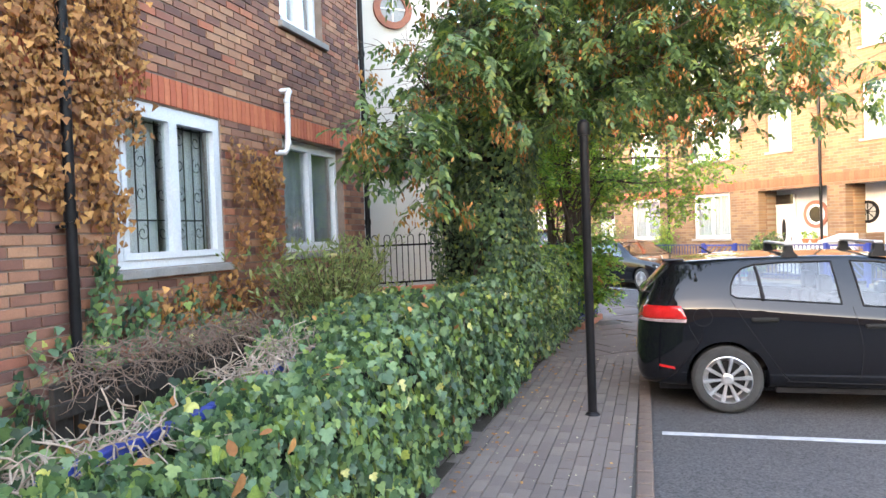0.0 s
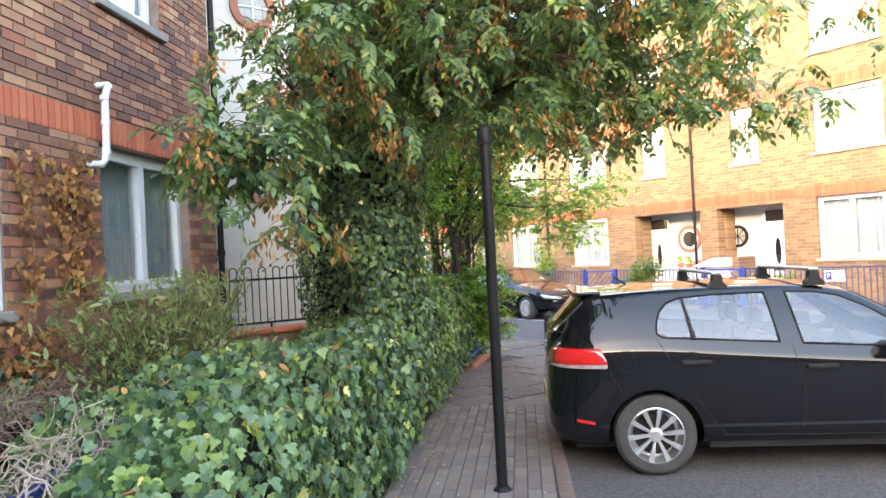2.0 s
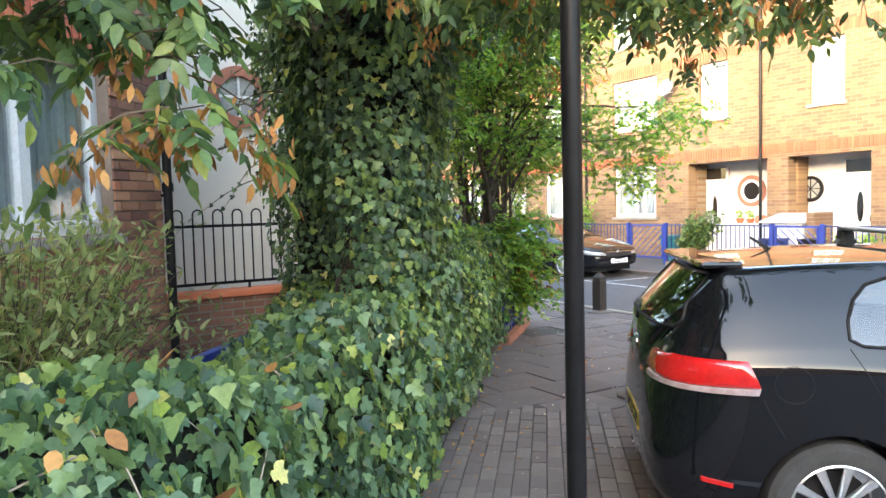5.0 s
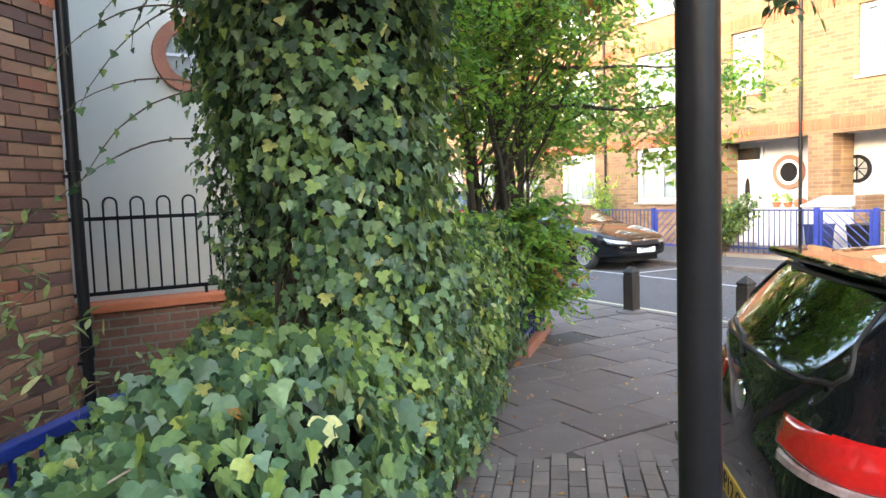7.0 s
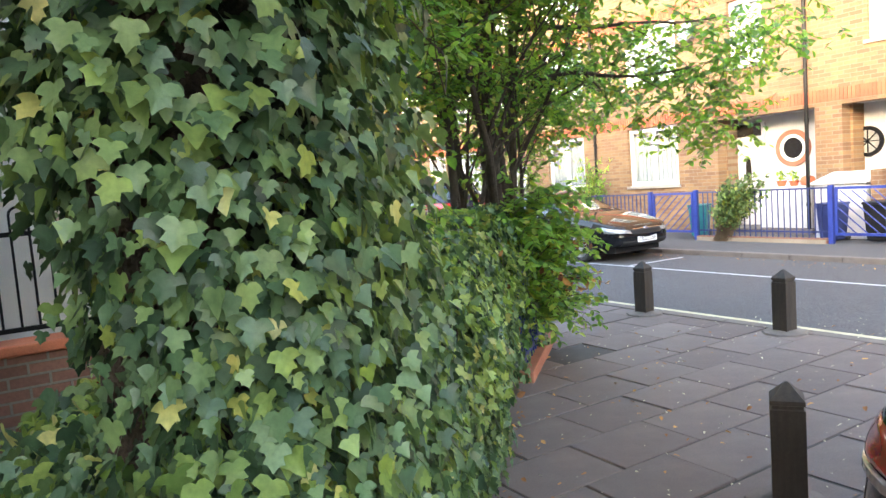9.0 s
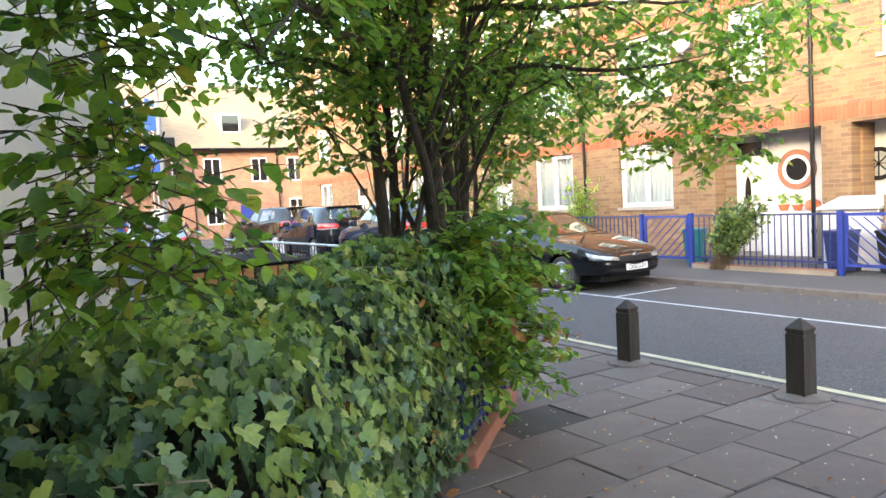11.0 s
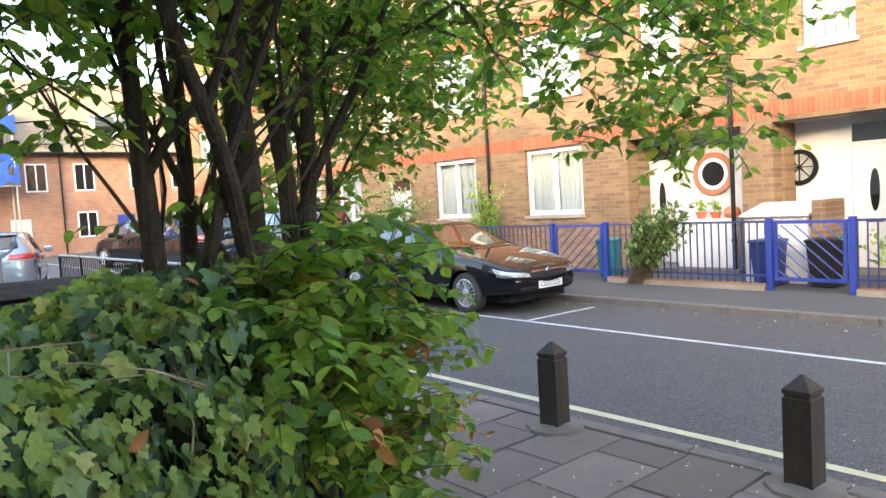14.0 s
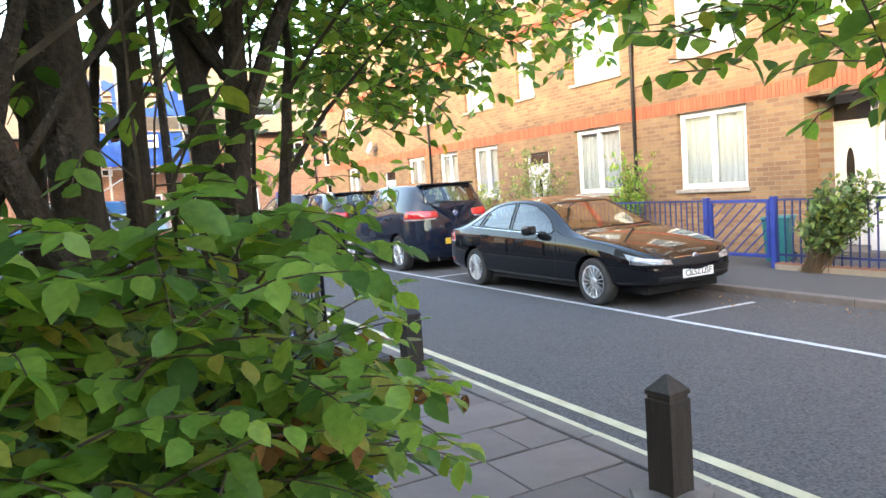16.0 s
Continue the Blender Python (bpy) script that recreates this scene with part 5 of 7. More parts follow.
def hedge_profile(u, s):
    """Place and outward direction on the hedge's skin; u runs from the path's edge, over the top, down behind."""
    L, R, H = hedge_left(s), hedge_right(s), hedge_h(s)
    w = R - L
    rr = 0.22
    a, b, c = H - rr, rr * math.pi / 2, w - 2 * rr
    tot = a + b + c + b + a * 0.5
    d = u * tot
    q = np.where(d < a, R, np.where(d < a + b, R - rr + rr * np.cos((d - a) / rr), np.where(d < a + b + c, R - rr - (d - a - b), L + rr - rr * np.sin((d - a - b - c) / rr))))
    z = np.where(d < a, d, np.where(d < a + b, H - rr + rr * np.sin((d - a) / rr), np.where(d < a + b + c, H, H - rr + rr * np.cos((d - a - b - c) / rr))))
    over = d > a + 2 * b + c
    q = np.where(over, L, q)
    z = np.where(over, H - rr - (d - a - 2 * b - c), z)
    low = np.interp(s, [3.6, 4.3, 6.0, 6.8, 7.5, 8.4, 9.8, 12.0, 12.8], [0.99, 0.90, 0.82, 0.64, 0.66, 0.80, 0.97, 0.82, 0.72])
    f = np.clip((q - L) / np.maximum(w, 0.1) / np.interp(s, [5.8, 6.5, 8.2, 9.0], [0.6, 0.9, 0.9, 0.65]), 0, 1)
    z = z * (low + (1 - low) * f)
    nq = np.where(d < a, 1.0, np.where(d < a + b, np.cos((d - a) / rr), np.where(d < a + b + c, 0.0, -np.sin(np.minimum((d - a - b - c) / rr, 1.57)))))
    nz = np.sqrt(np.maximum(0, 1 - nq ** 2))
    return q, z, nq, nz


def ivy_hedge():
    h = thing("ivy_hedge", "dense dark green ivy hedge spilling over a blue fence", "hedge")
    n = 56000
    s = G.uniform(1.2, 13.75, n)
    u = G.uniform(0, 1, n) ** 0.9
    q, z, nq, nz = hedge_profile(u, s)
    off = lump(q, s) * 0.10 + lump(z * 3, s, 2.3) * 0.05 + G.normal(0, 0.035, n) + 0.02
    q, z = q + nq * off, np.maximum(0.02, z + nz * off)
    # thinner growth at the foot and bare dry patches along the fence rail
    keep = (z > 0.06 + 0.12 * G.uniform(size=n) ** 2)
    rail = np.interp(s, [1.0, 2.3, 3.3, 3.9, 4.9, 5.54, 6.0], [-1.55, -1.57, -1.60, -1.76, -1.90, -2.02, -2.1])
    bare = (np.abs(q - rail) < 0.20) & (z > 0.6) & (((s > 1.9) & (s < 2.9)) | ((s > 3.5) & (s < 5.0))) & (G.uniform(size=n) < 0.85)
    keep &= ~bare
    keep &= ~((np.abs(q + 2.06) < 0.22) & (s > 6.6) & (s < 8.05) & (z > 0.62) & (G.uniform(size=n) < 0.94))
    keep &= ~((s > 12.55) & (nq > 0.5) & (z < 0.95) & (G.uniform(size=n) < 0.72))
    pos = pw(np.c_[q, s, z])[keep]
    nor = pw(np.c_[nq, np.zeros(n), nz])[keep] + rand_dirs(G, keep.sum()) * 0.75
    down = pw(np.c_[nq * 0.5, G.normal(0, 0.5, n), -np.ones(n)])[keep] + rand_dirs(G, keep.sum()) * 0.35
    size = G.uniform(0.03, 0.075, keep.sum()) * np.interp(s[keep], [4, 8, 12], [1.0, 1.0, 0.9])
    a = G.uniform(size=len(pos)) < 0.7
    tagged(leaves_mesh("foliage", M["ivy"], LOBED, pos[a], down[a], nor[a], size[a] * 1.08, h), kind="stuff")
    tagged(leaves_mesh("foliage", M["ivy"], IVY, pos[~a], down[~a], nor[~a], size[~a], h), kind="stuff")
    # pale top leaves, tint for lit and sun-grown ivy, thickest towards the street corner
    m = 7000
    sy = 12.9 - 5.4 * G.uniform(size=m) ** 1.4
    qy, zy, aq, az = hedge_profile(G.uniform(0.2, 0.85, m), sy)
    oy = lump(qy, sy) * 0.10 + G.normal(0.06, 0.03, m)
    up = (lump(qy * 2, sy, 1.7) > -0.25) & ~((qy < -1.78) & (sy > 6.3) & (sy < 8.2))
    tagged(leaves_mesh("pale_lit_foliage", M["ivy_pale_lit"], LOBED, pw(np.c_[qy + aq * oy, sy, zy + az * oy])[up], (pw(np.c_[aq * 0.7, G.normal(0, 0.6, m), -0.7 * np.ones(m)]) + rand_dirs(G, m) * 0.4)[up], (pw(np.c_[aq, 0 * aq, az + 0.3]) + rand_dirs(G, m) * 0.6)[up], G.uniform(0.03, 0.07, m)[up], h), kind="stuff")
    # near-black core in place of stems, painting the shade behind the leaves
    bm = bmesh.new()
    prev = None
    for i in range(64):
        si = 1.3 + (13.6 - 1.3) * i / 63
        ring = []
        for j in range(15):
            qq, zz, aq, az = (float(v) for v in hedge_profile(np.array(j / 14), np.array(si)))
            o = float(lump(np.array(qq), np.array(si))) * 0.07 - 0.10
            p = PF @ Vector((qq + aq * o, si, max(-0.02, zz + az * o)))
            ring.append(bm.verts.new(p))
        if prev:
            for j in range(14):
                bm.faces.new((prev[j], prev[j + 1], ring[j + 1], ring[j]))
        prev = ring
    part("shade_core", bm, M["shade_core"], h, smooth=True)
    # bare stems
    bm = bmesh.new()
    for k in range(110):
        si, ui = G.uniform(1.5, 13.5), G.uniform(0.15, 0.9)
        pts = []
        dirs = G.normal(0, 0.12)
        for j in range(5):
            qq, zz, aq, az = (float(v) for v in hedge_profile(np.array(min(1, max(0, ui + 0.035 * j))), np.array(si + dirs * j)))
            o = 0.0 + G.normal(0, 0.02)
            pts.append(PF @ Vector((qq + aq * o, si + dirs * j, zz + az * o)))
        add_tube(bm, pts, [0.003, 0.003, 0.0025, 0.002, 0.0015], 4, False)
    tagged(part("vine_growth", bm, M["vine"], h), kind="stuff")
    # brown leaves caught in it
    n = 260
    s = G.uniform(1.5, 13.6, n)
    q, z, nq, nz = hedge_profile(G.uniform(0, 0.8, n), s)
    pos = pw(np.c_[q + nq * 0.05, s, z + nz * 0.06])
    tagged(leaves_mesh("dead_foliage", M["dead"], OVAL, pos, rand_dirs(G, n), pw(np.c_[nq, 0 * nq, nz]) + rand_dirs(G, n) * 0.5, G.uniform(0.04, 0.08, n), h, curl=0.5), kind="stuff")


# near black, to stand for the shade deep in the ivy
M["shade_core"] = surface("ivy_shade", (0.006, 0.009, 0.005), (0.02, 0.026, 0.012), 9, 60, 0.95, bumps=1.0, dist=0.05)
ivy_hedge()


def tangle(name, label, q0, q1, s0, s1, zf, n, reach, rad, mat):
    t = thing(name, label, "vines")
    bm = bmesh.new()
    for k in range(n):
        f = G.uniform()
        p = np.array([q0 + (q1 - q0) * f + G.normal(0, 0.06), s0 + (s1 - s0) * f, zf + G.normal(0, 0.05)])
        d = np.array([G.normal(0, 0.5), G.normal(0, 1), G.normal(-0.1, 0.35)])
        d /= np.linalg.norm(d)
        pts = []
        for j in range(6):
            pts.append(PF @ Vector(p))
            d = d + G.normal(0, 0.45, 3) + np.array([0, 0, (zf - p[2]) * 0.8 - 0.12])
            d /= np.linalg.norm(d)
            p = p + d * reach / 6
        r = rad * G.uniform(0.5, 1.2)
        add_tube(bm, pts, [r, r, r * 0.9, r * 0.8, r * 0.6, r * 0.4], 5, False)
    tagged(part("vine_growth", bm, mat, t, smooth=True), kind="stuff")
    return t


tangle("dry_vines", "tangle of dry grey vine stems over the fence rail", -1.56, -1.58, 1.9, 2.9, 0.91, 190, 0.28, 0.0045, M["vine"])
tangle("dry_vines", "tangle of dry grey vine stems over the fence rail", -1.68, -1.90, 3.5, 5.0, 0.95, 260, 0.30, 0.0042, M["vine"])
tangle("dry_vines", "brown tangle of dry vine stems heaped on dark boards", -2.75, -2.75, 3.6, 6.2, 0.98, 620, 0.34, 0.0036, M["brown_vine"])


def blue_fence():
    f = thing("blue_fence", "blue painted metal fence overgrown with ivy", "fence")
    pts = [(-1.57, 1.0), (-1.57, 2.3), (-1.60, 3.3), (-1.76, 3.9), (-1.90, 4.9), (-2.02, 5.54), (-2.10, 6.0), (-2.06, 8.15)]
    w = [PF @ Vector((q, s, 0)) for q, s in pts]
    for a, b in zip(w, w[1:]):
        d = b - a
        ang = math.atan2(d.y, d.x)
        m = Matrix.Translation(a) @ Matrix.Rotation(ang, 4, "Z")
        part("rail", box(0, -0.03, 0.855, d.length - 0.003, 0.03, 0.90, bevel=0.006), M["blue"], f).matrix_basis = m
        n = int(d.length / 0.13)
        src = None
        for i in range(n):
            mm = m @ Matrix.Translation((0.06 + i * d.length / n, 0, 0))
            if src is None:
                src = part("bar", box(-0.008, -0.008, 0.0, 0.008, 0.008, 0.853), M["blue"], f)
                src.matrix_basis = mm
            else:
                share("bar", src, f, mm)


blue_fence()


def corner_fence():
    """Blue railings that close the planted bed at the street corner, on a low brick plinth."""
    f = thing("blue_fence", "blue metal railings on a brick plinth in the ivy", "fence")
    line = [Vector((7.46, 9.95, 0)), Vector((8.54, 10.93, 0)), Vector((8.62, 12.6, 0))]
    for a, b in zip(line, line[1:]):
        d = b - a
        m = Matrix.Translation(a) @ Matrix.Rotation(math.atan2(d.y, d.x), 4, "Z")
        part("plinth", box(-0.05, -0.09, -0.02, d.length + 0.05, 0.09, 0.09, bevel=0.012), M["ring"], f, "red brick plinth").matrix_basis = m
        for z in (0.16, 0.86):
            part("rail", box(0, -0.012, z, d.length, 0.012, z + 0.035), M["blue"], f).matrix_basis = m
        n = int(d.length / 0.12)
        for i in range(n + 1):
            part("bar", box(-0.008, -0.008, 0.09, 0.008, 0.008, 0.95), M["blue"], f).matrix_basis = m @ Matrix.Translation((i * d.length / n, 0, 0))


corner_fence()
# brick plinth along the hedge's foot
plinth = thing("hedge_plinth", "row of mossy red bricks at the hedge's foot", "brickwork", kind="structure")
p0, p1 = PF @ Vector((-1.07, 9.2, 0)), PF @ Vector((-1.0, 12.5, 0))
kerb_line(p0[:2], p1[:2], 0.11, -0.02, 0.055, 0.225, plinth, "plinth_brick")


def ivy_column(c):
    """An old trunk wrapped in ivy up to the crown."""
    C = Vector((4.25, 7.12, 0))
    def rad(z, a):
        base = np.interp(z, [0.3, 1.2, 1.9, 2.6, 3.4, 4.2], [0.30, 0.19, 0.31, 0.45, 0.58, 0.42])
        return base * (1 + 0.16 * np.sin(2 * a + z * 1.7) + 0.10 * np.sin(3 * a - z * 2.9 + 1) + 0.06 * np.sin(5 * a + z * 5))
    n = 34000
    a, z = G.uniform(0, math.tau, n), G.uniform(0.5, 4.1, n)
    r = rad(z, a) + G.normal(0, 0.06, n)
    lobe = G.uniform(size=n) < 0.42          # a second swelling further along the path
    lean = np.interp(z, [0.4, 1.3, 2.1], [0.20, 0.16, 0.0])
    cx, cy = C.x + 0.06 + lean * 0.76 + np.where(lobe, 0.34, 0), C.y - 0.05 - lean * 0.65 + np.where(lobe, 0.32, 0)
    r = np.where(lobe, r * 0.9 - 0.02, r)
    back = G.uniform(size=n) < 0.22          # and a third behind, by the railing
    cx, cy = np.where(back, C.x + 0.33, cx), np.where(back, C.y + 1.35, cy)
    r = np.where(back, np.interp(z, [0.5, 1.2, 2.0, 3.0, 4.1], [0.22, 0.28, 0.36, 0.42, 0.3]) + G.normal(0, 0.06, n), r)
    z = np.where(lobe, np.minimum(z, 3.6), z)
    out = np.c_[np.cos(a), np.sin(a), np.full(n, 0.35)]
    pos = np.c_[cx + r * np.cos(a), cy + r * np.sin(a), z]
    down = out * 0.45 + np.array([0, 0, -1.0]) + rand_dirs(G, n) * 0.35
    nor, size, pick = out + rand_dirs(G, n) * 0.7, G.uniform(0.028, 0.060, n), G.uniform(size=n) < 0.7
    for k, shape in ((pick, LOBED), (~pick, IVY)):
        tagged(leaves_mesh("ivy_foliage", M["ivy"], shape, pos[k], down[k], nor[k], size[k], c), kind="stuff")
    # near-black cores: shade between trunk and leaves, put into their colour
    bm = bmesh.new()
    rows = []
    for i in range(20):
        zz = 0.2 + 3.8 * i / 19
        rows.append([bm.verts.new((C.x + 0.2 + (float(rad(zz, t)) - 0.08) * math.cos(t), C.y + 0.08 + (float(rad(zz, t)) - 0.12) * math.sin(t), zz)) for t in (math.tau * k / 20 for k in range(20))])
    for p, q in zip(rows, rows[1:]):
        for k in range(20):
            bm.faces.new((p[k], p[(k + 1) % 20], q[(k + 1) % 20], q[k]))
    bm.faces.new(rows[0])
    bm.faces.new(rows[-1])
    part("ivy_shade_core", bm, M["shade_core"], c, smooth=True)
    part("ivy_shade_core", tube([(C.x + 0.33, C.y + 1.35, 0), (C.x + 0.33, C.y + 1.35, 1.2), (C.x + 0.33, C.y + 1.35, 2.4), (C.x + 0.33, C.y + 1.35, 3.9)], [0.14, 0.18, 0.27, 0.2], 14), M["shade_core"], c, smooth=True)
    # trailing sprays reaching towards the pale wall
    bm = bmesh.new()
    lp, la, ln = [], [], []
    for k in range(9):
        t = G.uniform(1.9, 3.4)
        zz = G.uniform(1.3, 3.2)
        p = Vector((C.x + 0.4 * math.cos(t), C.y + 0.4 * math.sin(t), zz))
        d = Vector((math.cos(t) + G.normal(0, 0.3), math.sin(t) + G.normal(0, 0.3), G.normal(0, 0.4))).normalized()
        pts = [p]
        for j in range(7):
            d = (d + Vector((G.normal(0, 0.12), G.normal(0, 0.12), -0.16))).normalized()
            p = p + d * 0.08
            pts.append(p.copy())
            lp.append(tuple(p))
            la.append(tuple(d + Vector((G.normal(0, 0.5), G.normal(0, 0.5), -0.5))))
            ln.append((G.normal(), G.normal(), 1.0))
        add_tube(bm, pts, [0.004] * 4 + [0.003, 0.0025, 0.002, 0.0015], 4, False)
    tagged(part("ivy_trail", bm, M["twig"], c), kind="stuff")
    tagged(leaves_mesh("ivy_spray", M["ivy"], IVY, lp, la, ln, G.uniform(0.02, 0.042, len(lp)), c), kind="stuff")



class Grower:
    """Grows limbs from given starts; keeps segments, and twigs that bear leaves."""

    def __init__(self, seed):
        self.g = np.random.default_rng(seed)
        self.limbs, self.bm_twig, self.twigs = [], bmesh.new(), []
        self.floor, self.box = 0.0, None

    def start(self):
        self.limbs.append(bmesh.new())
        return self.limbs[-1]

    def limb(self, p, d, length, r, depth, droop=0.0, spread=0.7, kids=4, clear=None):
        g = self.g
        n = max(4, int(length / 0.14))
        pts, rs = [Vector(p)], [r]
        d = Vector(d).normalized()
        marks = []
        for i in range(n):
            f = (i + 1) / n
            d = (d + Vector(g.normal(0, 0.09 if depth > 1 else 0.03, 3)) + Vector((0, 0, -droop * f * 0.12 + (0.03 if depth < 2 else 0)))).normalized()
            if pts[-1].z + d.z * 0.4 < self.floor:
                d = Vector((d.x, d.y, abs(d.z) + 0.25)).normalized()
            pts.append(pts[-1] + d * (length / n))
            rs.append(max(0.002, r * (1 - 0.72 * f)))
            marks.append((pts[-1].copy(), d.copy(), f, rs[-1]))
        add_tube(self.limbs[-1] if r > 0.012 else self.bm_twig, pts, rs, 9 if r > 0.03 else (6 if r > 0.012 else 4), True)
        if depth >= 3 or r < 0.006:
            self.twigs.append(pts)
            return
        m = kids + int(g.integers(0, 2))
        for k in range(m):
            mk = marks[min(len(marks) - 1, int(len(marks) * (0.25 + 0.75 * (k + g.uniform(0.2, 0.8)) / m)))]
            side = Vector(g.normal(0, 1, 3))
            side = (side - mk[1] * side.dot(mk[1])).normalized()
            nd = (mk[1] * (1 - spread * 0.5) + side * spread + Vector((0, 0, 0.1))).normalized()
            self.limb(mk[0], nd, length * g.uniform(0.38, 0.6), mk[3] * 0.6, depth + 1, droop, spread, kids)
        self.limb(pts[-1], d, length * 0.42, rs[-1] * 0.9, depth + 1, droop, spread, kids)


def clear_of_walk(p):
    """Room for a walker along the footpath."""
    a = np.asarray(p) @ PFa
    q, s, z = a[:, 0], a[:, 1], a[:, 2]
    lane = np.interp(s, [0, 2, 4, 6, 7, 8, 9, 10, 11, 12], [0.4, 0.2, -0.1, -0.35, -0.5, -0.5, -0.4, -0.1, 0.15, 0.35])
    return (np.abs(q - lane) > np.where(s < 9, 0.55, 0.75)) | (z > 2.35) | (s > 12.4)


def in_ellipsoids(g, n, shapes):
    """Random places inside a union of ellipsoids, denser towards the skin, thinned into clumps with gaps."""
    vol = np.array([r[0] * r[1] * r[2] for _, r in shapes])
    pick = g.choice(len(shapes), n, p=vol / vol.sum())
    c, r = np.array([a for a, _ in shapes])[pick], np.array([b for _, b in shapes])[pick]
    p = c + rand_dirs(g, n) * (g.uniform(0, 1, n) ** 0.45)[:, None] * r
    k = np.sin(p[:, 0] * 3.1 + p[:, 2] * 2.3) + np.sin(p[:, 1] * 3.7 + p[:, 0] * 1.1) + np.sin(p[:, 2] * 4.1 - p[:, 1] * 1.9) + g.normal(0, 0.5, n)
    return p[k > -0.75]


def ash_tree():
    t = thing("ash_tree", "ivy-clad ash tree with feathery leaves and brown seed keys", "tree")
    ivy_column(t)
    gr = Grower(5)
    gr.floor = 2.25
    C = Vector((4.25, 7.12, 0))
    part("trunk", tube([C + Vector((0, 0, -0.05)), C + Vector((0.05, 0.02, 1.4)), C + Vector((0.05, -0.05, 2.6)), C + Vector((0.1, -0.1, 3.5))], [0.20, 0.16, 0.13, 0.10], 12), M["bark"], t, smooth=True)
    starts = [((0.0, 0.0, 2.5), (-0.5, -1.0, 0.45), 1.6, 0.04), ((0.05, -0.05, 2.7), (0.55, -1.0, 0.5), 2.0, 0.045), ((0.05, 0, 2.8), (1.0, -0.75, 0.35), 2.6, 0.05),
              ((0.05, 0, 2.9), (1.0, -0.2, 0.5), 2.2, 0.045), ((0.05, 0, 2.7), (-1.0, -0.35, 0.5), 1.3, 0.035), ((0.1, 0, 3.1), (0.2, -0.8, 0.8), 2.0, 0.045),
              ((0.1, 0, 3.1), (0.9, 0.5, 0.7), 2.0, 0.045), ((0.1, -0.1, 3.4), (0.3, -0.1, 1.0), 1.8, 0.05), ((0.1, -0.1, 3.4), (0.9, -0.7, 0.75), 2.6, 0.05)]
    for p, d, L, r in starts:
        gr.start()
        gr.limb(C + Vector(p), d, L, r, 1, droop=0.5, spread=0.7, kids=4)
    for bm in gr.limbs:
        part("limb", bm, M["bark"], t, smooth=True)
    g = gr.g
    shapes = [((4.6, 6.4, 3.4), (1.3, 1.3, 1.05)), ((5.6, 5.6, 3.45), (1.7, 1.3, 0.85)), ((6.6, 4.6, 3.25), (1.15, 0.8, 0.6)), ((2.75, 5.75, 2.55), (0.6, 0.55, 0.6)), ((3.7, 5.7, 2.8), (0.6, 0.55, 0.5)), ((6.0, 7.5, 4.0), (1.8, 1.6, 1.1)), ((4.9, 6.3, 4.3), (2.2, 1.9, 0.8)), ((2.95, 5.5, 2.15), (0.42, 0.38, 0.42))] + 4 * [((2.88, 5.38, 2.15), (0.36, 0.28, 0.36)), ((2.65, 5.55, 2.4), (0.4, 0.34, 0.4))]
    roots = np.vstack([in_ellipsoids(g, 2600, shapes)] + [np.array([tuple(p) for tw in gr.twigs for p in tw[1::2]])])
    pos, al, no, sz = [], [], [], []
    kp = []
    for p in roots:
        p = Vector(p)
        q = PF.inverted() @ p
        if (q.x > -1.0 and p.z < 2.3) or p.z < 1.75 or (q.y > 6.9 and p.z < 2.6) or (q.x < -1.25 and q.y > 6.45 and p.z < 2.95) or (q.x < -1.75 and q.y > 6.6):
            continue
        a = g.uniform(0, math.tau)
        tip = p + Vector((math.cos(a), math.sin(a), g.uniform(-0.5, 0.2))) * 0.22
        add_tube(gr.bm_twig, [p, (p + tip) / 2 + Vector((0, 0, 0.02)), tip], [0.004, 0.003, 0.002], 3, False)
        for m in range(3):
            o = p.lerp(tip, g.uniform(0.2, 1.0))
            d = Vector((math.cos(a) * 0.6 + g.normal(0, 0.6), math.sin(a) * 0.6 + g.normal(0, 0.6), -0.6 + g.normal(0, 0.3))).normalized()
            L = g.uniform(0.16, 0.26)
            sidev = d.cross(Vector((g.normal(0, 0.3), g.normal(0, 0.3), 1))).normalized()
            up = sidev.cross(d)
            for k in range(5):
                b = o + d * (L * (0.3 + 0.7 * k / 4)) - Vector((0, 0, 0.04 * (k / 4) ** 2))
                for sg in ((-1, 1) if k < 4 else (0,)):
                    pos.append(tuple(b))
                    al.append(tuple(d * 0.75 + sidev * sg * 0.9 + Vector((0, 0, -0.25))))
                    no.append(tuple(up + Vector(g.normal(0, 0.2, 3))))
                    sz.append(g.uniform(0.055, 0.09))
        if g.uniform() < 0.26:
            kp.append(tip)
    tagged(part("fine_growth", gr.bm_twig, M["twig"], t, smooth=True), kind="stuff")
    pos, al, no, sz = map(np.array, (pos, al, no, sz))
    loc = pos @ PFa
    low = (loc[:, 0] < -0.9) & (loc[:, 1] > 5.95) & (pos[:, 2] < 1.75 + 0.42 * (loc[:, 1] - 5.2))
    k = clear_of_walk(pos) & (pos[:, 2] > 1.62) & ~((loc[:, 1] > 6.7) & (loc[:, 0] < -1.9)) & ~low
    tagged(leaves_mesh("foliage", M["ash"], LANCE * np.array([1.5, 1.0]), pos[k], al[k], no[k], sz[k], t), kind="stuff")
    pos, al, no, sz = [], [], [], []
    for p in kp:
        for _ in range(30):
            pos.append(tuple(p + Vector(g.normal(0, 0.05, 3)) + Vector((0, 0, -0.06))))
            al.append((g.normal(0, 0.35), g.normal(0, 0.35), -1))
            no.append(tuple(g.normal(0, 1, 3)))
            sz.append(g.uniform(0.04, 0.06))
    pos, al, no, sz = map(np.array, (pos, al, no, sz))
    loc = pos @ PFa
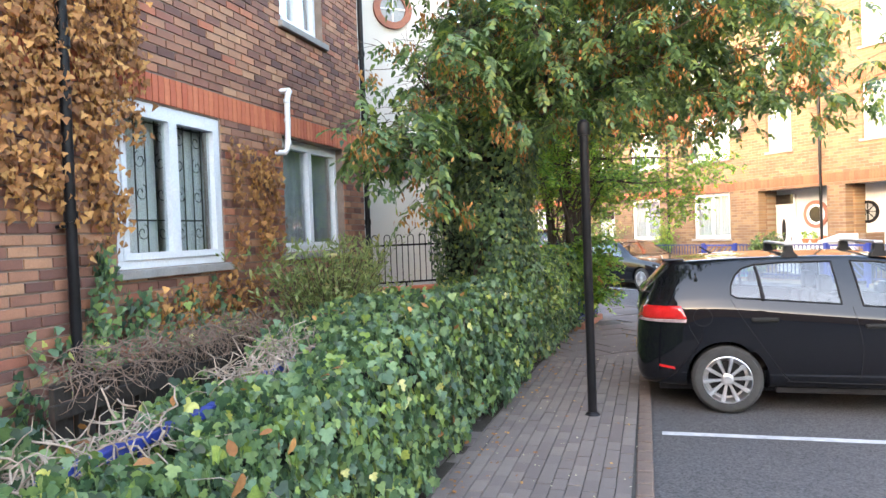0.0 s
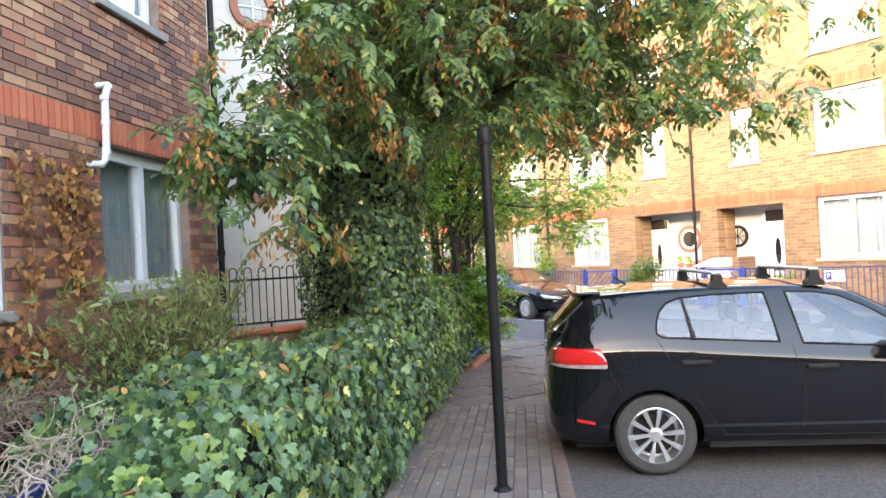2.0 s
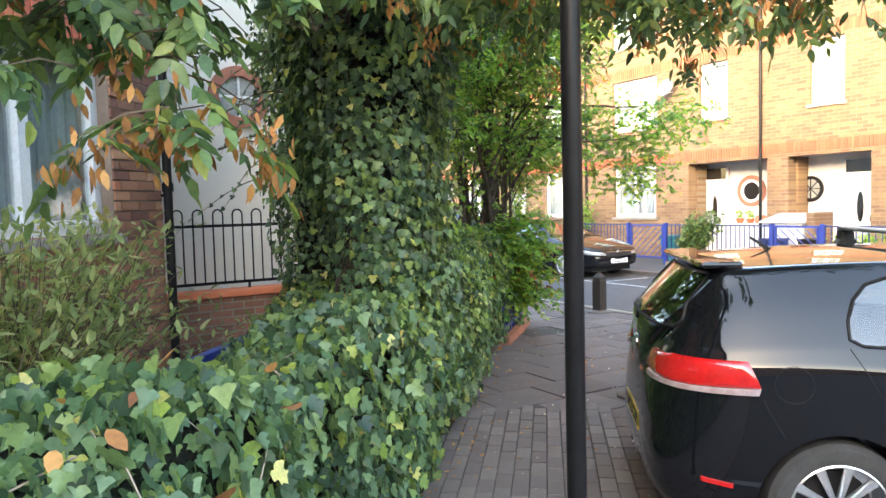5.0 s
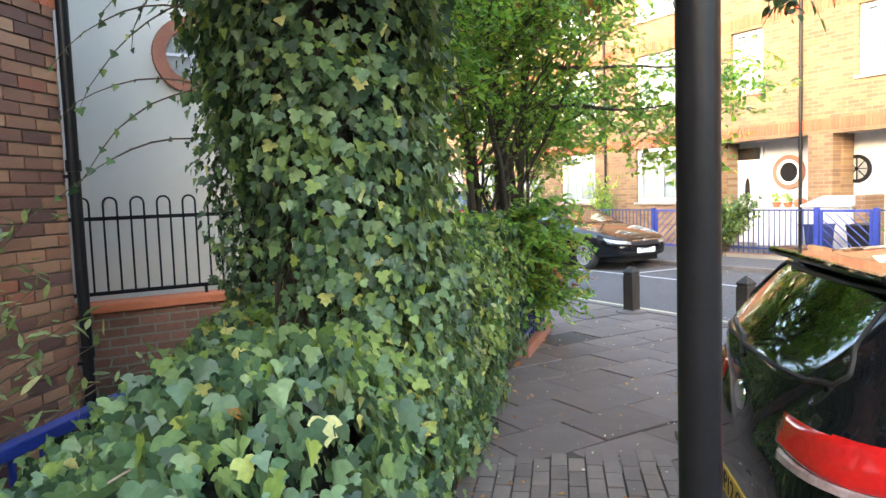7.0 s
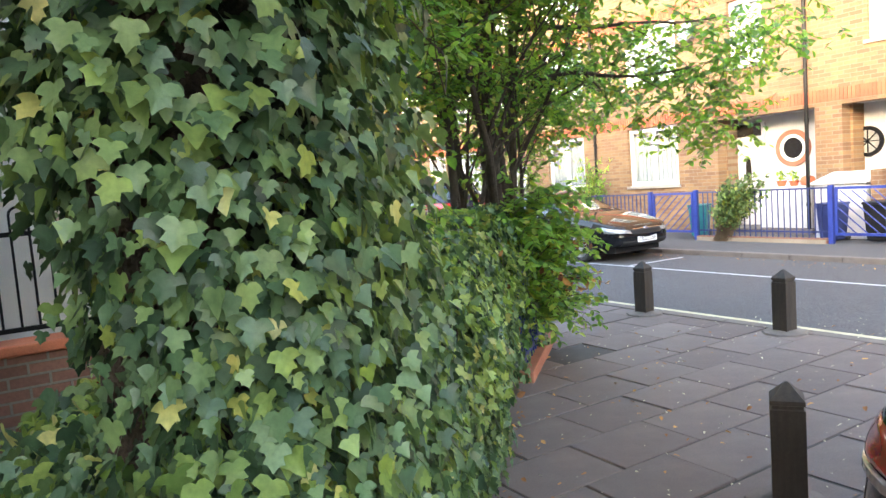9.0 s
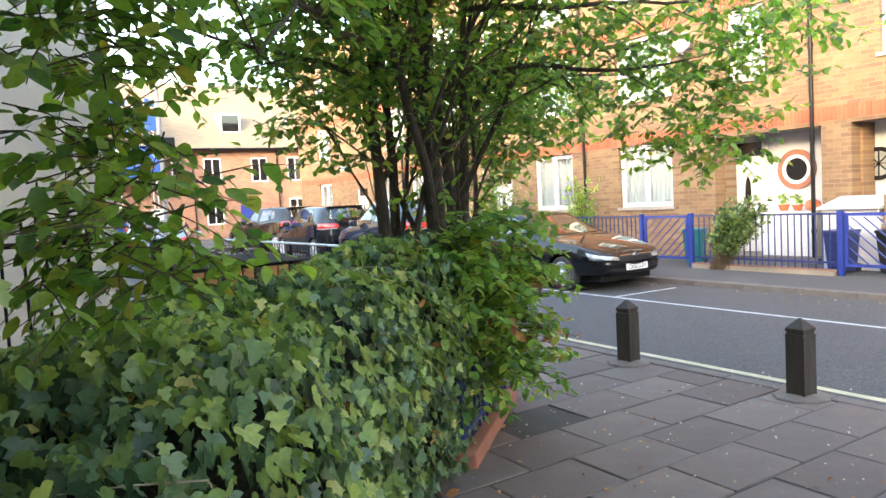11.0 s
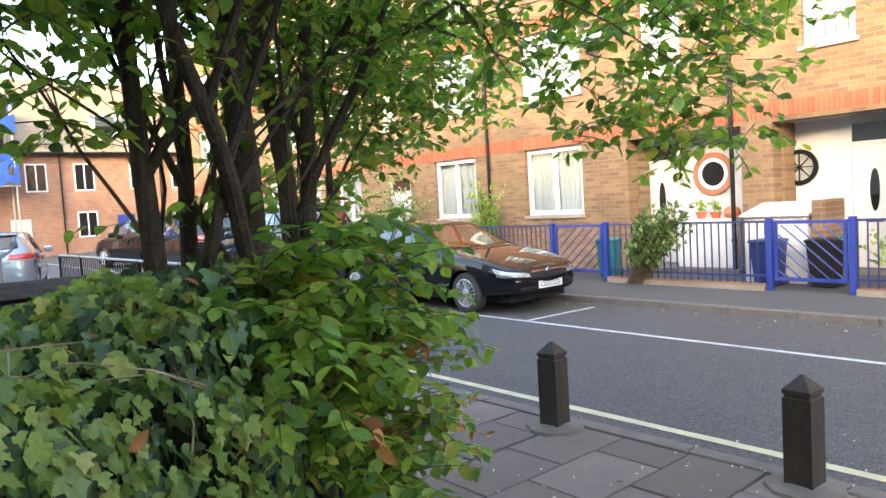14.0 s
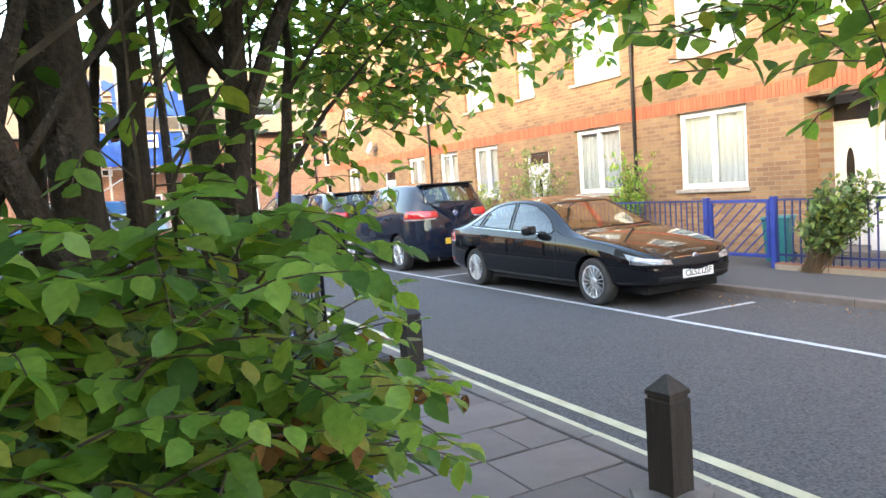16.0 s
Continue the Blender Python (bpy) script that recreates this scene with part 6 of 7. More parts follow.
    low = (loc[:, 0] < -0.9) & (loc[:, 1] > 5.9) & (pos[:, 2] < 2.75)
    k = clear_of_walk(pos) & (pos[:, 2] > 1.65) & ~low
    tagged(leaves_mesh("seed_keys", M["keys"], LANCE * np.array([1.3, 1.0]), pos[k], al[k], no[k], sz[k], t), kind="stuff")


ash_tree()


def corner_tree():
    t = thing("corner_tree", "many-stemmed dark-barked tree with oval green leaves", "tree")
    gr = Grower(23)
    stems = [((7.73, 10.46), (0.0, 0.0, 1.0), 4.4, 0.082), ((7.56, 10.60), (-0.42, 0.04, 1.0), 3.4, 0.065), ((8.06, 10.86), (0.0, -0.02, 1.0), 4.0, 0.065), ((8.02, 10.82), (0.13, -0.05, 1.0), 3.4, 0.062),
             ((7.64, 10.80), (-0.22, 0.1, 1.0), 3.6, 0.055), ((7.88, 10.76), (0.06, 0.12, 1.0), 3.6, 0.06), ((7.50, 10.66), (-0.3, -0.12, 1.0), 3.0, 0.03), ((7.84, 10.55), (0.22, -0.1, 1.0), 2.6, 0.022), ((8.0, 10.8), (0.18, 0.05, 1.0), 3.0, 0.028)]
    gr.floor = 1.9
    for (x, y), d, L, r in stems:
        gr.start()
        gr.limb((x, y, -0.05), d, L, r, 1, droop=0.1, spread=0.6, kids=4)
    for p, d, L, r in (((8.1, 10.35, 2.5), (0.60, -1.0, 0.15), 1.3, 0.022), ((7.9, 10.3, 2.9), (0.85, -0.75, 0.1), 1.6, 0.025), ((8.45, 10.9, 2.5), (1.0, -0.35, 0.2), 1.2, 0.022), ((7.1, 10.3, 2.4), (-1.0, 0.0, 0.45), 1.2, 0.02), ((7.3, 10.2, 2.8), (-0.5, -0.8, 0.5), 1.2, 0.02), ((7.3, 10.3, 2.6), (-0.72, -0.7, -0.02), 2.3, 0.024)):
        gr.start()
        gr.limb(p, d, L, r, 2, droop=0.5, spread=0.6, kids=4)
    for bm in gr.limbs:
        part("stem", bm, M["bark"], t, smooth=True)
    g = gr.g
    shapes = [((7.8, 10.5, 3.4), (1.35, 1.25, 1.15)), ((9.35, 9.6, 2.05), (0.6, 0.5, 0.36)), ((9.6, 9.15, 2.6), (0.7, 0.6, 0.45)), ((9.3, 9.9, 2.6), (1.0, 0.8, 0.5)), ((7.0, 10.5, 2.6), (0.75, 0.7, 0.8)), ((8.6, 11.2, 2.6), (0.85, 0.8, 0.9)), ((8.0, 10.5, 4.1), (1.7, 1.6, 0.6)), ((7.0, 9.7, 3.3), (0.9, 0.8, 0.6)), ((9.45, 11.65, 2.5), (0.85, 0.75, 0.6)), ((8.6, 11.5, 1.9), (0.5, 0.4, 0.5)), ((6.3, 9.6, 2.9), (0.6, 0.5, 0.35))] + 6 * [((5.5, 8.6, 2.3), (0.4, 0.35, 0.3)), ((6.2, 9.3, 2.55), (0.4, 0.35, 0.25)), ((5.38, 8.35, 1.75), (0.28, 0.3, 0.4))]
    roots = np.vstack([in_ellipsoids(g, 8200, shapes)] + [np.array([tuple(p) for tw in gr.twigs for p in tw[1::2]])])
    pos, al, no, sz = [], [], [], []
    for p in roots:
        p = Vector(p)
        a = g.uniform(0, math.tau)
        d = Vector((math.cos(a), math.sin(a), g.uniform(-0.7, 0.35))).normalized()
        L = g.uniform(0.16, 0.32)
        add_tube(gr.bm_twig, [p, p + d * L * 0.5, p + d * L + Vector((0, 0, -0.03))], [0.003, 0.0022, 0.0014], 3, False)
        for k in range(5):
            o = p + d * (L * (k + 1) / 5)
            sd = d.cross(Vector((0, 0, 1))).normalized() * (1 if k % 2 else -1)
            pos.append(tuple(o))
            al.append(tuple(d * 0.6 + sd * 0.8 + Vector((0, 0, -0.35)) + Vector(g.normal(0, 0.3, 3))))
            no.append((g.normal(0, 0.45), g.normal(0, 0.45), 1.0))
            sz.append(g.uniform(0.045, 0.08))
    tagged(part("fine_growth", gr.bm_twig, M["twig"], t, smooth=True), kind="stuff")
    pos, al, no, sz = map(np.array, (pos, al, no, sz))
    k = clear_of_walk(pos) & (pos[:, 2] > 1.25)
    tagged(leaves_mesh("foliage", M["shrub"], OVAL, pos[k], al[k], no[k], sz[k], t), kind="stuff")


corner_tree()


def corner_shrub():
    """Leafy young shoots round the foot of the stems, some dry."""
    t = thing("corner_shrub", "leafy green shoots with some dry leaves at the tree's foot", "shrub")
    g = np.random.default_rng(31)
    bm = bmesh.new()
    pos, al, no, sz, dp = [], [], [], [], []
    for k in range(190):
        a = g.uniform(-2.3, 0.9)
        rr = 0.32 * math.sqrt(g.uniform())
        p = Vector((7.86 + rr * math.cos(a), 10.42 + rr * math.sin(a), g.uniform(0.35, 1.1) if k % 9 else g.uniform(1.1, 1.55)))
        if k % 4 == 0:
            p = Vector((7.55 + g.normal(0, 0.14), 10.06 + g.normal(0, 0.1), g.uniform(0.9, 1.4)))
        d = Vector((math.cos(a) * 0.8 + g.normal(0, 0.3), math.sin(a) * 0.8 + g.normal(0, 0.3), 0.8 + g.normal(0, 0.35))).normalized()
        pts = [p]
        dry = k % 4 and g.uniform() < (0.13 if a > -1.2 else 0.03)
        for j in range(8):
            d = (d + Vector((math.cos(a) * 0.05, math.sin(a) * 0.05, -0.13)) + Vector(g.normal(0, 0.08, 3))).normalized()
            p = p + d * 0.062
            pts.append(p.copy())
            for sg in (-1, 1):
                sd = d.cross(Vector((0, 0, 1))).normalized() * sg
                (dp if dry else pos).append(tuple(p))
                if not dry:
                    al.append(tuple(d * 0.5 + sd * 0.8 + Vector((0, 0, -0.25)) + Vector(g.normal(0, 0.25, 3))))
                    no.append((g.normal(0, 0.35), g.normal(0, 0.35), 1.0))
                    sz.append(g.uniform(0.055, 0.115) * (1.1 - 0.05 * j))
        add_tube(bm, pts, [0.005 - 0.0005 * j for j in range(9)], 4, False)
    tagged(part("shoot_growth", bm, M["twig"], t), kind="stuff")
    pos, al, no, sz = map(np.array, (pos, al, no, sz))
    tagged(leaves_mesh("foliage", M["shrub"], OVAL, pos, al, no, sz, t), kind="stuff")
    dp = np.array(dp)
    tagged(leaves_mesh("dead_foliage", M["dead"], OVAL, dp, rand_dirs(g, len(dp)) + np.array([0, 0, -0.8]), rand_dirs(g, len(dp)), g.uniform(0.04, 0.08, len(dp)), t, curl=0.6), kind="stuff")


corner_shrub()


def pale_shrub(name, label, centre, spreadv, n, mat, size, frame_m=I4, outline=LANCE, seed=3):
    t = thing(name, label, "shrub")
    g = np.random.default_rng(seed)
    bm = bmesh.new()
    pos, al, no = [], [], []
    c = Vector(centre)
    for k in range(n):
        p = c + Vector((g.normal(0, spreadv[0] * 0.3), g.normal(0, spreadv[1] * 0.3), 0))
        tip = c + Vector((g.normal(0, spreadv[0]), g.normal(0, spreadv[1]), g.uniform(0.45, 1.0) * spreadv[2]))
        pts = []
        for j in range(7):
            f = j / 6
            q = p.lerp(tip, f) + Vector((0, 0, 0.12 * math.sin(f * 3.1)))
            pts.append(frame_m @ q)
            if j > 1:
                for _ in range(4):
                    pos.append(tuple(frame_m @ (q + Vector(g.normal(0, 0.03, 3)))))
                    dd = (tip - p).normalized() * 0.6 + Vector(g.normal(0, 0.6, 3))
                    al.append(tuple(dd))
                    no.append((g.normal(0, 0.4), g.normal(0, 0.4), 1))
        add_tube(bm, pts, [0.006 - 0.0007 * j for j in range(7)], 4, False)
    tagged(part("vine_growth", bm, M["twig"], t), kind="stuff")
    tagged(leaves_mesh("foliage", mat, outline, pos, al, no, g.uniform(size[0], size[1], len(pos)), t), kind="stuff")


pale_shrub("wild_shrub", "pale green feathery shrub growing behind the hedge", (-2.55, 6.7, 0.35), (0.26, 0.66, 1.3), 330, M["buddleia"], (0.05, 0.10), PF)
pale_shrub("garden_shrub", "rambling green shrub climbing the blue railings", (16.98, 15.05, 0.0), (0.16, 0.26, 1.35), 150, M["ash"], (0.06, 0.11), Matrix(((1, 0, 0, 0), (0, 1, -0.5, 0), (0, 0, 1, 0), (0, 0, 0, 1))), OVAL, 4)
pale_shrub("garden_shrub", "bright green upright bush by the terrace window", (18.2, 20.1, 0.0), (0.2, 0.3, 2.0), 60, M["shrub"], (0.08, 0.16), seed=5)
pale_shrub("garden_shrub", "small yellow-flowering bush behind the railings", (17.5, 10.9, 0.0), (0.25, 0.3, 0.9), 40, M["shrub"], (0.06, 0.1), outline=OVAL, seed=6)
pale_shrub("garden_shrub", "straggling rose bush before the terrace", (18.0, 23.2, 0.0), (0.3, 0.7, 2.4), 60, M["buddleia"], (0.06, 0.12), outline=OVAL, seed=8)
for k, yy in enumerate((26.0, 28.4, 30.6, 33.0, 36.0)):
    pale_shrub("garden_shrub", "dusty green hedge shrub before the terrace", (17.9, yy, 0.0), (0.3, 0.9, 1.7), 60, M["buddleia"], (0.08, 0.14), outline=OVAL, seed=9 + k)


# creeper on the near wall
def creeper(name, label, mat, regions, size, seed):
    t = thing(name, label, "creeper")
    g = np.random.default_rng(seed)
    bm = bmesh.new()
    pos, al, no = [], [], []
    for s0, s1, z0, z1, n, hang in regions:
        for k in range(n):
            s, z = g.uniform(s0, s1), z1 - (z1 - z0) * g.uniform() ** hang
            pts = []
            x = 0.02
            for j in range(6):
                pts.append(WM @ Vector((x + 0.012 * j * g.uniform(), s, z)))
                s += g.normal(0, 0.025)
                z -= g.uniform(0.02, 0.07)
                for _ in range(2):
                    pos.append(tuple(WM @ Vector((0.03 + abs(g.normal(0, 0.045)), s + g.normal(0, 0.03), z + g.normal(0, 0.03)))))
                    al.append(tuple(PF.to_3x3() @ Vector((0.3, g.normal(0, 0.6), -1))))
                    no.append(tuple(PF.to_3x3() @ Vector((1, g.normal(0, 0.6), g.normal(0.3, 0.5)))))
            if k % 3 == 0:
                add_tube(bm, pts, 0.003, 4, False)
    tagged(part("vine_growth", bm, M["twig"], t), kind="stuff")
    tagged(leaves_mesh("foliage", mat, IVY, pos, al, no, g.uniform(size[0], size[1], len(pos)), t, curl=0.3), kind="stuff")


creeper("dead_creeper", "dead brown creeper hanging on the brick wall", M["dead"],
        [(3.2, 4.95, 2.75, 4.6, 420, 0.8), (3.3, 4.2, 2.1, 2.9, 50, 0.6), (4.35, 4.62, 1.8, 2.7, 30, 0.8), (6.15, 6.95, 1.6, 2.75, 55, 1.0), (5.0, 6.6, 1.15, 1.45, 45, 1.0), (2.2, 3.2, 2.0, 4.4, 140, 0.8)], (0.03, 0.065), 17)
creeper("green_creeper", "young green ivy creeping up the brick wall", M["ivy"], [(4.25, 4.5, 1.0, 1.9, 18, 1.0), (4.6, 6.2, 0.9, 1.4, 40, 1.0), (3.4, 4.6, 0.5, 1.2, 30, 1.0)], (0.04, 0.08), 18)


# ---- blue railings and gates before the terrace ----
RX = 17.09
def railings(y0, y1, label):
    f = thing("railing", label, "railing", "terrace railings")
    part("plinth", box(RX - 0.1, y0, -0.01, RX + 0.1, y1, 0.10, bevel=0.01), M["brick_far"], f, "red brick plinth")
    for z in (0.20, 1.03):
        part("rail", box(RX - 0.012, y0, z, RX + 0.012, y1, z + 0.035), M["navy"], f)
    n = int((y1 - y0) / 0.125)
    src = None
    for i in range(n + 1):
        mm = Matrix.Translation((RX, y0 + (y1 - y0) * i / n, 0))
        if src is None:
            src = part("bar", box(-0.009, -0.009, 0.10, 0.009, 0.009, 1.03), M["navy"], f)
            src.matrix_basis = mm
        else:
            share("bar", src, f, mm)


M["navy"] = surface("dark_blue_paint", (0.012, 0.02, 0.085), (0.02, 0.035, 0.14), 5, 80, 0.45, bumps=0.1)


def gate(y0, y1, lean, label):
    g = thing("metal_gate", label, "gate", "terrace gates")
    for y in (y0, y1):
        part("gate_post", box(RX - 0.045, y - 0.045, 0.0, RX + 0.045, y + 0.045, 1.10, bevel=0.008), M["blue"], g)
    a, b = y0 + 0.07, y1 - 0.07
    for bb in ((a, 0.16, a + 0.05, 1.06), (b - 0.05, 0.16, b, 1.06)):
        part("stile", box(RX - 0.02, bb[0], bb[1], RX + 0.02, bb[2], bb[3]), M["blue"], g)
    for z in (0.16, 1.01):
        part("rail", box(RX - 0.019, a + 0.05, z, RX + 0.019, b - 0.05, z + 0.05), M["blue"], g)
    w, h = b - a - 0.1, 0.80
    for k in range(-4, 7):
        o = k * 0.2
        pts = []
        for f in np.linspace(0, 1, 60):
            yy, zz = o + f * 1.6, f * 1.6 * 0.9
            if 0 <= yy <= w and 0 <= zz <= h:
                pts.append((yy, zz))
        if len(pts) > 1:
            p, q = pts[0], pts[-1]
            ys = [(a + 0.05 + (t[0] if lean > 0 else w - t[0])) for t in (p, q)]
            part("slat", tube([(RX, ys[0], 0.21 + p[1]), (RX, ys[1], 0.21 + q[1])], 0.012, 5), M["blue"], g)


gate(15.74, 17.02, -1, "blue metal gate with slanting bars, shut")
gate(11.58, 12.74, 1, "blue metal gate with slanting bars, shut")
gate(4.2, 5.4, 1, "blue metal gate with slanting bars, shut")
for y0, y1 in ((12.80, 15.68), (17.08, 23.6), (5.46, 11.52), (-6, 4.14), (24.8, 40.5)):
    railings(y0, y1, "dark blue metal railings on a red brick plinth")


def small(name, bm, mat, label, cat, smooth=False):
    return tagged(mesh_object(name, bm, mat, smooth), label, cat)


# things in the front gardens and porches
def wheelie_bin(x, y, mat, label, turn=0.0):
    b = thing("wheelie_bin", label, "bin", at=Matrix.Translation((x, y, 0)) @ Matrix.Rotation(turn, 4, "Z") @ Matrix.Scale(0.8, 4))
    bm = bmesh.new()
    lo = [bm.verts.new(v) for v in ((-0.2, -0.2, 0.03), (0.22, -0.2, 0.03), (0.22, 0.2, 0.03), (-0.2, 0.2, 0.03))]
    hi = [bm.verts.new(v) for v in ((-0.28, -0.25, 0.86), (0.28, -0.25, 0.86), (0.28, 0.25, 0.86), (-0.28, 0.25, 0.86))]
    for k in range(4):
        bm.faces.new((lo[k], lo[(k + 1) % 4], hi[(k + 1) % 4], hi[k]))
    bm.faces.new(lo)
    part("body", bm, mat, b)
    part("lid", box(-0.32, -0.28, 0.862, 0.31, 0.28, 0.93, bevel=0.03), mat, b)
    for sy in (-1, 1):
        part("wheel", lathe([(0.02, -0.02), (0.09, -0.02), (0.09, 0.02), (0.02, 0.02)], 16, Matrix.Translation((0.24, sy * 0.23, 0.09)) @ Matrix.Rotation(radians(90), 4, "X")), M["tyre"], b)


wheelie_bin(17.75, 12.2, M["trim"], "black wheelie bin behind the gate")
wheelie_bin(17.6, 13.0, M["navy"], "dark blue recycling bin behind the railings")
wheelie_bin(17.8, 16.2, M["teal"], "dark recycling box behind the gate", 0.4)


def bin_store():
    b = thing("bin_store", "white bin store with a sloping lid beside the porch", "bin store")
    part("body", box(17.95, 12.55, 0, 18.7, 13.55, 1.08, bevel=0.01), M["white"], b)
    bm = bmesh.new()
    vs = [bm.verts.new(v) for v in ((17.88, 12.5, 1.084), (17.88, 13.6, 1.084), (18.75, 13.6, 1.084), (18.75, 12.5, 1.084), (17.88, 12.5, 1.12), (17.88, 13.6, 1.12), (18.75, 13.6, 1.30), (18.75, 12.5, 1.30))]
    for f in ((0, 1, 2, 3), (4, 5, 6, 7), (0, 1, 5, 4), (1, 2, 6, 5), (2, 3, 7, 6), (3, 0, 4, 7)):
        bm.faces.new([vs[i] for i in f])
    part("lid", bm, M["white"], b)
    small("brick_pier", box(18.0, 12.28, 0, 18.75, 12.49, 1.32, bevel=0.01), M["stock"], "low brick pier beside the porch", "brickwork")


bin_store()
ledge = small("ledge", box(18.95, 14.2, 0.1, 19.5, 15.4, 1.02, bevel=0.01), M["white"], "white ledge below the round window", "ledge")
for k, (yy, h) in enumerate(((14.7, 0.12), (15.0, 0.13))):
    p = thing("flower_pot", "terracotta pot with a small green plant", "pot", "porch pots", at=Matrix.Translation((19.15, yy, 1.024)))
    part("pot", lathe([(0.07, 0), (0.10, h - 0.03), (0.115, h - 0.03), (0.115, h), (0.095, h), (0.09, h - 0.02)], 20), M["terracotta"], p, smooth=True)
    g = np.random.default_rng(40 + k)
    n = 40
    tagged(leaves_mesh("foliage", M["shrub"], OVAL, np.c_[g.normal(0, 0.05, n), g.normal(0, 0.05, n), g.uniform(h, h + 0.2, n)], rand_dirs(g, n) + np.array([0, 0, 0.6]), rand_dirs(g, n), g.uniform(0.05, 0.09, n), p), kind="stuff")
small("pumpkin", lathe([(0.01, 0.2), (0.06, 0.215), (0.13, 0.18), (0.16, 0.1), (0.13, 0.02), (0.05, 0.0)], 24, Matrix.Translation((19.1, 14.35, 1.026))), M["soldier"], "orange pumpkin on the porch ledge", "pumpkin", True)


def dish(y, z):
    d = thing("satellite_dish", "grey satellite dish on the terrace wall", "satellite dish", at=Matrix.Translation((FX, y, z)))
    part("bracket", tube([(0.0, 0, 0), (-0.2, 0, 0.0), (-0.25, 0, 0.08)], 0.018, 8), M["galv"], d)
    part("dish", lathe([(0.004, 0.0), (0.12, 0.015), (0.25, 0.06), (0.255, 0.055), (0.12, 0.005), (0.004, -0.01)], 28, Matrix.Translation((-0.28, 0, 0.1)) @ Matrix.Rotation(radians(-70), 4, "Y")), M["galv"], d, smooth=True)
    part("arm", tube([(-0.28, 0, -0.12), (-0.55, 0, -0.02)], 0.01, 6), M["galv"], d)


dish(16.95, 4.75)
dish(35.2, 3.3)


def notice():
    n = thing("parking_sign", "small white and blue parking sign on the railings", "sign", at=Matrix.Translation((RX - 0.03, 9.35, 0.86)))
    part("plate", box(-0.006, -0.22, -0.12, 0.006, 0.22, 0.12, bevel=0.003), M["plate_w"], n)
    part("blue_field", box(-0.010, 0.06, -0.09, -0.0062, 0.2, 0.09), M["blue"], n)
    writing("letter", "P", 0.16, M["plate_w"], Matrix.Translation((-0.0112, 0.13, 0)) @ Matrix.Rotation(radians(-90), 4, "Z") @ Matrix.Rotation(radians(90), 4, "X"), n)
    for k in range(3):
        part("text_bar", box(-0.008, -0.19, 0.05 - k * 0.05, -0.0062, 0.03, 0.065 - k * 0.05), M["ink"], n)


notice()


# ---- near house: fixings ----
def wall_pipe():
    p = thing("waste_pipe", "white plastic overflow pipe on the brick wall", "pipe", at=WM)
    part("pipe", tube([(-0.02, 7.18, 3.27), (0.10, 7.18, 3.27), (0.115, 7.16, 3.25), (0.12, 7.12, 3.22), (0.12, 7.09, 3.15), (0.12, 7.08, 2.70), (0.115, 7.07, 2.64), (0.10, 7.05, 2.60), (-0.02, 7.03, 2.60)], 0.030, 12), M["upvc"], p, smooth=True)
    for z in (3.12, 2.92, 2.68):
        part("collar", lathe([(0.036, 0), (0.036, 0.04)], 14, Matrix.Translation((0.12, 7.08, z))), M["upvc"], p, smooth=True)


wall_pipe()


def near_downpipe(s, x, z0, z1, label):
    p = thing("downpipe", label, "downpipe", at=WM)
    part("pipe", tube([(x, s, z0), (x, s, z1)], 0.036, 14), M["black"], p, smooth=True)
    for z in np.arange(z0 + 0.7, z1, 1.15):
        part("collar", lathe([(0.046, 0), (0.046, 0.07)], 14, Matrix.Translation((x, s, z))), M["black"], p, smooth=True)
        part("bracket", box(-0.02, s - 0.06, z - 0.04, x, s + 0.06, z - 0.02), M["black"], p)


near_downpipe(4.17, 0.075, 0.0, 6.7, "black downpipe on the near brick wall")
near_downpipe(END + 0.04, 0.03, 0.0, 6.7, "black downpipe at the corner of the near house")


def window_grille():
    """Scrolled ironwork inside the first window."""
    g = thing("window_grille", "scrolled iron security grille behind the window", "grille", at=WM)
    y0, y1, z0, z1 = 4.80, 5.90, 1.60, 2.72
    x = -0.13
    n = 9
    for i in range(n + 1):
        y = y0 + (y1 - y0) * i / n
        part("bar", tube([(x, y, z0), (x, y, z1)], 0.006, 5), M["black"], g)
    for z in (z0 + 0.28, z1 - 0.05):
        part("cross_bar", tube([(x, y0, z), (x, y1, z)], 0.007, 5), M["black"], g)
    for i in range(0, n, 2):
        y = y0 + (y1 - y0) * (i + 0.5) / n
        for zc, sg in ((1.78, 1), (2.10, 1), (2.36, -1), (2.58, 1)):
            pts = [(x, y + sg * (0.012 + 0.006 * a) * math.cos(a) * 1.3, zc + (0.012 + 0.006 * a) * math.sin(a) * 1.3) for a in np.linspace(0, 7.5, 22)]
            part("scroll", tube(pts, 0.004, 4), M["black"], g)


window_grille()
drape = thing("curtain", "grey-white curtain hanging behind the grille", "curtain", at=WM)
for a, b in ((4.72, 5.34), (5.46, 6.0)):
    bm = bmesh.new()
    prev = None
    for i in range(14):
        y = a + (b - a) * i / 13
        cur = (bm.verts.new((-0.17 + 0.012 * math.sin(i * 1.9), y, 1.5)), bm.verts.new((-0.17 + 0.012 * math.sin(i * 1.9), y, 2.8)))
        if prev:
            bm.faces.new((prev[0], cur[0], cur[1], prev[1]))
        prev = cur
    part("drape", bm, M["linen"], drape, smooth=True)

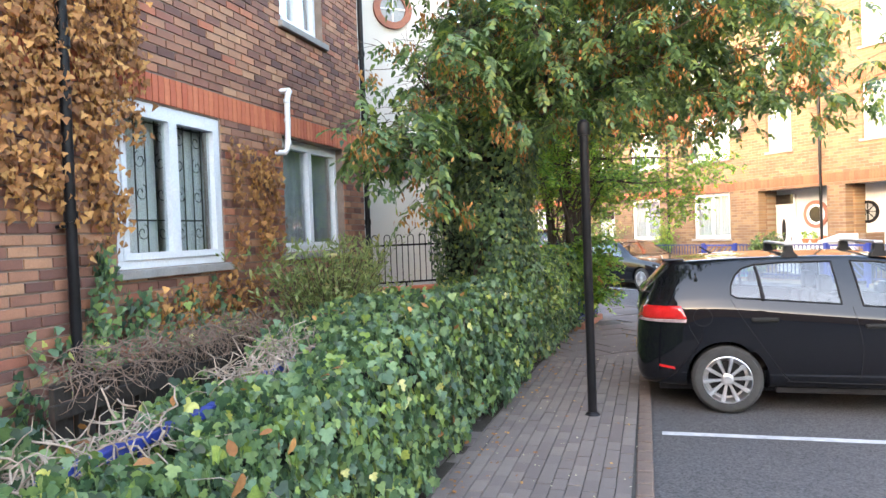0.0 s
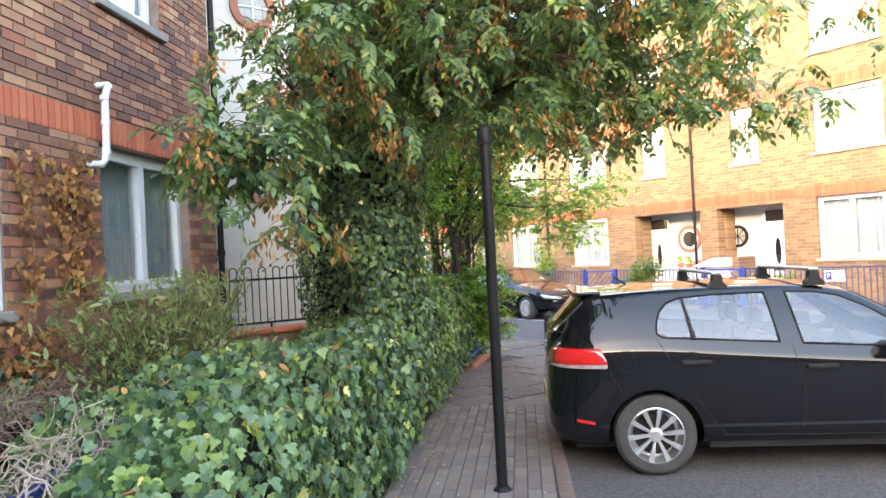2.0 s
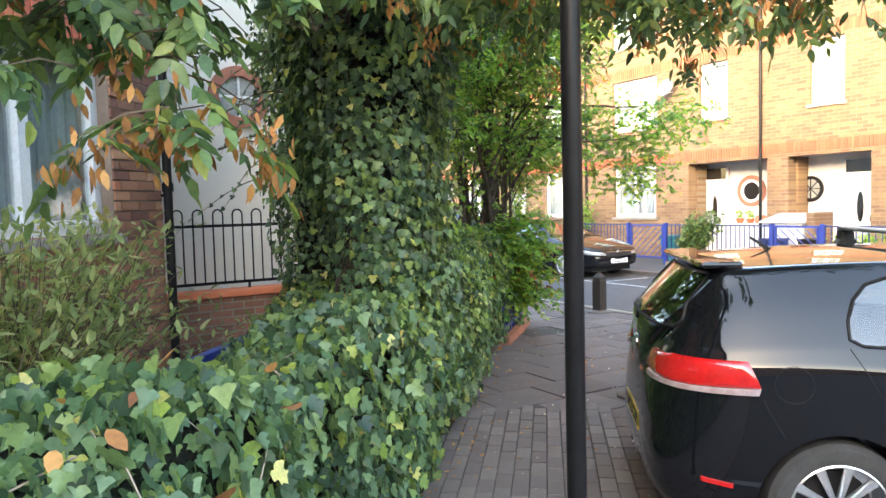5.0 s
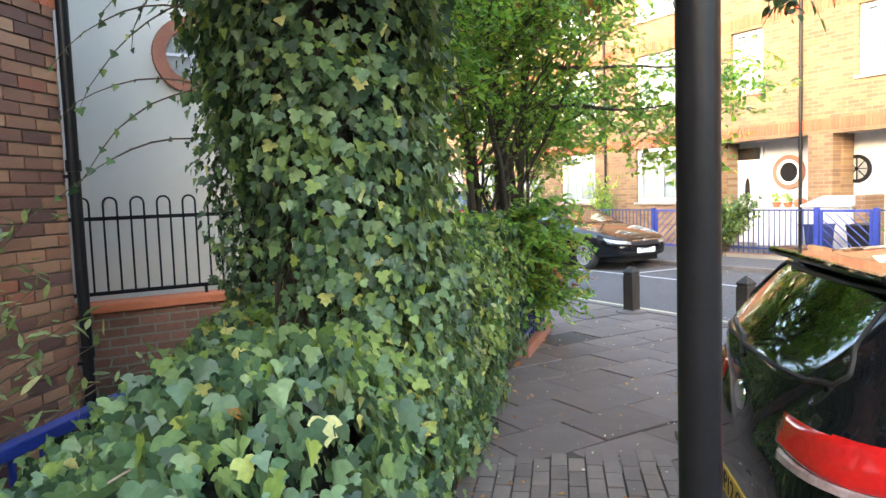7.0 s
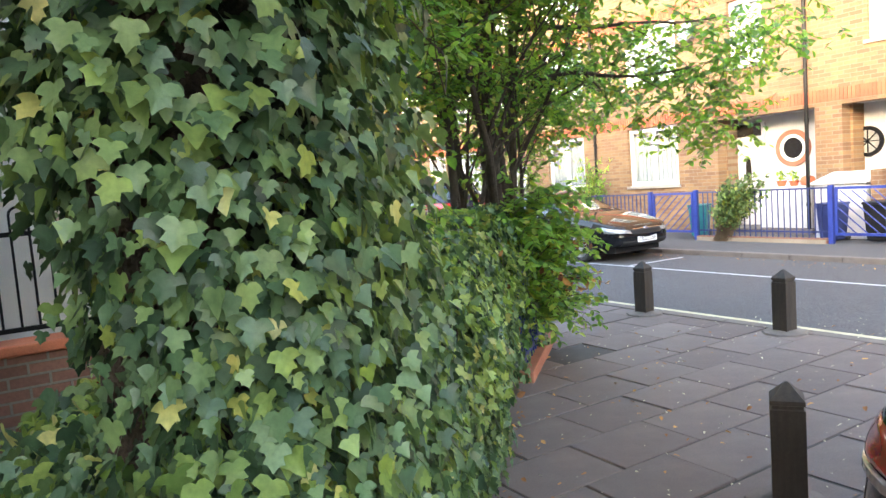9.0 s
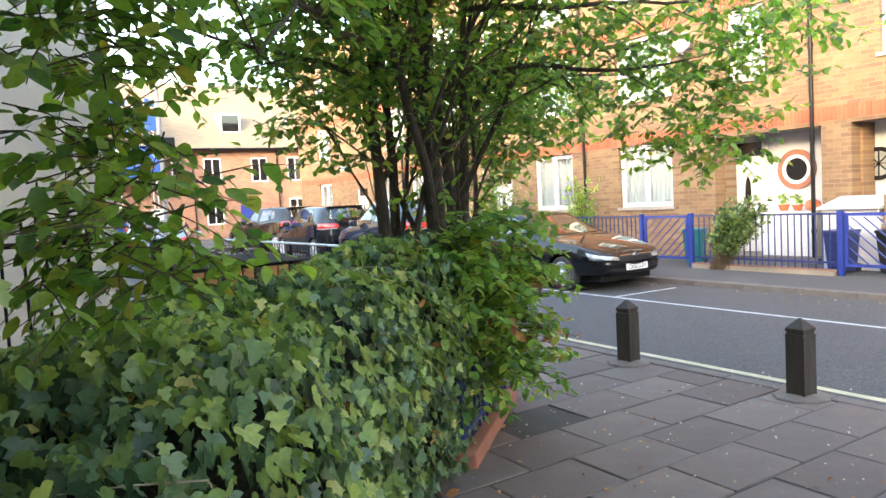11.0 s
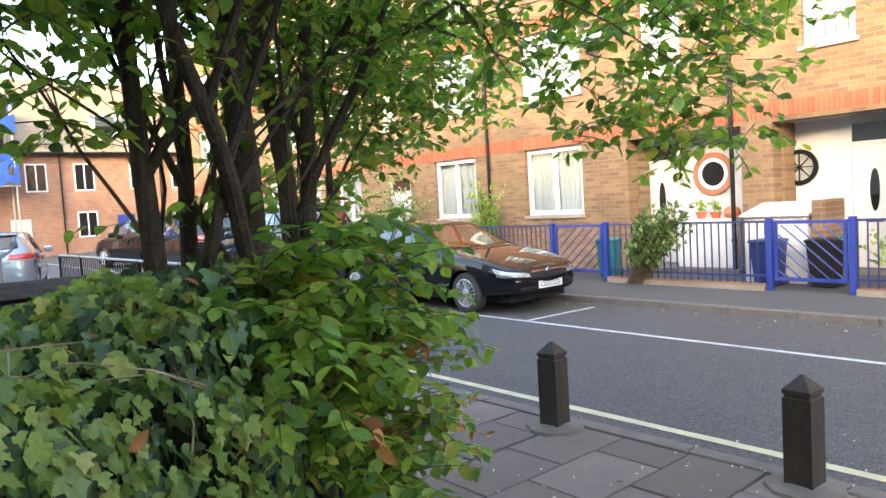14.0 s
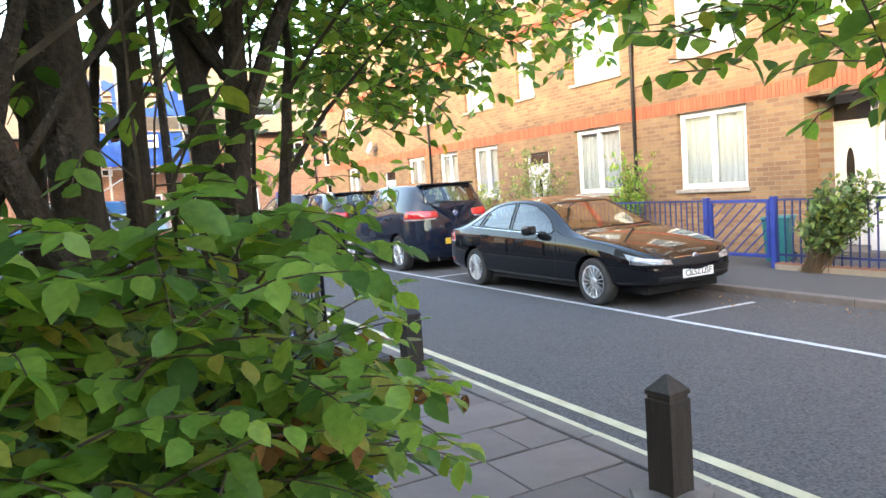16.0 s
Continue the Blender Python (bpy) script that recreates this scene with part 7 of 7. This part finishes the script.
boards = thing("board_fence", "low dark weathered board fence beneath the vines", "fence")
sb = 3.55
while sb < 6.2:
    part("board", box(-2.83, sb, -0.05, -2.79, sb + 0.13, 0.92 + rnd.uniform(-0.05, 0.05), bevel=0.004, m=None), M["bollard"], boards).matrix_basis = PF
    sb += 0.17
part("rail", box(-2.785, 3.5, 0.72, -2.74, 6.3, 0.80), M["bollard"], boards).matrix_basis = PF
meter = thing("meter_box", "pale blue meter box on the brick wall", "meter box", at=WM)
part("body", box(0.0, 3.42, 0.40, 0.06, 3.62, 0.62, bevel=0.006), M["meter"], meter)
part("door", box(0.062, 3.435, 0.415, 0.07, 3.605, 0.605, bevel=0.002), M["galv"], meter)
flat("soil", [(-3.25, 0.5), (-1.0, 0.5), (-0.9, 13.3), (-3.25, 9.3)], 0.004, M["soil"], "dark soil bed beneath hedge and wall", 0.0, PF, "soil")


# ---- street things farther off ----
def lamp_column():
    p = thing("street_lamp", "grey steel street lamp column with a small sign box", "street lamp", at=Matrix.Translation((8.78, 24.6, 0)))
    part("column", tube([(0, 0, -0.02), (0, 0, 1.3), (0, 0, 1.32), (0, 0, 7.5)], [0.09, 0.09, 0.06, 0.05], 14), M["galv"], p, smooth=True)
    part("arm", tube([(0, 0, 7.45), (0.4, -0.05, 7.7), (1.0, -0.1, 7.75)], 0.035, 8), M["galv"], p)
    part("lantern", box(0.9, -0.25, 7.68, 1.6, 0.05, 7.82, bevel=0.04), M["galv"], p)
    part("sign_box", box(-0.32, -0.1, 3.15, 0.32, -0.06, 3.55, bevel=0.01), M["trim"], p)


lamp_column()


def scaffold():
    s = thing("scaffolding", "scaffolding wrapped in bright blue netting on a house", "scaffolding")
    y0, y1 = EY - 1.6, EY - 0.3
    for x in (7.8, 9.8, 11.8, 13.8):
        for y in (y0, y1):
            part("pole", tube([(x, y, -0.08), (x, y, 9.2)], 0.04, 8), M["galv"], s)
        part("base_guard", tube([(x, y0, 0), (x, y0, 1.6)], 0.07, 8), M["yellow"], s)
    for z in (3.9, 5.9, 7.9):
        part("ledger", tube([(7.6, y0, z), (14.0, y0, z)], 0.04, 8), M["galv"], s)
        part("boards", box(7.6, y0, z + 0.05, 14.0, y1, z + 0.1), M["wood"], s)
    part("brace", tube([(7.8, y0, 1.8), (13.8, y0, 5.4)], 0.04, 8), M["galv"], s)
    bm = bmesh.new()
    g = np.random.default_rng(3)
    rows = []
    for i in range(25):
        rows.append([bm.verts.new((7.6 + 6.4 * i / 24, y0 - 0.08 + 0.09 * math.sin(i * 1.3 + j), 4.0 + 4.6 * j / 10 + g.normal(0, 0.05))) for j in range(11)])
    for i in range(24):
        for j in range(10):
            if j not in (4, 5) and not (6 < j < 9 and i % 8 < 2) and g.uniform() > 0.08:
                bm.faces.new((rows[i][j], rows[i + 1][j], rows[i + 1][j + 1], rows[i][j + 1]))
    part("netting", bm, M["bluenet"], s, "torn bright blue debris netting", True)
    part("banner", box(10.8, y0 - 0.22, 5.0, 12.4, y0 - 0.2, 5.7), M["plate_w"], s)
    part("banner_bar", box(11.0, y0 - 0.226, 5.28, 12.2, y0 - 0.222, 5.45), M["blue"], s)


scaffold()


def timber_store():
    b = thing("timber_bin_store", "orange timber bin store with dark sloping lids", "bin store", at=Matrix.Translation((7.0, 15.3, 0)))
    part("frame", box(0.03, 0.03, 0.0, 1.67, 2.37, 0.86), M["trim"], b)
    for k in range(11):
        part("board", box(0.0 + k * 0.155, -0.02, 0.03, 0.135 + k * 0.155, 0.028, 0.92, bevel=0.004), M["wood"] if k % 3 else M["bollard"], b)
    for k in range(15):
        part("board", box(1.672, 0.0 + k * 0.16, 0.03, 1.70, 0.14 + k * 0.16, 0.92, bevel=0.004), M["wood"] if k % 4 else M["bollard"], b)
    for k in range(6):
        bm = bmesh.new()
        add_box(bm, -0.06 + 0.03 * (k % 2), -0.20, -0.016, 1.80 - 0.04 * (k % 3), 0.20, 0.016, bevel=0.005, m=Matrix.Translation((0, 0.20 + k * 0.4, 0.955)) @ Matrix.Rotation(radians(-7), 4, "X"))
        part("lid", bm, M["tarp"], b, "weathered grey overlapping lid board")


timber_store()


def guard_rail():
    r = thing("guard_railing", "black pedestrian railing with a pale top rail", "railing")
    x = 10.02
    y0, y1 = 16.0, 25.0
    part("top_rail", tube([(x, y0, 0.98), (x, y1, 0.98)], 0.022, 8), M["galv"], r)
    part("bottom_rail", tube([(x, y0, 0.15), (x, y1, 0.15)], 0.018, 8), M["black"], r)
    src = None
    for i in range(int((y1 - y0) / 0.14)):
        mm = Matrix.Translation((x, y0 + i * 0.14, 0))
        if src is None:
            src = part("bar", tube([(0, 0, 0.15), (0, 0, 0.97)], 0.008, 5), M["black"], r)
            src.matrix_basis = mm
        else:
            share("bar", src, r, mm)
    for y in np.arange(y0, y1 + 0.1, 1.8):
        part("post", tube([(x, y, 0), (x, y, 1.0)], 0.025, 8), M["black"], r)


guard_rail()
small("railing_post", box(5.86, 10.5, -0.02, 5.96, 10.6, 1.52, bevel=0.01), M["black"], "square black post at the railing's end", "post")


# ---- pieces of walls and pavements ----
def stray_leaves():
    t = thing("leaf_litter", "scattered dry leaves and petals on the paving", "leaves", kind="stuff")
    g = np.random.default_rng(77)
    q = np.concatenate([g.uniform(-0.95, 0.4, 70), -0.9 + np.abs(g.normal(0, 0.12, 160)), g.uniform(-0.8, 2.4, 110)])
    s = np.concatenate([g.uniform(3, 10, 70), g.uniform(3, 12.5, 160), g.uniform(10, 14, 110)])
    p = pw(np.c_[q, s, np.full(len(q), 0.012)])
    x2 = g.uniform(14.6, 15.28, 120)
    p = np.vstack([p, np.c_[x2, g.uniform(9, 16, 120), np.full(120, ROAD + 0.012)]])
    n = len(p)
    tagged(leaves_mesh("dry_leaf", M["dead"], OVAL, p, np.c_[g.normal(0, 1, (n, 2)), np.zeros(n)], np.c_[g.normal(0, 0.2, (n, 2)), np.ones(n)], g.uniform(0.02, 0.05, n), t, curl=0.25), kind="stuff")


def pale_specks():
    t = thing("fallen_petals", "pale fallen petals and specks on the paving", "petals", kind="stuff")
    g = np.random.default_rng(78)
    q = np.concatenate([g.uniform(-0.9, 0.4, 120), g.uniform(-0.8, 2.6, 330)])
    s = np.concatenate([g.uniform(3, 10, 120), g.uniform(9.8, 14.5, 330)])
    p = pw(np.c_[q, s, np.full(len(q), 0.010)])
    n = len(p)
    tagged(leaves_mesh("petal", M["petal"], OVAL, p, np.c_[g.normal(0, 1, (n, 2)), np.zeros(n)], np.c_[g.normal(0, 0.2, (n, 2)), np.ones(n)], g.uniform(0.008, 0.024, n), t, curl=0.25), kind="stuff")


M["petal"] = leafy("pale_petal", [(0, (0.35, 0.32, 0.26)), (1, (0.62, 0.58, 0.5))], 0.8, 0.2)
stray_leaves()
pale_specks()

def near_brickwork():
    w = thing("brickwork", "weathered red bricks of the near house wall", "brickwork", kind="structure", at=WM)
    L, H, J, D = 0.215, 0.065, 0.010, 0.0
    src = part("brick", box(-0.03, 0, 0, 0.0, L, H, bevel=0.003), M["brick"], w)
    used = False
    count = 0
    verts, faces = [], []
    def rest(y0, y1, z0, z1, x):
        i = len(verts)
        c = 0.003
        verts.extend([(x, y0 + c, z0 + c), (x, y1 - c, z0 + c), (x, y1 - c, z1 - c), (x, y0 + c, z1 - c), (-0.02, y0, z0), (-0.02, y1, z0), (-0.02, y1, z1), (-0.02, y0, z1)])
        faces.extend([(i, i + 1, i + 2, i + 3), (i, i + 4, i + 5, i + 1), (i + 1, i + 5, i + 6, i + 2), (i + 2, i + 6, i + 7, i + 3), (i + 3, i + 7, i + 4, i)])
    r = random.Random(4)
    k = 0
    z = -0.02
    while z < 6.7:
        if not (2.80 < z + H / 2 < 3.06):
            y = 0.6 - (0.1125 if k % 2 else 0)
            while y < END:
                a, b = y, min(y + L, END)
                for h in holes:
                    if h[2] - 0.02 < z + H / 2 < h[3] + 0.0:
                        if h[0] - 0.005 < a < h[1] + 0.005:
                            a = h[1] + 0.006
                        if a < h[0] < b:
                            b = h[0] - 0.006
                if b - a > 0.03:
                    x = r.uniform(-0.003, 0.003)
                    near = (y > 8.5 and 0.3 < z < 4.2) or (6.0 < y < 7.1 and 1.5 < z < 2.8)
                    if near and abs(b - a - L) < 0.001 and count < 300:
                        mm = Matrix.Translation((x, a, z)) @ Matrix.Rotation(r.uniform(-0.004, 0.004), 4, "X")
                        if not used:
                            src.matrix_basis = mm
                            used = True
                        else:
                            share("brick", src, w, mm)
                        count += 1
                    else:
                        rest(a, b, z, z + H, x)
                y += L + J
        z += H + J
        k += 1
    me = bpy.data.meshes.new("bricks_rest")
    me.from_pydata(verts, [], faces)
    me.materials.append(M["brick_is"])
    o = new("brick_rest", me)
    o.parent = w
    tagged(o, kind="stuff")
    # band of upright orange bricks
    b = thing("brick_band", "band of upright orange bricks over the near windows", "brickwork", kind="structure", at=WM)
    sb = part("upright_brick", box(-0.03, 0, 2.815, 0.004, 0.065, 3.035, bevel=0.003), M["soldier_ob"], b)
    y = 2.2
    sb.matrix_basis = Matrix.Translation((0, y, 0))
    while y < END - 0.09:
        y += 0.075
        share("upright_brick", sb, b, Matrix.Translation((r.uniform(-0.002, 0.002), y, 0)))
    part("return_brick", box(-8, END - 0.01, 0, -0.006, END + 0.004, 6.7), M["wall_end"], w)


M["soldier_ob"] = piece_material("orange_upright_brick", [(0, (0.42, 0.10, 0.05)), (1, (0.55, 0.17, 0.08))], 0.8, spread=0.25)
M["wall_end"] = brick_wall_material("near_end_brick", (0.30, 0.13, 0.08), (0.22, 0.09, 0.06), (0.28, 0.22, 0.18), 0.075, 0.225, "XZ")
near_brickwork()


def block_paving():
    w = thing("block_paving", "brown-grey concrete blocks laid along the footpath", "paving", kind="structure", at=PF)
    L, W, J = 0.20, 0.098, 0.005
    src = part("paver", box(0, 0, -0.05, W, L, 0.0, bevel=0.004), M["paver"], w)
    used, count = False, 0
    verts, faces = [], []
    r = random.Random(9)
    q = -1.25
    k = 0
    while q < 0.27:
        s = 0.4 - (0.1 if k % 2 else 0) + r.uniform(-0.02, 0.02)
        while s < 9.72:
            z = r.uniform(0.000, 0.006)
            if 4.4 < s < 8.6 and q > -0.98 and count < 300:
                mm = Matrix.Translation((q, s, z)) @ Matrix.Rotation(r.uniform(-0.012, 0.012), 4, "Y") @ Matrix.Rotation(r.uniform(-0.01, 0.01), 4, "X")
                if not used:
                    src.matrix_basis, used = mm, True
                else:
                    share("paver", src, w, mm)
                count += 1
            else:
                i = len(verts)
                c = 0.004
                verts.extend([(q + c, s + c, z), (q + W - c, s + c, z), (q + W - c, s + L - c, z), (q + c, s + L - c, z), (q, s, z - 0.02), (q + W, s, z - 0.02), (q + W, s + L, z - 0.02), (q, s + L, z - 0.02)])
                faces.extend([(i, i + 1, i + 2, i + 3), (i, i + 4, i + 5, i + 1), (i + 1, i + 5, i + 6, i + 2), (i + 2, i + 6, i + 7, i + 3), (i + 3, i + 7, i + 4, i)])
            s += L + J
        q += W + J
        k += 1
    me = bpy.data.meshes.new("pavers_rest")
    me.from_pydata(verts, [], faces)
    me.materials.append(M["paver_is"])
    o = new("paver_rest", me)
    o.parent = w
    tagged(o, kind="stuff")


block_paving()


def slab_paving():
    w = thing("slab_paving", "large uneven grey paving slabs at the street corner", "paving", kind="structure")
    LX, LY, J = 0.62, 0.46, 0.014
    src = part("slab", box(0, 0, -0.06, LX, LY, 0.0, bevel=0.007), M["slab"], w)
    half = part("slab", box(0, 0, -0.06, LX / 2 - J / 2, LY, 0.0, bevel=0.007), M["slab"], w)
    used = half_used = False
    r = random.Random(12)
    y, k = 3.0, 0
    while y < 22:
        x = KX - 0.075 - (LX + J) * (0.5 if k % 2 else 0)
        first = k % 2
        while x > 3.4:
            if first:
                piece_src, x0, width = half, KX - 0.075 - (LX / 2 - J / 2), LX / 2 - J / 2
                first = 0
                nx = x
            else:
                piece_src, x0, width = src, x - LX, LX
                nx = x - LX - J
            cq, cs = inv_pf(x0 + width / 2, y + LY / 2)
            inside = cs > 9.55 and cq > -1.35 and (cs < 13.2 or x0 > 8.2) and y < 19
            if inside:
                mm = Matrix.Translation((x0, y, r.uniform(-0.007, 0.001))) @ Matrix.Rotation(r.uniform(-0.008, 0.008), 4, "X") @ Matrix.Rotation(r.uniform(-0.006, 0.006), 4, "Y")
                if piece_src is src and not used:
                    src.matrix_basis, used = mm, True
                elif piece_src is half and not half_used:
                    half.matrix_basis, half_used = mm, True
                else:
                    share("slab", piece_src, w, mm)
            x = nx
        y += LY + J
        k += 1


slab_paving()
